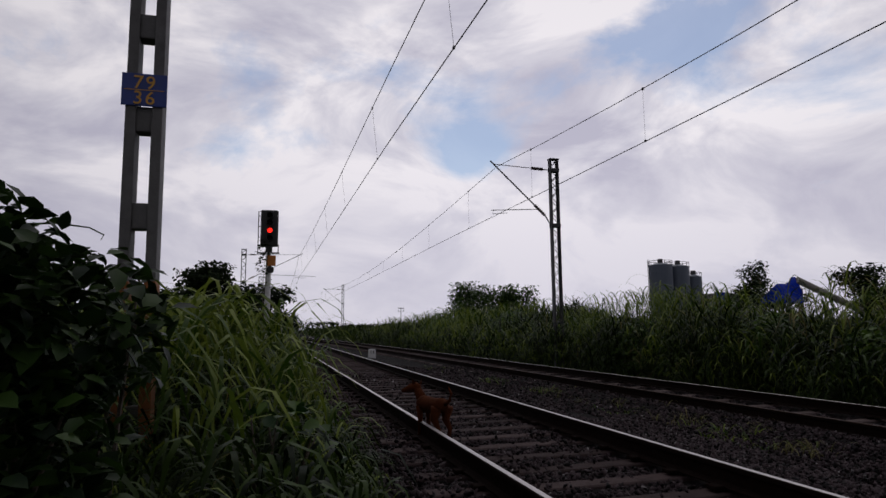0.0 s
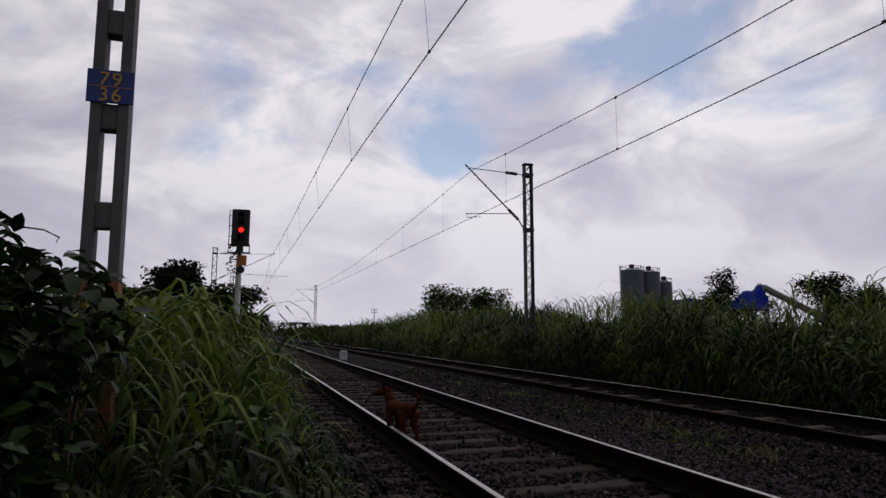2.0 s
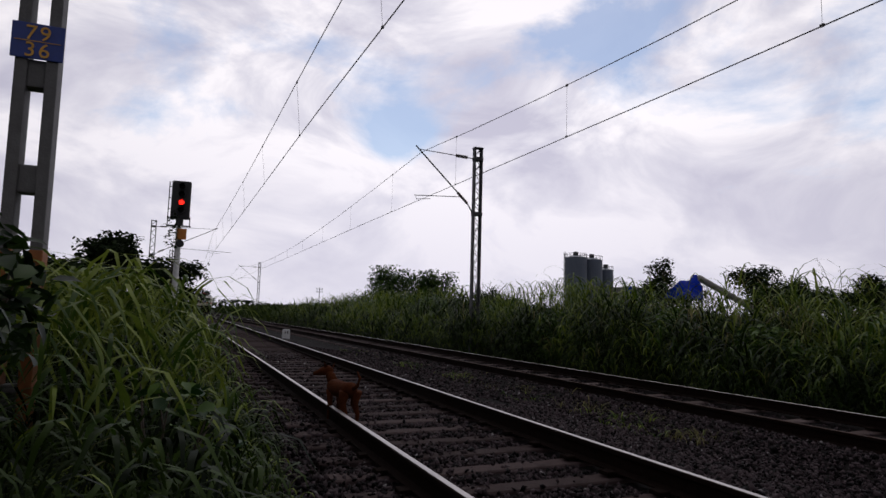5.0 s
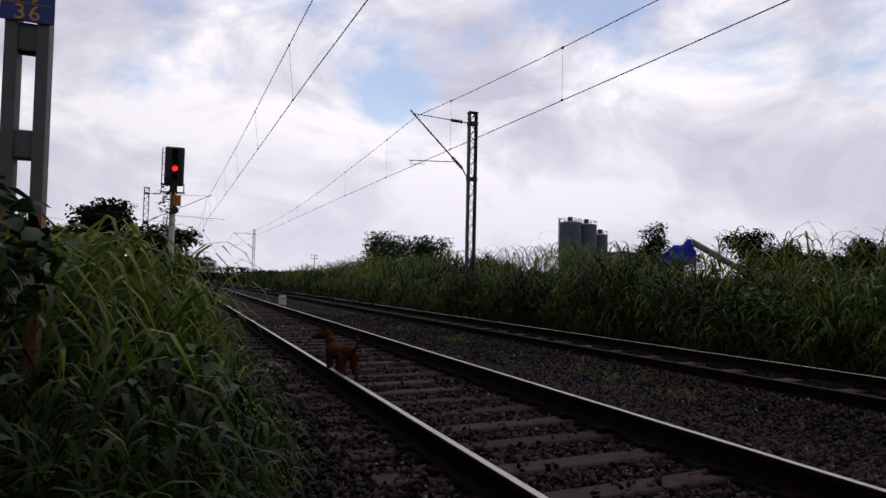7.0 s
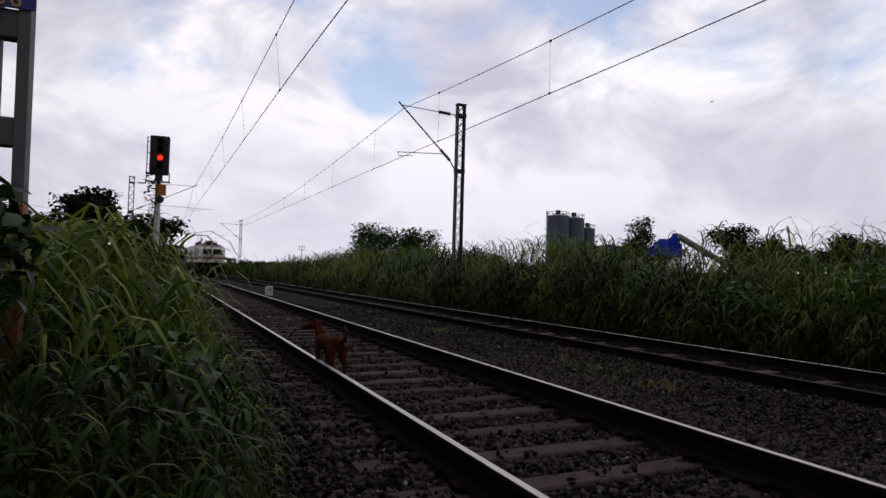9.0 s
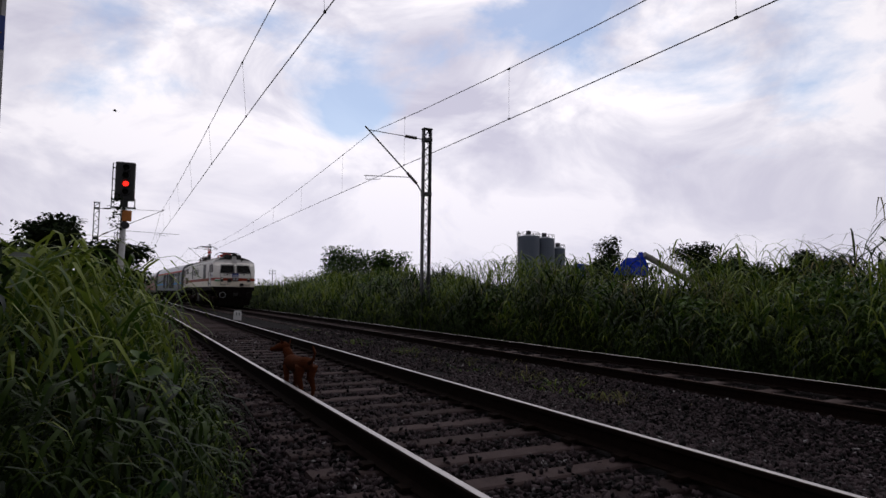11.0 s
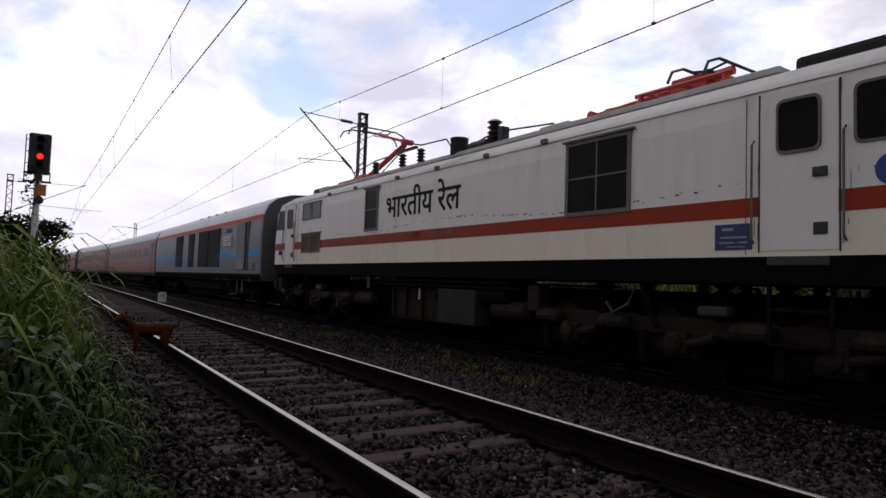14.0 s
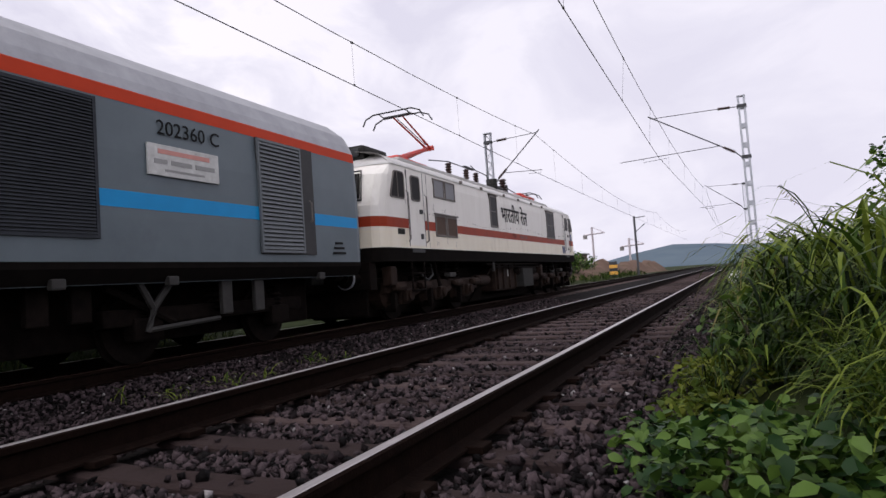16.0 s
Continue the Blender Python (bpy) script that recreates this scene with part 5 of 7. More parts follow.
    part("transformer", Shape().box(-1.25, 1.25, 9.0, 11.2, 0.35, 1.3, 0.12), "bogie_brown", t, "brown underframe transformer tank")
    part("air_tank", Shape().turned((-1.28, 8.2, 1.0), [(0.05, -1.3), (0.16, -1.2), (0.16, 1.0), (0.05, 1.1)], "y", 12), "under", t)
    for sd in (-1, 1):
        part("battery_box", Shape().box(*sorted((sd * 1.1, sd * 1.5)), 7.75, 8.95, 0.42, 1.08, 0.02), "under_grey", t, "grey equipment box under the frame")
        part("pipe_run", Shape().tube([(sd * 1.47, 6.9, 1.22), (sd * 1.47, 12.6, 1.22)], 0.03, 6).tube([(sd * 1.45, 6.6, 1.13), (sd * 1.45, 12.0, 1.13), (sd * 1.4, 12.4, 0.9)], 0.025, 6), "under", t)
        for ub in (9.2, 9.85, 10.5, 11.05):
            part("tank_rib", Shape().box(*sorted((sd * 1.24, sd * 1.32)), ub, ub + 0.06, 0.42, 1.22, 0.01), "bogie_brown", t)
        part("frame_bracket", Shape().box(*sorted((sd * 1.42, sd * 1.5)), 11.9, 12.04, 1.0, 1.32, 0.01), "strut_grey", t)
        part("reservoir", Shape().turned((sd * 1.22, 12.5, 0.75), [(0.05, -0.5), (0.17, -0.42), (0.17, 0.42), (0.05, 0.5)], "y", 14), "bogie_brown", t)
        part("reservoir", Shape().turned((sd * 1.22, 7.0, 0.75), [(0.05, -0.5), (0.17, -0.42), (0.17, 0.42), (0.05, 0.5)], "y", 14), "bogie_brown", t)
        part("white_tag", Shape().box(*sorted((sd * 1.27, sd * 1.275)), 9.95, 10.05, 0.82, 1.06), "post_white", t)
    return t


loco = locomotive()


# ---------------------------------------------------------------- coaches
def coach_outline():
    pts = [(-1.5, 1.02), (-1.6, 1.2), (-1.62, 1.8), (-1.62, 2.6), (-1.58, 3.36), (-1.52, 3.52), (-1.4, 3.74), (-1.1, 3.98), (-0.6, 4.13), (0, 4.18)]
    return pts + [(-x, z) for x, z in reversed(pts[:-1])]


def coach_band(zlo, zhi, u0, u1, mat, t, name, grow=0.004, label="", skip=()):
    """A stripe along both sides, with gaps for doors."""
    zs, xs = [1.02, 1.2, 1.8, 2.6, 3.36, 3.52, 3.7, 3.88], [1.5, 1.6, 1.62, 1.62, 1.58, 1.52, 1.38, 1.05]
    lv = [zlo] + [z for z in zs if zlo < z < zhi] + [zhi]
    cuts = [u0] + [v for g in skip for v in g] + [u1]
    n = len(lv)
    for sd in (-1, 1):
        for i in range(0, len(cuts), 2):
            vs = [(sd * (np.interp(z, zs, xs) + grow), u, z) for u in (cuts[i], cuts[i + 1]) for z in lv]
            part(name, Shape().add(vs, [(k, k + 1, n + k + 1, n + k) for k in range(n - 1)]), mat, t, label)


def louvre_panel(t, u0, u1, z0, z1, sd, mat, name="louvre", n=None, x=1.63, label=""):
    fr = Shape()
    a, b = sorted((sd * (x - 0.03), sd * (x + 0.012)))
    for ua, ub, za, zb in ((u0 - 0.04, u0, z0, z1), (u1, u1 + 0.04, z0, z1), (u0 - 0.04, u1 + 0.04, z0 - 0.04, z0), (u0 - 0.04, u1 + 0.04, z1, z1 + 0.04)):
        fr.box(a, b, ua, ub, za, zb)
    g = part(name, fr, mat, t, label)
    part("louvre_back", Shape().box(*sorted((sd * (x - 0.02), sd * (x - 0.006))), u0, u1, z0, z1), "black", g)
    n = n or int((z1 - z0) / 0.06)
    sl = Shape()
    for i in range(n):
        z = z0 + (z1 - z0) * (i + 0.5) / n
        h = (z1 - z0) / n
        sl.add([(sd * (x - 0.004), u0, z + h * 0.42), (sd * (x - 0.004), u1, z + h * 0.42), (sd * (x + 0.02), u1, z - h * 0.3), (sd * (x + 0.02), u0, z - h * 0.3)], [(0, 1, 2, 3)])
    part("slats", sl, mat, g)
    return g


def coach(name, label, length, power):
    t = thing(name, label, "railway coach", group="train coaches")
    prof = coach_outline()
    n = len(prof)
    us = [0.0, 0.12, length - 0.12, length]
    sc = [0.985, 1.0, 1.0, 0.985]
    vs = [(x * s, u, 2.5 + (z - 2.5) * s) for u, s in zip(us, sc) for x, z in prof]
    side, roof = [], []
    for i in range(3):
        for k in range(n - 1):
            (roof if 4 <= k <= n - 6 else side).append((i * n + k, (i + 1) * n + k, (i + 1) * n + k + 1, i * n + k + 1))
    ends = [tuple(range(n)), tuple(3 * n + k for k in range(n))[::-1]]
    body_mat = "coach_grey" if power else "coach_maroon"
    part("body", mesh_of("body", vs, side, body_mat), None, t)
    part("roof", mesh_of("roof", vs, roof, "coach_roof", False), None, t, "silvery curved roof")
    for e in ends:
        part("end_wall", mesh_of("end_wall", [vs[k] for k in e], [tuple(range(n))], "coach_dark"), None, t)
    coach_band(1.03, 1.28, 0.02, length - 0.02, "loco_skirt" if power else "coach_dark", t, "sole_bar", 0.006)
    if power:
        door = [(1.45, 2.85)]
        coach_band(3.2, 3.37, 0.05, length - 0.05, "coach_orange", t, "red_band", label="orange-red cantrail band")
        coach_band(1.92, 2.12, 0.1, 5.55, "coach_blue", t, "blue_band", label="bright blue waist band", skip=door)
        coach_band(1.92, 2.12, 12.5, length - 0.1, "coach_blue", t, "blue_band", label="bright blue waist band")
        for sd in (-1, 1):
            part("door_recess", Shape().box(*sorted((sd * 1.6, sd * 1.628)), 1.45, 2.85, 1.4, 3.2), "black", t)
            louvre_panel(t, 1.85, 2.82, 1.46, 3.14, sd, "louvre", "louvred_door", 26, 1.66, "ribbed grey louvred door")
            part("door_handle", Shape().tube([(sd * 1.66, 1.62, 1.95), (sd * 1.7, 1.62, 1.98), (sd * 1.7, 1.62, 2.28), (sd * 1.66, 1.62, 2.32)], 0.014, 5), "frame_grey", t)
            for a, b in ((5.55, 7.4), (7.6, 9.3), (10.4, 11.5), (13.0, 14.6)):
                louvre_panel(t, a, b, 1.58, 3.12, sd, "louvre_dark", "air_intake", 40, 1.63, "dark ribbed air intake")
            bd = part("route_board", Shape().box(*sorted((sd * 1.625, sd * 1.66)), 3.68, 4.85, 2.36, 2.76, 0.008), "post_white", t, "white destination board with red heading")
            rr = Shape()
            for (ua, ub, za, zb) in ((3.85, 4.7, 2.64, 2.7),):
                rr.box(*sorted((sd * 1.66, sd * 1.664)), ua, ub, za, zb)
            part("heading_bar", rr, "heading", bd)
            rr = Shape()
            for (ua, ub, za, zb) in ((3.76, 4.1, 2.51, 2.57), (4.16, 4.5, 2.51, 2.57), (4.56, 4.76, 2.51, 2.57), (3.95, 4.6, 2.42, 2.45)):
                rr.box(*sorted((sd * 1.66, sd * 1.664)), ua, ub, za, zb)
            part("text_bar", rr, "text_grey", bd)
            rot = Euler((radians(90), 0, radians(-90 if sd < 0 else 90))).to_matrix().to_4x4()
            part("lettering", lettering("202360 C", 0.27, "letter", Matrix.Translation((sd * 1.626, 4.68 if sd < 0 else 3.6, 2.9)) @ rot), None, t)
            sm = Shape()
            for i in range(3):
                sm.box(*sorted((sd * 1.62, sd * 1.626)), 0.55 + 0.04 * i, 0.95 - 0.04 * i, 1.42 + 0.09 * i, 1.46 + 0.09 * i)
            part("small_print", sm, "letter", t)
        for sd in (-1, 1):
            for u in (2.62, 3.3):
                part("bracket", Shape().box(*sorted((sd * 1.36, sd * 1.44)), u, u + 0.2, 0.55, 1.06, 0.02), "strut_grey", t, "grimy grey hanging bracket")
            part("strut", Shape().tube([(sd * 1.4, 4.35, 1.05), (sd * 1.38, 4.62, 0.72), (sd * 1.36, 4.7, 0.42)], 0.045, 6), "strut_grey", t)
            part("strut", Shape().tube([(sd * 1.4, 4.85, 1.05), (sd * 1.38, 4.64, 0.72)], 0.045, 6), "strut_grey", t)
            part("tie_rod", Shape().tube([(sd * 1.36, 3.5, 0.5), (sd * 1.36, 4.7, 0.44)], 0.035, 6), "strut_grey", t)
            for u in (1.2, 4.4, 5.9):
                part("jack_pad", Shape().box(*sorted((sd * 1.5, sd * 1.6)), u, u + 0.16, 0.98, 1.1, 0.02), "strut_grey", t)
        for u in (6.5, 8.0, 9.5, 11.0):
            part("roof_vent", Shape().box(-1.2, 1.2, u, u + 0.25, 3.72, 3.98, 0.03), "coach_dark", t)
    else:
        coach_band(2.28, 2.85, 2.2, length - 2.2, "glass", t, "window_band", 0.005, "dark continuous window band")
        coach_band(3.2, 3.37, 0.05, length - 0.05, "coach_grey", t, "cantrail_band", label="grey cantrail band")
        for sd in (-1, 1):
            for u in (0.7, length - 1.6):
                part("door", Shape().box(*sorted((sd * 1.6, sd * 1.63)), u, u + 0.9, 1.3, 3.15, 0.01), "coach_dark", t, "dark vestibule door")
            for i in range(9):
                u = 3.4 + i * (length - 7) / 8
                part("window_pillar", Shape().box(*sorted((sd * 1.615, sd * 1.632)), u + 0.6, u + 1.2, 2.26, 2.87), "coach_maroon", t)
    for c in (3.3, length - 3.3):
        for d in (-1.28, 1.28):
            wheelset(t, c + d, 0.457)
        for sd in (-1, 1):
            fr = Shape().box(*sorted((sd * 1.0, sd * 1.2)), c - 1.9, c + 1.9, 0.5, 0.72, 0.04)
            for d in (-1.28, 1.28):
                fr.box(*sorted((sd * 1.02, sd * 1.25)), c + d - 0.22, c + d + 0.22, 0.3, 0.6, 0.04)
                ribbed(fr, (sd * 1.13, c + d, 0.6), (sd * 1.13, c + d, 0.95), 0.12, 5)
            ribbed(fr, (sd * 1.15, c, 0.6), (sd * 1.15, c, 1.05), 0.2, 5)
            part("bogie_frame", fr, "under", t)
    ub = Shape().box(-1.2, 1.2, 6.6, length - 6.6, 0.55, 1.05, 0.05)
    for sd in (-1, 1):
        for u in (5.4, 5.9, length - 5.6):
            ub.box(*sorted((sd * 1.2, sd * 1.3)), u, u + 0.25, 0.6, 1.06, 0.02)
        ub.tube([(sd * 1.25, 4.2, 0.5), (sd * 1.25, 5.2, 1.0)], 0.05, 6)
    # near-black filler block in place of the shade under the coach
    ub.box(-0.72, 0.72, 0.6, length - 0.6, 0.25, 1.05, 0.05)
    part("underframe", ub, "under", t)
    part("buffer", Shape().turned((-0.98, 0, 1.05), [(0.1, 0.1), (0.1, -0.15), (0.2, -0.17), (0.2, -0.2)], "y", 14).turned((0.98, 0, 1.05), [(0.1, 0.1), (0.1, -0.15), (0.2, -0.17), (0.2, -0.2)], "y", 14), "under", t)
    part("gangway", Shape().box(-0.75, 0.75, -0.22, 0.0, 1.2, 3.5, 0.06).box(-0.75, 0.75, length, length + 0.22, 1.2, 3.5, 0.06), "rubber", t, "black rubber gangway bellows")
    return t


power_car = coach("power_car", "grey generator car with red and blue bands", 21.0, True)
coaches = [coach("coach", "dark red passenger coach with grey roof", 23.4, False)]
for i in range(7):
    coaches.append(copy_thing(coaches[0], pose(0, 0, 0)))
TRAIN = [(loco, 0.0, LOCO_LEN), (power_car, 19.85, 21.0)] + [(c, 41.4 + i * 24.0, 23.4) for i, c in enumerate(coaches)]


def nose_y(t):
    return 0.97 - 16.0 * (t - 14.0) + 0.35 * max(0.0, t - 15.3) ** 2


def train_pose(t, u, length):
    """Where a vehicle stands whose front is u metres behind the train's nose."""
    ya, yb = nose_y(t) + u, nose_y(t) + u + length
    xa, xb = float(x2(ya + 3)), float(x2(yb - 3))
    slope = (xb - xa) / (yb - ya - 6)
    return pose(xa - slope * 3, ya, RZ2, 0, 0, -math.degrees(math.atan(slope)))


# ---------------------------------------------------------------- plants
def blades(name, base, length, width, mat, seed, bend=(0.35, 1.0), levels=6, fold=0.0, az=None):
    """Arching grass blades: base is (n, 3); length and width are (n,)."""
    rng = np.random.default_rng(seed)
    n = len(base)
    a = rng.uniform(0, 2 * np.pi, n) if az is None else az
    tw = a + np.pi / 2 + rng.uniform(-0.5, 0.5, n)
    bd = rng.uniform(*bend, n)
    s = np.linspace(0, 1, levels)
    ang = np.minimum(bd[:, None] * 1.9 * s[None] ** 1.4 + rng.uniform(0.02, 0.3, n)[:, None], 2.6)
    step = length[:, None] / (levels - 1)
    h = np.cumsum(np.sin(ang) * step, 1) - np.sin(ang[:, :1]) * step
    v = np.cumsum(np.cos(ang) * step, 1) - np.cos(ang[:, :1]) * step
    cx = base[:, :1] + h * np.cos(a)[:, None]
    cy = base[:, 1:2] + h * np.sin(a)[:, None]
    cz = base[:, 2:3] + v
    prof = np.array([0.45, 0.8, 1.0, 0.9, 0.6, 0.06]) if levels == 6 else np.linspace(1, 0.08, levels)
    w = width[:, None] * prof[None] * 0.5
    dx, dy = np.cos(tw)[:, None] * w, np.sin(tw)[:, None] * w
    verts = np.stack([np.stack([cx - dx, cy - dy, cz], -1), np.stack([cx + dx, cy + dy, cz], -1)], 2).reshape(n, levels * 2, 3)
    q = np.array([(2 * i, 2 * i + 1, 2 * i + 3, 2 * i + 2) for i in range(levels - 1)])
    f = q[None] + (levels * 2) * np.arange(n)[:, None, None]
    return from_arrays(name, verts.reshape(-1, 3), f.reshape(-1, 4), mat)


def leaves(name, centre, size, mat, seed, droop=0.5, ratio=0.62):
    """Pointed oval leaves folded along the midrib."""
    rng = np.random.default_rng(seed)
    n = len(centre)
    a = rng.uniform(0, 2 * np.pi, n)
    pitch = rng.normal(-droop * 0.6, 0.45, n)
    roll = rng.normal(0, 0.45, n)
    fwd = np.stack([np.cos(a) * np.cos(pitch), np.sin(a) * np.cos(pitch), np.sin(pitch)], -1)
    sidev = np.stack([-np.sin(a), np.cos(a), np.zeros(n)], -1)
    upv = np.cross(fwd, sidev)
    side = sidev * np.cos(roll)[:, None] + upv * np.sin(roll)[:, None]
    up = np.cross(fwd, side)
    sz = size[:, None]
    w = sz * ratio * 0.5
    c = centre
    vs = np.stack([c, c + fwd * sz * 0.3 + side * w + up * sz * 0.07, c + fwd * sz * 0.72 + side * w * 0.72 + up * sz * 0.04, c + fwd * sz - up * sz * 0.1,
                   c + fwd * sz * 0.72 - side * w * 0.72 + up * sz * 0.04, c + fwd * sz * 0.3 - side * w + up * sz * 0.07, c + fwd * sz * 0.5], 1)
    tri = np.array([(0, 1, 6), (1, 2, 6), (2, 3, 6), (3, 4, 6), (4, 5, 6), (5, 0, 6)])
    f = tri[None] + 7 * np.arange(n)[:, None, None]
    return from_arrays(name, vs.reshape(-1, 3), f.reshape(-1, 3), mat, True)


def ground_z(x):
    return np.interp(x, [-40, -6, -2, -0.6, 0.3, 0.9, 2.5, 6, 9.5, 10.6, 12, 15, 40], [0, 0.05, 0.1, 0, -0.2, -0.4, -0.5, -0.55, -0.6, -0.62, -0.35, -0.1, 0.0])


def scatter(rng, n, xa, xb, ya, yb):
    x, y = rng.uniform(xa, xb, n), rng.uniform(ya, yb, n)
    return x, y


def lumps(x, y, seed, scale=0.6):
    """Slow variation between about 0.6 and 1.3."""
    r = np.random.default_rng(seed)
    v = np.zeros_like(x)
    for k in range(5):
        fx, fy, ph = r.normal(0, 1.2 / scale), r.normal(0, 1.2 / scale), r.uniform(0, 6.28)
        v += np.sin(fx * x + fy * y + ph)
    return np.clip(1.0 + v * 0.11, 0.6, 1.35)


def bank(name, label, mat, seed, n, xa, xb, ya, yb, length, width, bend, edge=None, clear=None, levels=6, rise=0.0, lump=1.0, high=0.8, lift=0.0):
    """Grass over a stretch of ground; rise lifts the blades along their stems."""
    rng = np.random.default_rng(seed)
    x, y = scatter(rng, n, xa, xb, ya, yb)
    # blades grow in tufts
    tuft = rng.integers(0, max(n // 9, 1), n)
    tx, ty = scatter(rng, max(n // 9, 1), xa, xb, ya, yb)
    mixed = rng.random(n) < 0.75
    x = np.where(mixed, tx[tuft] + rng.normal(0, 0.05, n), x)
    y = np.where(mixed, ty[tuft] + rng.normal(0, 0.05, n), y)
    out = np.arctan2(y - ty[tuft], x - tx[tuft]) + rng.normal(0, 0.6, n)
    az = np.where(mixed, out, rng.uniform(0, 6.283, n))
    ln = rng.uniform(*length, n) * lumps(x, y, seed) ** lump * (0.7 + 0.55 * rng.random(len(tx))[tuft])
    if edge:
        ln *= edge(x, y)
    keep = ln > 0.08
    if clear:
        keep &= ~clear(x, y)
    x, y, ln, az = x[keep], y[keep], ln[keep], az[keep]
    rel = ln / length[1]
    z = ground_z(x) + lift + rise * rng.random(len(x)) ** high * np.clip(rel * 1.5, 0, 1.15) * lumps(x, y, seed + 7, 2.2) ** lump
    wd = rng.uniform(*width, len(x)) * np.clip(rel * 1.4, 0.4, 1.1)
    me = blades(name, np.stack([x, y, z], -1), ln, wd, mat, seed + 1, bend, levels, az=az)
    return tagged(new(name, me), label, "grass", kind="stuff")


def near_camera(x, y):
    bush = (x < -0.62 - 0.12 * np.maximum(y - 2.6, 0)) & (y > 1.2) & (y < 3.9)
    return bush | ((np.abs(y + 0.3) < 1.75) & (x > -1.1)) | ((x - 0.3) ** 2 + (y + 0.3) ** 2 < 1.6 ** 2)


# left verge ahead: tall arching grass, low at the ballast edge
def verge_edge(x, y):
    return np.clip((0.86 + 0.025 * y + 0.1 * np.sin(y * 1.3) + 0.08 * np.sin(y * 3.1) - x) / 0.95, 0.0, 1.0) ** 0.7 * np.clip(0.35 + (y - 1.0) * 0.35, 0.4, 1.0) * np.where(x < -1.0, 0.86, 1.0)


def verge_front(x, y):
    return near_camera(x, y) | (y < 3.0) | ((x > 0.25) & (y < 3.8))


# shade-dark blades stand low, light-painted ones on top of them
bank("grass", "green undergrowth grass on the verge, coloured shade-dark", "grass", 11, 10500, -3.2, 1.0, 2.3, 9.0, (0.35, 0.7), (0.018, 0.036), (1.1, 2.0), verge_edge, near_camera, rise=0.56, lump=1.6)
bank("grass", "broad arching green grass on the verge, coloured as top-lit", "grass_lit", 16, 2500, -3.2, 1.0, 2.2, 9.0, (0.5, 0.9), (0.024, 0.042), (1.1, 1.75), verge_edge, verge_front, rise=0.62, lump=1.7, high=0.22)
bank("grass", "fine low grass at the foot of the verge", "grass_lit", 15, 2400, -0.6, 1.2, 2.4, 9.0, (0.28, 0.5), (0.006, 0.013), (1.0, 1.7), lambda x, y: verge_edge(x - 0.2, y), near_camera, rise=0.1, lump=1.6)
bank("grass", "fine dry-tipped grass mixed into the verge", "grass_dry", 12, 200, -3.0, 0.8, 2.4, 7.0, (0.25, 0.45), (0.005, 0.01), (1.0, 1.6), verge_edge, verge_front, rise=0.6)
bank("grass", "dense green grass farther along the verge", "grass", 13, 16000, -6.0, 1.25, 9.0, 34.0, (0.4, 0.75), (0.03, 0.05), (0.75, 1.4), lambda x, y: np.clip((1.15 - x) / 0.9, 0.0, 1.0), rise=0.55, lump=1.5)
bank("grass", "yellow-green grass tips coloured as lit farther along the verge", "grass_lit", 17, 5000, -6.0, 1.1, 9.0, 34.0, (0.45, 0.8), (0.025, 0.045), (0.8, 1.35), lambda x, y: np.clip((1.1 - x) / 0.9, 0.0, 1.0), rise=0.64, lump=1.5, high=0.3)
bank("grass", "far green grass along the line", "grass_far", 14, 9000, -12.0, 0.9, 34.0, 120.0, (0.6, 1.1), (0.08, 0.16), (0.6, 1.2), lambda x, y: np.clip((1.3 - x) / 0.9, 0.3, 1.0), levels=4, rise=0.5)


# the verge behind
def back_edge(x, y):
    return np.clip((0.85 + 0.12 * np.sin(y * 1.1 + 1) - x) / 0.85, 0.0, 1.0) ** 0.7 * np.clip(0.25 + (-y - 2.0) * 0.3, 0.2, 1.0)


def clear_back(x, y):
    creeping = (x > 0.05 - 0.12 * (y + 3.6)) & (y > -4.7)
    return near_camera(x, y) | creeping


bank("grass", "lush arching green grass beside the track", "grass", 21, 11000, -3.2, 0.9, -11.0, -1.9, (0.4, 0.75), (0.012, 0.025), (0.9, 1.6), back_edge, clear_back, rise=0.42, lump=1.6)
bank("grass", "broad arching green grass beside the track, coloured as top-lit", "grass_lit", 26, 3800, -3.2, 0.9, -11.0, -1.9, (0.5, 0.9), (0.018, 0.034), (1.0, 1.55), back_edge, clear_back, rise=0.5, lump=1.6, high=0.35)
bank("grass", "fine arching tuft beside the leafy plant", "grass_lit", 25, 1200, -0.75, 0.05, -4.4, -3.3, (0.3, 0.5), (0.008, 0.014), (0.9, 1.45), None, near_camera, rise=0.12)
bank("grass", "fine dry-tipped grass beside the track", "grass_dry", 24, 500, -3.0, 0.8, -9.0, -2.4, (0.4, 0.8), (0.004, 0.01), (0.8, 1.6), back_edge, clear_back, rise=0.7)
bank("grass", "dense grass along the verge behind", "grass", 22, 11000, -6.0, 1.1, -36.0, -11.0, (0.4, 0.75), (0.02, 0.045), (0.7, 1.5), lambda x, y: np.clip((1.0 - x) / 1.6, 0.1, 1.0), rise=0.45)
bank("grass", "far grass along the line", "grass_far", 23, 6000, -12.0, 1.0, -120.0, -36.0, (0.4, 0.7), (0.06, 0.12), (0.5, 1.1), lambda x, y: np.clip((1.0 - x) / 2.0, 0.1, 1.0), levels=4, rise=0.3)


# the wall of grass on the far side
def right_edge(x, y):
    return np.clip((x - x2(y) - 1.5) / 1.1, 0.0, 1.0) ** 0.6 * (1.0 + np.clip((x - 12) * 0.05, 0, 0.3))


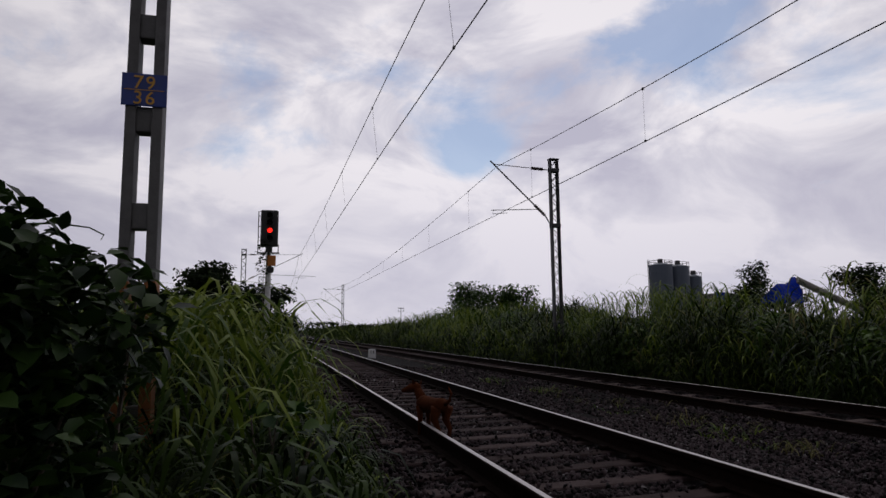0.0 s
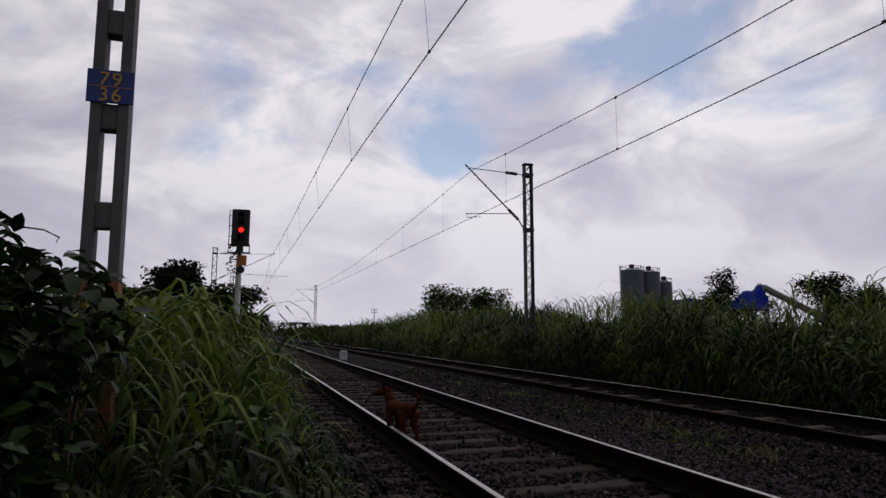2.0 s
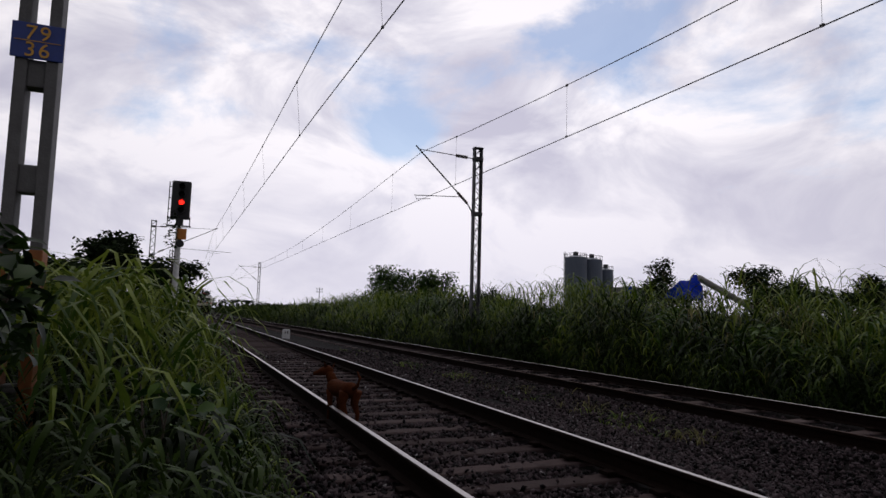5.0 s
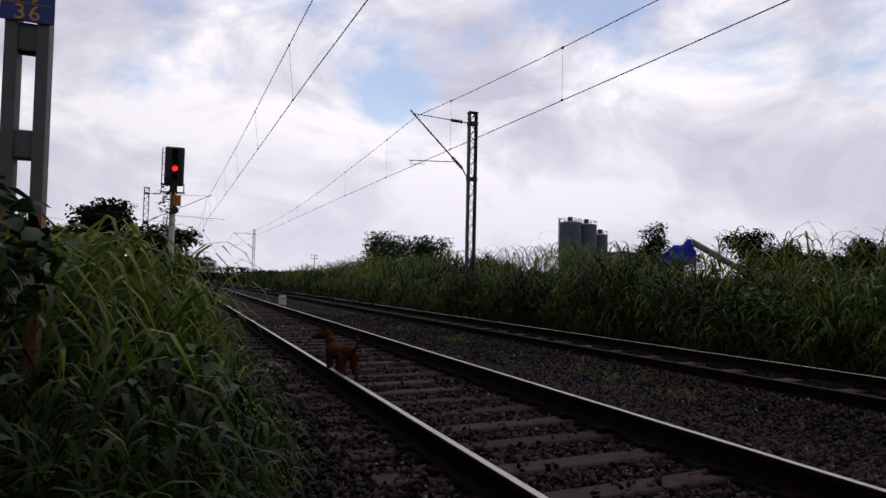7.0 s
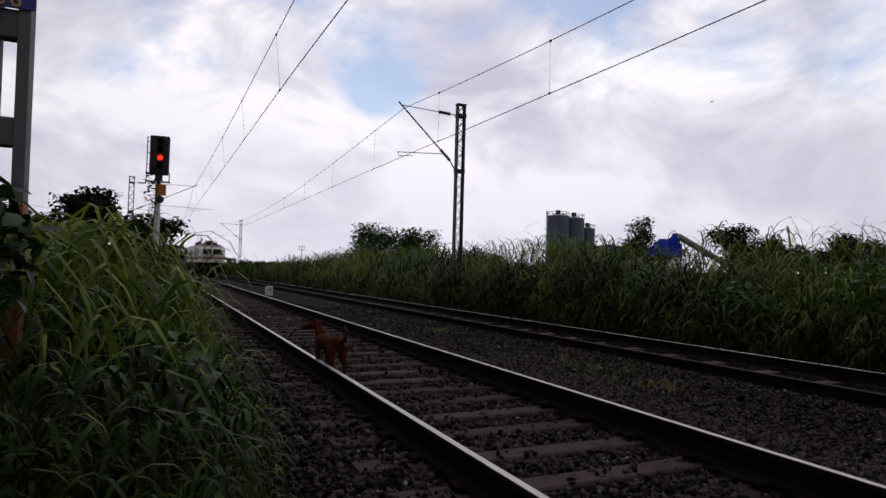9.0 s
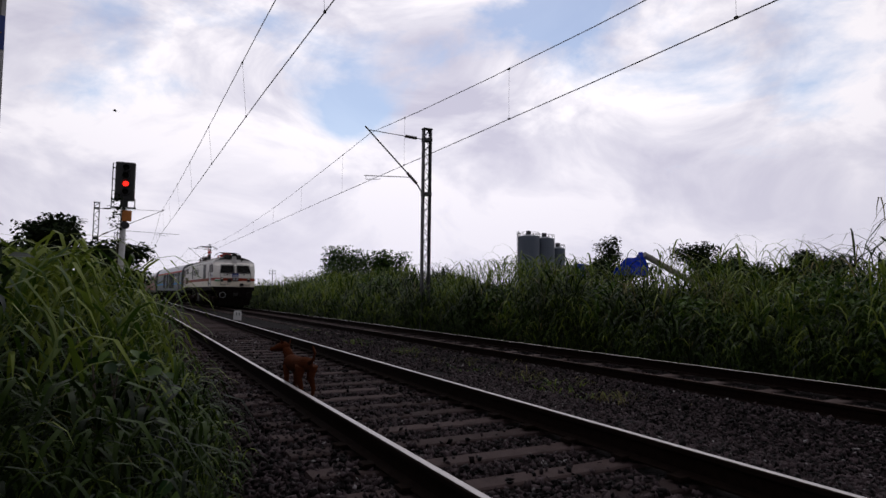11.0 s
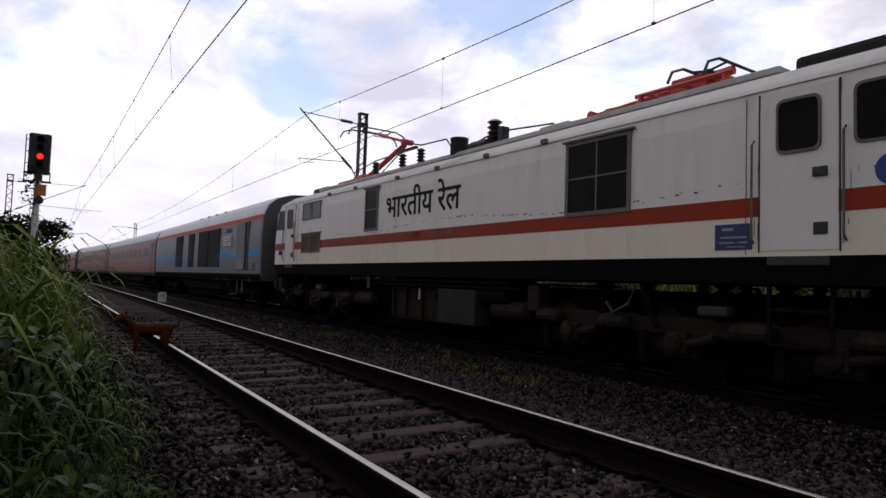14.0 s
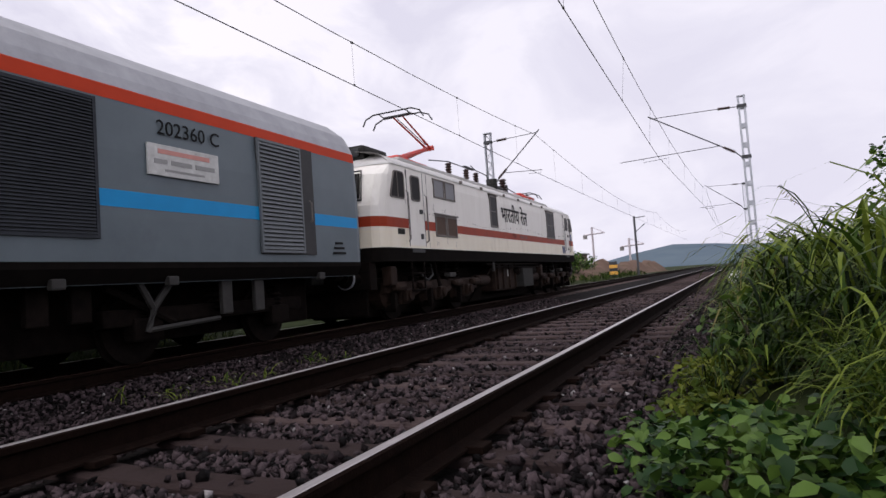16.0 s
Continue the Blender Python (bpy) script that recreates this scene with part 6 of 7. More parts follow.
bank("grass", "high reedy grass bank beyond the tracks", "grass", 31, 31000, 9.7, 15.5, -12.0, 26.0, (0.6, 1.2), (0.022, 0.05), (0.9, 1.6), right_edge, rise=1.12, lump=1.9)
bank("grass", "green arching blades in the grass bank, coloured as top-lit", "grass_lit", 37, 10500, 9.9, 15.0, -12.0, 26.0, (0.55, 1.1), (0.022, 0.045), (0.95, 1.6), right_edge, rise=1.3, lump=1.9, high=0.45)
bank("grass", "dry blades in the grass bank", "grass_dry", 32, 1500, 10.0, 14.5, -10.0, 26.0, (0.5, 1.0), (0.012, 0.028), (0.8, 1.8), right_edge, rise=1.4, lump=1.9)
bank("grass", "high reedy grass bank farther along", "grass", 33, 16000, 9.2, 18.0, 26.0, 70.0, (0.6, 1.2), (0.05, 0.1), (0.7, 1.4), right_edge, levels=4, rise=1.05, lump=1.9)
bank("grass", "green blades farther along the bank, coloured as top-lit", "grass_lit", 38, 10000, 9.4, 18.0, 26.0, 70.0, (0.6, 1.1), (0.045, 0.09), (0.8, 1.35), right_edge, levels=4, rise=1.2, lump=1.9, high=0.45)
bank("grass", "far grass bank along the line", "grass_far", 34, 11000, 9.2, 26.0, 70.0, 190.0, (0.8, 1.3), (0.12, 0.25), (0.5, 1.2), None, levels=4, rise=1.2)
bank("grass", "meadow grass behind the grass bank", "grass_far", 35, 11000, 15.0, 45.0, -10.0, 70.0, (0.7, 1.3), (0.1, 0.2), (0.5, 1.2), None, levels=4, rise=1.1)
bank("grass", "rough grass beyond the tracks behind", "grass_far", 36, 12000, 11.6, 30.0, -90.0, -12.0, (0.4, 0.8), (0.06, 0.13), (0.5, 1.2), None, levels=4, rise=0.3)
# weeds in the ballast between the tracks
bank("grass", "small weeds in the ballast between the tracks", "grass_lit", 41, 1500, 5.7, 6.6, -9.0, 24.0, (0.06, 0.26), (0.008, 0.02), (0.6, 1.6), lambda x, y: (np.sin(y * 1.9) + np.sin(y * 0.83 + 1) > 0.15) * 1.0, lift=0.09)
bank("grass", "fresh green weed tufts beside the second track", "grass_lit", 43, 500, 6.64, 7.75, -0.84, 1.14, (0.06, 0.22), (0.006, 0.013), (0.6, 1.6), lambda x, y: (np.sin(y * 5.0) > -0.3) * 1.0, lift=0.1)
bank("grass", "yellowing weed tufts between the tracks", "grass_dry", 42, 800, 5.9, 7.0, 5.5, 14.0, (0.12, 0.34), (0.008, 0.016), (0.8, 1.8), lambda x, y: (np.sin(y * 2.3 + 2 * x) + np.sin(5.1 * y) > 0.3) * 1.0, lift=0.12)


def stalk(x, y, h, lean, az, seed, label):
    """A tall grass stem with drooping seed head and leaves."""
    rng = random.Random(seed)
    t = thing("grass_stalk", label, "grass", pose(x, y, float(ground_z(x)), 0, 0, az), group="tall stalks")
    pts = [(lean * (f ** 2), 0, h * f - 0.12 * h * max(0, f - 0.75) ** 2 * 8) for f in (0, 0.2, 0.4, 0.6, 0.75, 0.88, 1.0)]
    part("stem", Shape().tube(pts, [0.008, 0.008, 0.007, 0.006, 0.005, 0.004, 0.002], 5), "grass", t)
    head = Shape()
    end = Vector(pts[-1])
    for i in range(9):
        p = Vector(pts[-2]).lerp(end, i / 8)
        q = p + Vector((0.015 + 0.015 * rng.random(), rng.uniform(-0.02, 0.02), -0.015 - 0.03 * rng.random())) * min(h, 2.0) * 0.6
        head.tube([p, q], [0.0015, 0.0035 if h > 2 else 0.0022], 4)
    part("seed_head", head, "grass_dry", t)
    n = 5
    base = np.array([Vector(pts[1 + i % 4]) for i in range(n)])
    for i in range(n):
        part("leaf_blade", blades("leaf_blade", base[i:i + 1], np.full(1, min(h * 0.4, 0.6)), np.full(1, 0.011 if h < 2 else 0.026), "grass", seed * 7 + i, (0.9, 1.8)), None, t)


rng_s = random.Random(3)
for i in range(16):
    stalk(rng_s.uniform(10.4, 11.6), rng_s.uniform(3.5, 24.0), rng_s.uniform(2.5, 3.1), rng_s.uniform(0.3, 0.7), rng_s.uniform(0, 360), 50 + i, "tall drooping reed stalk above the grass bank")
for i, (x, y, h) in enumerate([(10.6, 6.9, 3.0), (10.5, 7.4, 2.9), (10.8, 6.2, 2.8), (10.9, 8.3, 2.8)]):
    stalk(x, y, h, 0.5, 40 * i, 80 + i, "tall drooping reed stalk above the grass bank")
for i, (x, y, h) in enumerate([(-0.05, -4.6, 1.15), (-0.3, -4.2, 1.2), (0.2, -5.3, 1.1), (-0.6, -5.0, 1.2), (0.45, -6.0, 0.95)]):
    stalk(x, y, h, 0.3, 70 * i, 90 + i, "seeding grass stalk beside the track")


def shrub(name, label, blobs, n, size, mat, seed, stems=14):
    """A leafy bush: leaves gathered on the skins of several overlapping lobes."""
    rng = np.random.default_rng(seed)
    t = thing(name, label, "bush", pose(0, 0, 0))
    allc = []
    tot = sum(r ** 2 for *_, r, _ in blobs)
    for (x, y, z, r, sq) in blobs:
        k = int(n * r * r / tot)
        d = rng.normal(0, 1, (k, 3))
        d /= np.linalg.norm(d, axis=1)[:, None]
        rad = r * rng.uniform(0.62, 1.06, k)[:, None]
        c = d * rad
        c[:, 2] *= sq
        allc.append(c + np.array([x, y, z]))
    c = np.concatenate(allc)
    c = c[c[:, 2] > ground_z(c[:, 0]) + 0.02]
    part("foliage", leaves("foliage", c, rng.uniform(0.6, 1.25, len(c)) * size, mat, seed + 1), None, t, "glossy green leaves")
    st = Shape()
    r2 = random.Random(seed)
    for i in range(stems):
        x, y, z, r, sq = blobs[i % len(blobs)]
        gx, gy = x + r2.uniform(-0.3, 0.3) * r, y + r2.uniform(-0.3, 0.3) * r
        gz = float(ground_z(gx)) - 0.05
        tx, ty = x + r2.uniform(-0.75, 0.75) * r, y + r2.uniform(-0.75, 0.75) * r
        st.tube([(gx, gy, gz), ((gx + tx) / 2, (gy + ty) / 2, gz + (z - gz) * 0.7), (tx, ty, z + r * sq * r2.uniform(0.2, 0.8))], [0.014, 0.01, 0.004], 5)
    part("stems", st, "bark", t)
    return t


shrub("leafy_bush", "leafy creeper-covered bush on the verge, coloured shade-dark", [(-1.12, 2.75, 1.12, 0.46, 1.0), (-0.86, 2.9, 1.06, 0.38, 1.0), (-0.74, 3.25, 1.08, 0.33, 1.0), (-0.9, 2.7, 0.66, 0.42, 1.0), (-0.92, 2.5, 0.22, 0.42, 1.0), (-1.2, 2.5, 0.5, 0.5, 1.0), (-1.45, 3.1, 1.25, 0.58, 0.95), (-1.12, 2.9, 1.28, 0.34, 1.0), (-1.85, 4.0, 0.85, 0.6, 0.9), (-1.3, 3.9, 0.8, 0.48, 0.9)], 8200, 0.098, "leaf_shaded", 61)
shrub("leafy_plant", "broad-leaved plant sprawling at the ballast edge", [(0.8, -3.75, -0.26, 0.3, 0.6), (0.55, -3.4, -0.2, 0.36, 0.6), (0.25, -3.1, -0.16, 0.38, 0.6), (0.9, -4.15, -0.3, 0.26, 0.6), (-0.05, -2.95, -0.08, 0.36, 0.7), (0.5, -4.0, -0.22, 0.3, 0.6), (0.2, -3.7, -0.15, 0.3, 0.6)], 2900, 0.074, "leaf", 62, 8)
shrub("creeper", "low yellow-green creeper on the ballast shoulder", [(0.95, -5.0, -0.33, 0.34, 0.3), (0.9, -5.7, -0.33, 0.38, 0.32), (0.7, -4.8, -0.3, 0.36, 0.35), (0.85, -6.6, -0.33, 0.4, 0.35), (0.55, -5.4, -0.2, 0.4, 0.5)], 2100, 0.075, "creeper", 63, 5)
shrub("leafy_plant", "dark broad leaves hanging in the grass", [(0.35, -5.4, 0.1, 0.3, 1.0), (0.1, -5.2, 0.05, 0.35, 1.0), (0.5, -6.2, 0.05, 0.3, 1.0)], 420, 0.12, "leaf", 67, 5)
shrub("leafy_plant", "small leafy weeds at the grass edge", [(0.55, 2.5, -0.3, 0.26, 0.6), (0.7, 3.4, -0.32, 0.24, 0.6), (0.3, 2.1, -0.2, 0.3, 0.7)], 420, 0.07, "leaf", 64)
shrub("leafy_plant", "leafy weeds scrambling through the grass", [(0.05, 4.2, 0.3, 0.4, 1.0), (0.2, 2.9, -0.1, 0.3, 0.9)], 180, 0.1, "leaf", 66)
# added leaves in the shade-dark colour, to deepen the bush's foot
shrub("leafy_bush", "low leafy growth at the foot of the bush, coloured shade-dark", [(-0.62, 2.35, 0.2, 0.34, 1.0), (-0.4, 2.3, -0.02, 0.32, 0.9), (-0.2, 2.45, -0.08, 0.28, 0.9), (-0.7, 2.0, 0.05, 0.36, 0.9)], 1500, 0.085, "leaf_shaded", 68, 6)
for k, (bx, by, bz, br) in enumerate([(12.2, 31.0, 1.5, 1.3), (13.6, 38.0, 1.7, 1.5), (12.4, 46.0, 1.5, 1.5), (14.6, 54.0, 1.8, 1.8), (11.6, 12.5, 1.1, 0.9), (12.1, 7.0, 1.2, 0.95), (11.2, 17.5, 1.0, 0.9), (12.6, 3.5, 1.25, 1.0), (11.8, 23.5, 1.1, 1.0), (12.4, 15.5, 1.35, 0.9), (11.3, 9.6, 0.9, 0.7), (11.2, 5.2, 0.8, 0.7)]):
    shrub("leafy_bush", "leafy green bush in the grass bank", [(bx, by, bz - 0.6, br, 1.0), (bx + 0.6, by + 0.7, bz - 0.45, br * 0.8, 1.0), (bx + 0.2, by - 0.8, bz - 0.7, br * 0.8, 0.9)], 2000, 0.14, "leaf", 160 + k)
shrub("creeper", "leafy creeper climbing the signal post", [(-0.22, 18.05, 3.3, 0.2, 1.6), (-0.25, 18.05, 2.9, 0.2, 1.6), (-0.2, 18.1, 2.2, 0.18, 2.2)], 170, 0.1, "leaf_dark", 65, 3)


vine = thing("vine_tendril", "thin curling vine shoot above the bush", "vine", pose(0, 0, 0))
part("shoot", Shape().tube([(-1.0, 2.75, 1.2), (-0.98, 2.8, 1.38), (-0.9, 2.85, 1.45), (-0.8, 2.9, 1.465), (-0.7, 2.95, 1.46), (-0.66, 3.0, 1.44), (-0.67, 3.0, 1.42)], [0.006, 0.005, 0.004, 0.004, 0.003, 0.003, 0.002], 5), "grass", vine)


def tree(name, label, x, y, h, crown, n, size, mat, seed, trunk_r=0.12, flat=1.0, base=0.35):
    """Tapered trunk, forking limbs and a broken crown of many small leaf clumps."""
    rng = random.Random(seed)
    nr = np.random.default_rng(seed)
    t = thing(name, label, "tree", pose(x, y, 0))
    tk = Shape().tube([(0, 0, -0.2), (0.05 * h, 0.02, h * base * 0.6), (0.02, 0.04 * h, h * base)], [trunk_r, trunk_r * 0.8, trunk_r * 0.6], 8)
    tips = []
    for i in range(9):
        a = rng.uniform(0, 6.283)
        rr = crown * rng.uniform(0.35, 0.85)
        dome = 1.0 - (0.45 * (rr / crown) ** 2 if flat > 0.6 else 0.0)
        tip = Vector((math.cos(a) * rr, math.sin(a) * rr, h * dome * rng.uniform(base + 0.2, 0.95)))
        mid = Vector((0.02, 0.04 * h, h * base)).lerp(tip, 0.5) + Vector((0, 0, 0.06 * h))
        tk.tube([(0.02, 0.04 * h, h * base - 0.05), mid, tip], [trunk_r * 0.5, trunk_r * 0.3, trunk_r * 0.1], 5)
        tips += [tip, mid.lerp(tip, 0.6)]
        for j in range(2):
            t2 = tip + Vector((rng.uniform(-1, 1), rng.uniform(-1, 1), rng.uniform(-0.2, 0.5))) * crown * 0.35
            tk.tube([mid.lerp(tip, 0.6), t2], [trunk_r * 0.18, trunk_r * 0.06], 4)
            tips.append(t2)
    part("trunk", tk, "bark", t, "brown trunk with spreading limbs")
    cl = np.array([tuple(p) for p in tips])
    pick = nr.integers(0, len(cl), n)
    c = cl[pick] + np.clip(nr.normal(0, 1, (n, 3)), -1.7, 1.7) * np.array([0.16, 0.16, 0.11 * flat]) * crown
    part("crown", leaves("crown", c, nr.uniform(0.6, 1.3, n) * size, mat, seed + 1, 0.4), None, t, "uneven leafy crown")
    return t


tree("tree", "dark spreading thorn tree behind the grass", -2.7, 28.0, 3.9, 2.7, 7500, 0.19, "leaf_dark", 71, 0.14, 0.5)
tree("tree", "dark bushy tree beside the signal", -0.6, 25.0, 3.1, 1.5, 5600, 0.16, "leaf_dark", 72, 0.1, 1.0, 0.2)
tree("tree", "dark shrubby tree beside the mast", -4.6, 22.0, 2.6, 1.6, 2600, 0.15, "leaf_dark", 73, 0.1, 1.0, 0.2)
tree("tree", "small tree leaning over the verge", -3.3, -14.0, 3.3, 1.5, 2600, 0.13, "leaf", 74, 0.1, 1.0, 0.4)
for i, (x, y, h, c, n, s) in enumerate([(19.0, 60, 5.9, 3.2, 9500, 0.25), (22.8, 60, 5.3, 2.9, 8500, 0.25), (25.4, 62, 4.2, 2.2, 4200, 0.22), (29.5, 60, 3.6, 2.8, 4200, 0.22), (32.5, 61, 3.3, 2.2, 3000, 0.22)]):
    tree("tree", "rounded green bush-like tree beyond the grass", x, y, h, c, n, s, "leaf" if i < 3 else "leaf_dark", 110 + i, 0.15, 1.7, 0.02)
for i, (x, y, h, c) in enumerate([(52.5, 56, 6.8, 3.0), (55.0, 45, 6.0, 3.4), (58.5, 46, 5.2, 2.6), (66, 48, 5.6, 3.2), (63, 41, 5.0, 2.6), (72, 44, 5.6, 3.0), (45, 110, 5, 3), (-14, 70, 5.0, 3.2), (-9, 95, 4.5, 3), (6, 190, 5, 3.5), (-2, 150, 4.2, 3)]):
    tree("tree", "dark leafy tree in the distance", x, y, h * 1.2, c * 1.1, 5000, 0.34, "leaf_dark", 120 + i, 0.2, 1.1, 0.25)
for i, (x, y, h, c) in enumerate([(11.8, -46, 2.9, 1.5), (13.5, -50, 2.4, 1.4), (15.0, -62, 2.6, 1.6)]):
    tree("tree", "small green bush beyond the tracks", x, y, h, c, 1300, 0.2, "leaf", 140 + i, 0.1, 1.2, 0.15)


def far_hedge(name, x0, x1, y, h, n, seed, label):
    rng = np.random.default_rng(seed)
    x = rng.uniform(x0, x1, n)
    top = h * lumps(x * 0.1, x * 0.07, seed)
    z = rng.uniform(0, 1, n) ** 0.6 * top
    c = np.stack([x, y + rng.uniform(-4, 4, n), z], -1)
    return tagged(new(name, leaves(name, c, rng.uniform(0.6, 1.4, n) * 1.1, "leaf_dark", seed)), label, "woods", kind="stuff")


far_hedge("far_hedge", -140, 60, 235, 3.0, 5000, 150, "dark line of far trees on the horizon")
far_hedge("far_hedge", 60, 330, 190, 3.4, 5000, 151, "dark line of far trees on the horizon")
far_hedge("far_hedge", 60, 200, -60, 3.0, 3000, 152, "dark line of far trees behind the fields")


# ---------------------------------------------------------------- distance
def silo(x, y, r, h, label, rail=True):
    t = thing("silo", label, "silo", pose(x, y, 0), group="silos")
    prof = []
    k = 9
    for i in range(k):
        z0, z1 = h * i / k, h * (i + 1) / k
        prof += [(r, z0), (r, z1 - 0.12), (r + 0.08, z1 - 0.1), (r + 0.08, z1)]
    prof += [(r * 0.5, h + 0.5), (0.3, h + 0.7)]
    part("shell", Shape().turned((0, 0, 0), prof, n=28), "silo", t)
    s = Shape()
    for i in range(14):
        a = 2 * math.pi * i / 14
        s.tube([(r * math.cos(a), r * math.sin(a), h), (r * math.cos(a), r * math.sin(a), h + 1.1)], 0.06, 4)
    s.tube([(r * math.cos(a), r * math.sin(a), h + 1.1) for a in np.linspace(0, 2 * math.pi, 20)], 0.06, 4)
    part("railing", s, "steel", t)
    part("filter_unit", Shape().box(-0.5, 0.5, -0.5, 0.5, h + 0.4, h + 1.7, 0.1), "steel", t)
    ld = Shape().tube([(-r - 0.5, -0.3, 0), (-r - 0.5, -0.3, h + 1.5)], 0.07, 4).tube([(-r - 0.5, 0.4, 0), (-r - 0.5, 0.4, h + 1.5)], 0.07, 4)
    for i in range(int(h)):
        ld.tube([(-r - 0.5, -0.3, i + 0.5), (-r - 0.5, 0.4, i + 0.5)], 0.05, 4)
    part("ladder", ld, "steel", t)


silo(98.0, 140, 3.0, 17.0, "tall blue-grey steel storage silo")
silo(104.0, 141, 2.9, 16.8, "tall blue-grey steel storage silo")
silo(109.5, 142, 2.1, 14.3, "shorter dark steel storage silo")


def tarp_stack():
    t = thing("tarpaulin_cover", "bright blue tarpaulin draped over a hopper", "tarpaulin", pose(45.6, 47, 3.15, 0, 0, 15))
    nx, nz = 10, 7
    vs, fs = [], []
    for side in (0, 1):
        for j in range(nz):
            for i in range(nx):
                u, v = i / (nx - 1), j / (nz - 1)
                x = -1.9 + 3.4 * u + v * 0.5
                z = 2.35 * v * (0.55 + 0.45 * u + 0.08 * math.sin(u * 7))
                y = (-1.1 if side == 0 else 1.1) * (1 - v * 0.8) + 0.12 * math.sin(u * 9 + v * 4)
                vs.append((x, y, z))
    for side in (0, 1):
        o = side * nx * nz
        for j in range(nz - 1):
            for i in range(nx - 1):
                fs.append((o + j * nx + i, o + j * nx + i + 1, o + (j + 1) * nx + i + 1, o + (j + 1) * nx + i))
    o = nx * nz
    for i in range(nx - 1):
        fs.append(((nz - 1) * nx + i, (nz - 1) * nx + i + 1, o + (nz - 1) * nx + i + 1, o + (nz - 1) * nx + i))
    for j in range(nz - 1):
        for i in (0, nx - 1):
            fs.append((j * nx + i, (j + 1) * nx + i, o + (j + 1) * nx + i, o + j * nx + i))
    part("sheet", mesh_of("sheet", vs, fs, "tarp", True), None, t)
    leg = Shape()
    for x in (-1.5, 1.2):
        for y in (-0.8, 0.8):
            leg.tube([(x, y, 0.3), (x, y, -3.0)], 0.1, 6)
    part("frame", leg, "steel", t)
    c = thing("conveyor_pipe", "pale slanting conveyor tube on a steel frame", "conveyor", pose(47.2, 47, 0))
    part("tube", Shape().tube([(0.2, 0, 5.3), (5.6, -0.6, 2.9), (11.5, -1.3, 0.2)], 0.32, 10), "pipe", c)
    part("support", Shape().tube([(3.0, -0.3, 0), (3.0, -0.3, 3.0)], 0.1, 6).tube([(0.6, 0, 0), (0.6, 0, 4.5)], 0.12, 6), "steel", c)
    c = thing("conveyor_pipe", "second grey chute sloping into the weeds", "conveyor", pose(43.0, 50, 0))
    part("tube", Shape().tube([(-6.5, 0, 4.2), (-2.5, -0.2, 2.2), (1.0, -0.4, 0.0)], 0.3, 8), "rubble", c)
    b = new("storage_hut", Shape().box(-2.4, 2.4, -2, 2, -0.2, 6.0, 0.1).mesh("storage_hut", "rubble"))
    b.location = (66.5, 80, 0)
    tagged(b, "dark grey hut with a blue sheet at its side", "hut")
    part("sheet", Shape().box(-2.7, -1.2, -2.25, -2.02, 4.2, 6.1, 0.04), "tarp", b, "blue plastic sheet")
    r = new("rubble_heap", Shape().turned((0, 0, -0.2), [(4.5, 0), (3.6, 1.2), (2.0, 2.4), (0.6, 2.9)], n=13).mesh("rubble_heap", "rubble"))
    r.location = (46.5, 52, 0)
    tagged(r, "grey heap of building rubble", "rubble")


tarp_stack()


def telegraph_pole(x, y, h, label):
    t = thing("telegraph_pole", label, "pole", pose(x, y, 0))
    part("post", Shape().tube([(0, 0, -0.2), (0, 0, h)], [0.16, 0.1], 7), "steel", t)
    s = Shape()
    for z in (h - 0.6, h - 1.5):
        s.box(-1.0, 1.0, -0.06, 0.06, z, z + 0.14)
        for xx in (-0.9, 0, 0.9):
            s.turned((xx, 0, z + 0.14), [(0.09, 0), (0.12, 0.15), (0.06, 0.35)], n=6)
    part("crossarm", s, "steel", t)


telegraph_pole(41.3, 200, 8.3, "distant telegraph pole with crossarms")


def plain_post(x, y, h, label):
    t = thing("line_post", label, "pole", pose(x, y, 0))
    part("post", Shape().box(-0.12, 0.12, -0.12, 0.12, -0.3, h, 0.02), "steel", t)
    part("bracket", Shape().tube([(0, 0, h - 0.2), (-1.3, 0, h - 0.1)], 0.05, 5).tube([(0, 0, h - 2.0), (-1.2, 0, h - 1.0)], 0.05, 5), "steel", t)


plain_post(9.76 + 1.8, -80, 7.0, "slim dark mast with short brackets")

tl = thing("marker_post", "black and yellow striped marker post", "marker", pose(12.77, -70, 0))
for i in range(5):
    part("band", Shape().box(-0.42, 0.42, -0.12, 0.12, i * 0.36 - 0.3, i * 0.36 + 0.06, 0.02), "sign_yellow" if i % 2 else "black", tl)


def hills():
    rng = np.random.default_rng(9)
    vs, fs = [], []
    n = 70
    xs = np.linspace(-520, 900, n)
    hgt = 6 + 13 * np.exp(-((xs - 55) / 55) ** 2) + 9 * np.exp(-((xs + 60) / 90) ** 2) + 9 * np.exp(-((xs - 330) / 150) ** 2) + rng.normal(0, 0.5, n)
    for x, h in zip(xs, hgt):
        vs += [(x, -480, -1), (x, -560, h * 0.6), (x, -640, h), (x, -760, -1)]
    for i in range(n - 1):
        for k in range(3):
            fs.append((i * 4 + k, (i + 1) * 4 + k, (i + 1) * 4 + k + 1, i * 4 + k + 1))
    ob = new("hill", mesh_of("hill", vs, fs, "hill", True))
    tagged(ob, "low wooded hills on the horizon in painted blue-grey haze", "hill", kind="structure")


hills()


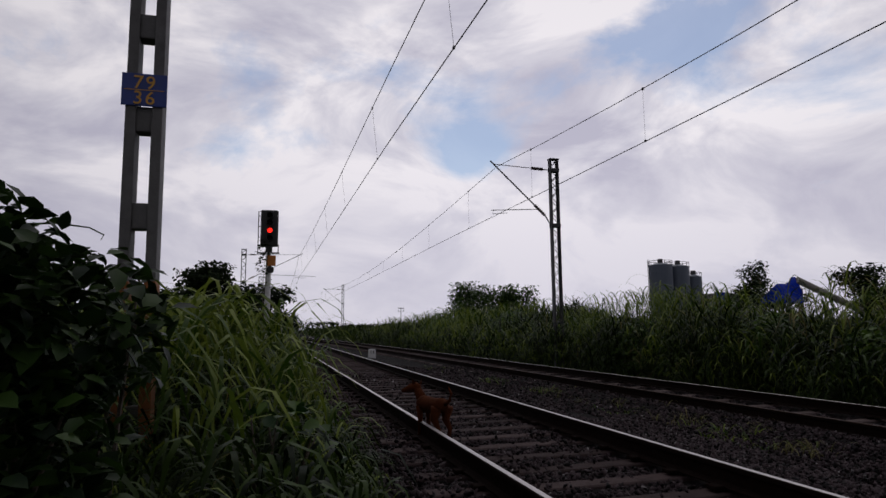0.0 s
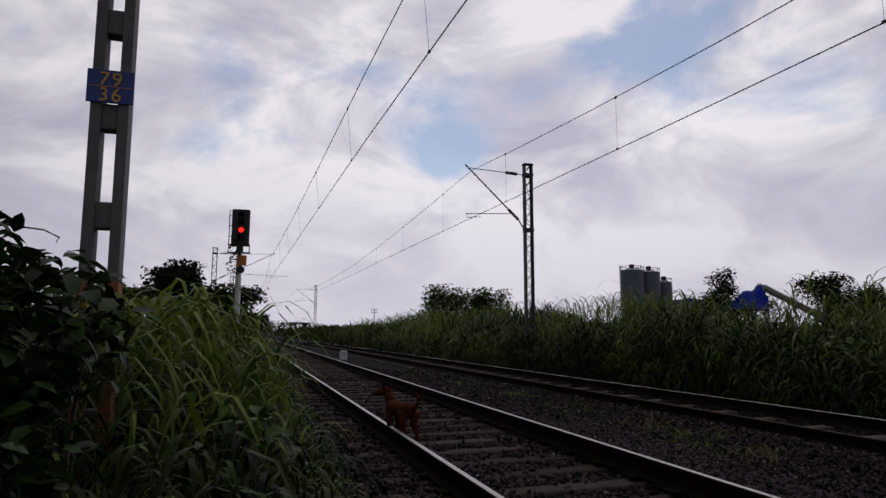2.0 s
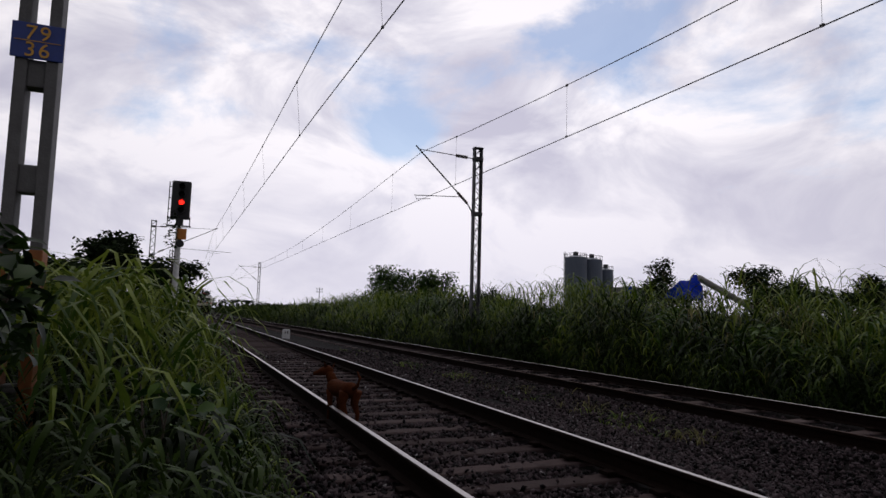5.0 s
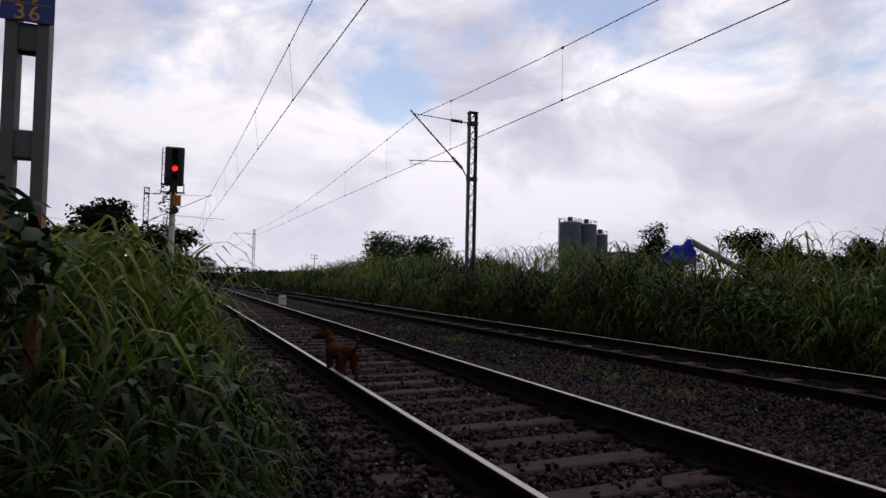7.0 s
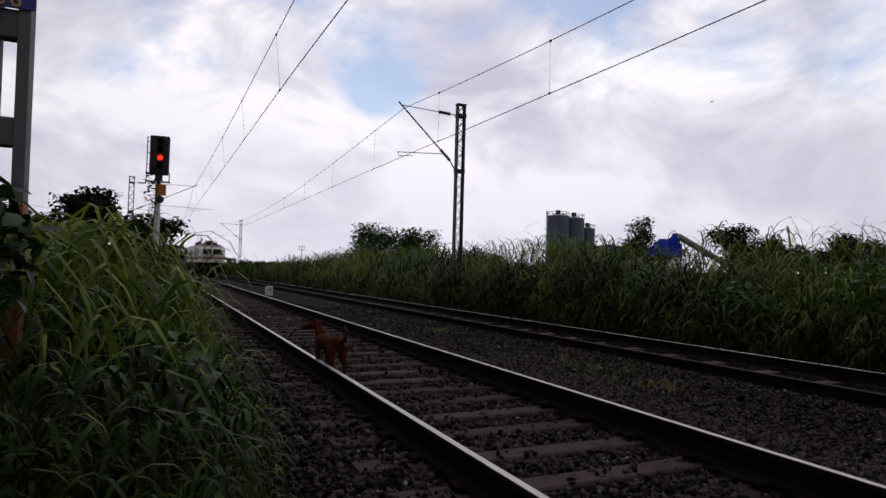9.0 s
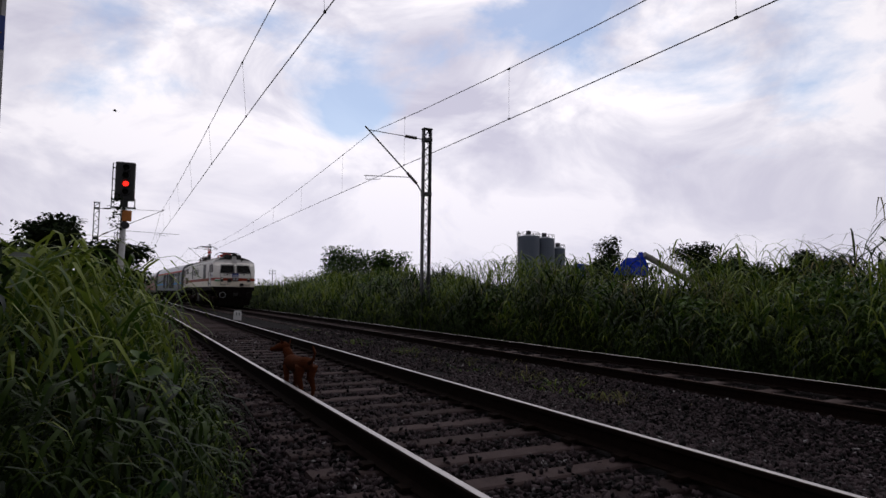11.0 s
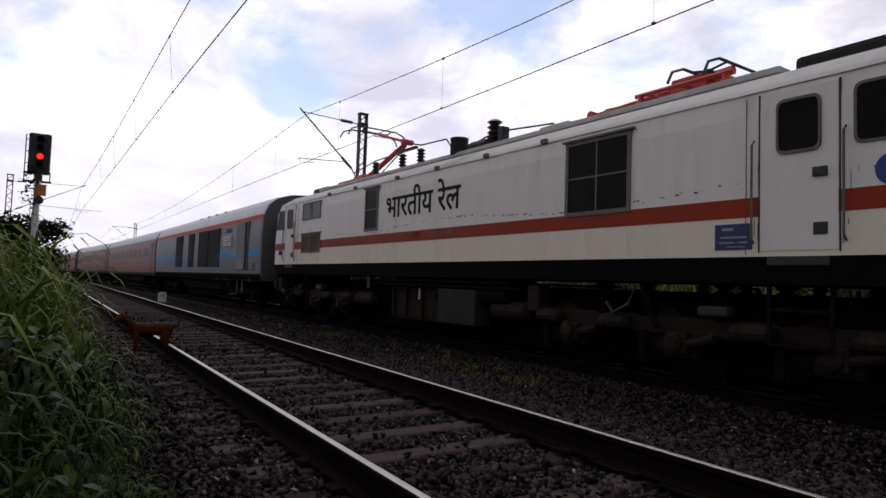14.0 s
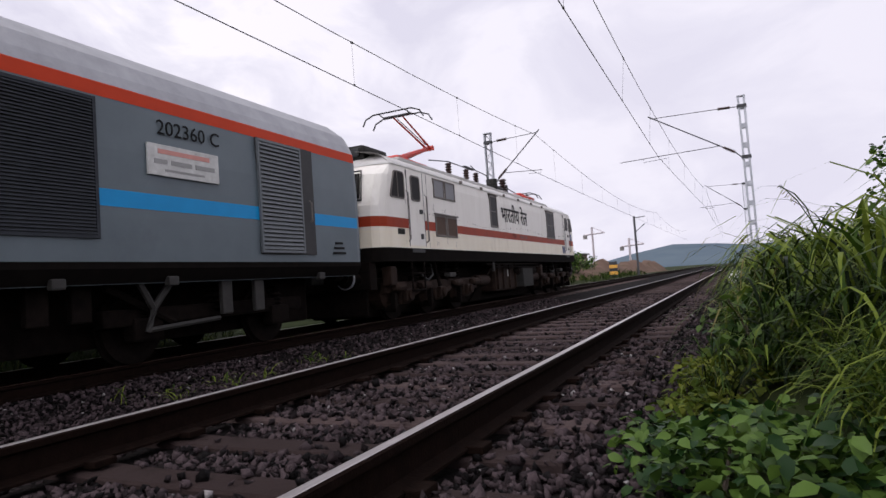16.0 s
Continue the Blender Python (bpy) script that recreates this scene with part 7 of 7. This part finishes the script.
def site_building():
    t = thing("building", "unfinished brown building under construction", "building", pose(72, -250, 0))
    part("wall", Shape().box(-16, 16, -6, 6, 0, 7.5, 0.1), "brick_wall", t)
    part("roof", Shape().box(-17, 17, -7, 7, 7.5, 8.0), "rubble", t)
    for i in range(9):
        w = part("window", Shape().box(-14 + i * 3.2, -12.4 + i * 3.2, 6.0, 6.08, 3.5, 5.6), "black", t)
        part("sill", Shape().box(-14.2 + i * 3.2, -12.2 + i * 3.2, 6.0, 6.2, 3.3, 3.5), "rubble", w)
    for x, h, jib in ((52, 18.3, -7), (38, 12.5, -8)):
        c = thing("tower_crane", "red tower crane on a building site, paled by painted haze", "crane", pose(x, -250, 0))
        part("tower", Shape().tube([(0, 0, 0), (0, 0, h)], 0.42, 4), "crane", c)
        part("jib", Shape().tube([(3, 0, h - 3), (jib * 0.7, 0, h - 2.6)], 0.28, 4).tube([(0, 0, h), (jib * 0.7, 0, h - 2.6)], 0.12, 4), "crane", c)
        part("counterweight", Shape().box(2.2, 3.6, -0.7, 0.7, h - 4.6, h - 3), "rubble", c)


site_building()


def earth_bank():
    """A long heap of bare reddish earth with an uneven crest."""
    rng = random.Random(8)
    prof = [(-3.2, -0.6), (-2.2, 0.3), (-1.2, 1.2), (-0.4, 1.75), (0.5, 1.8), (1.6, 1.1), (3.0, -0.6)]
    rows = 40
    vs, fs = [], []
    for i in range(rows):
        y = -34 - i * 2.4
        k = 0.8 + 0.25 * math.sin(i * 0.7) + 0.15 * math.sin(i * 1.9 + 1)
        for x, z in prof:
            vs.append((17.5 + x + rng.uniform(-0.25, 0.25) - 0.05 * i, y + rng.uniform(-0.6, 0.6), z * k + rng.uniform(-0.12, 0.12) if z > 0 else z))
    n = len(prof)
    for i in range(rows - 1):
        for j in range(n - 1):
            fs.append((i * n + j, i * n + j + 1, (i + 1) * n + j + 1, (i + 1) * n + j))
    ob = new("earth_bank", mesh_of("earth_bank", vs, fs, "earth", True))
    return tagged(ob, "long heap of bare reddish-brown earth beyond the tracks", "earth bank", kind="structure")


earth_bank()
far_bldg = thing("building", "low pale building seen past the trees", "building", pose(-5, 140, 0))
part("wall", Shape().box(-5, 5, -3, 3, -0.2, 3.4, 0.05), "post_white", far_bldg)
part("roof", Shape().box(-5.4, 5.4, -3.4, 3.4, 3.4, 3.7), "steel", far_bldg)
for i in range(4):
    part("window", Shape().box(-4 + i * 2.2, -3 + i * 2.2, -3.05, -2.99, 1.4, 2.5), "glass", far_bldg)


# ---------------------------------------------------------------- dog
def dog():
    t = thing("dog", "thin reddish-brown street dog standing on the track", "dog")
    body = Shape().tube([(0, -0.30, 0.44), (0, -0.24, 0.46), (0, -0.08, 0.45), (0, 0.1, 0.44), (0, 0.24, 0.45), (0, 0.32, 0.48)], [0.05, 0.095, 0.09, 0.105, 0.105, 0.06], 12)
    part("torso", body, "fur", t, smooth=True)
    part("neck", Shape().tube([(0, 0.26, 0.48), (0, 0.36, 0.58), (-0.02, 0.4, 0.63)], [0.075, 0.06, 0.05], 10), "fur", t, smooth=True)
    head = part("head", Shape().tube([(0.02, 0.36, 0.63), (-0.02, 0.41, 0.645), (-0.07, 0.46, 0.63), (-0.13, 0.5, 0.605), (-0.17, 0.53, 0.595)], [0.04, 0.068, 0.058, 0.034, 0.022], 10), "fur", t, smooth=True)
    for sx in (-1, 1):
        part("ear", Shape().add([(sx * 0.03 - 0.01, 0.37, 0.69), (sx * 0.07 - 0.01, 0.40, 0.67), (sx * 0.075 - 0.02, 0.37, 0.76), (sx * 0.04 - 0.01, 0.40, 0.685)], [(0, 1, 2), (1, 3, 2), (3, 0, 2), (0, 3, 1)]), "fur", head)
    part("nose", Shape().turned((-0.175, 0.533, 0.6), [(0.012, -0.012), (0.018, 0.0), (0.01, 0.012)], n=8), "claw", head)
    legs = {}
    for nm, x, y, front in (("leg", -0.07, 0.22, True), ("leg", 0.07, 0.24, True), ("leg", -0.075, -0.22, False), ("leg", 0.075, -0.25, False)):
        if front:
            pts = [(x, y, 0.42), (x, y - 0.02, 0.24), (x, y, 0.05), (x, y + 0.03, 0.015)]
            rs = [0.05, 0.032, 0.022, 0.024]
        else:
            pts = [(x, y, 0.44), (x, y + 0.05, 0.28), (x, y - 0.05, 0.17), (x, y - 0.02, 0.05), (x, y + 0.02, 0.015)]
            rs = [0.075, 0.05, 0.028, 0.022, 0.024]
        part(nm, Shape().tube(pts, rs, 8), "fur", t, smooth=True)
        part("paw", Shape().turned((x, (y + 0.035) if front else (y + 0.03), 0.0), [(0.02, 0.0), (0.03, 0.012), (0.022, 0.035)], n=8), "fur_pale", t)
    part("tail", Shape().tube([(0, -0.3, 0.48), (0.02, -0.38, 0.53), (0.03, -0.41, 0.62), (0.01, -0.38, 0.7)], [0.028, 0.022, 0.018, 0.008], 7), "fur", t, smooth=True)
    part("chest_patch", Shape().turned((0, 0.335, 0.45), [(0.02, -0.05), (0.05, -0.02), (0.045, 0.03), (0.01, 0.07)], n=8), "fur_pale", t)
    return t


stray = dog()
for piece in stray.children_recursive:
    if piece.type == "MESH":
        piece.data.transform(Matrix.Scale(0.88, 4))
bird = thing("bird", "dark bird gliding high in the sky", "bird")
part("torso", Shape().tube([(0, -0.16, 0), (0, -0.05, 0), (0, 0.1, 0.01), (0, 0.18, 0.02)], [0.01, 0.05, 0.05, 0.015], 8), "black", bird)
for sx in (-1, 1):
    part("wing", Shape().add([(sx * 0.03, 0.07, 0.01), (sx * 0.28, 0.1, 0.06), (sx * 0.55, -0.02, 0.02), (sx * 0.25, -0.05, 0.05), (sx * 0.03, -0.06, 0.0), (sx * 0.28, 0.03, 0.04)], [(0, 1, 5), (1, 2, 5), (2, 3, 5), (3, 4, 5), (4, 0, 5)]), "black", bird)
part("tail", Shape().add([(0, -0.14, 0), (0.07, -0.3, 0), (-0.07, -0.3, 0), (0, -0.22, 0.01)], [(0, 1, 3), (0, 3, 2), (1, 2, 3)]), "black", bird)


# ---------------------------------------------------------------- movement
def motions():
    for ob, u, ln in TRAIN:
        walk(ob, [(k * 0.5, train_pose(k * 0.5, u, ln)) for k in range(33)])
    zd = -0.19
    walk(stray, [(0, pose(1.79, 7.3, zd, 0, 0, 16)), (4, pose(1.79, 7.25, zd, 0, 0, 12)), (8, pose(1.78, 7.2, zd, 0, 0, 12)), (9.5, pose(1.82, 7.05, zd, 0, 0, 10)), (12.6, pose(1.84, 6.9, zd, 0, 0, 16)), (12.85, pose(1.75, 7.1, zd, 0, 0, 60)), (13.1, pose(1.45, 7.6, zd - 0.02, 0, 0, 80)), (13.6, pose(1.6, 8.9, zd, 0, 0, 60)), (14.1, pose(1.4, 9.1, zd, 0, 0, 80)), (14.8, pose(0.9, 9.4, zd - 0.1, 0, 0, 85)), (16, pose(0.9, 9.4, zd - 0.1, 0, 0, 85))])
    walk(bird, [(0, pose(330, 60, 60, 0, 0, 80)), (8.5, pose(86.3, 60, 30.8, 0, 0, 80)), (9.0, pose(66.3, 60, 24.8, 0, 0, 75)), (9.5, pose(47.6, 60, 19.8, 0, 0, 80)), (16, pose(-120, 60, 14, 0, 0, 90))])


motions()
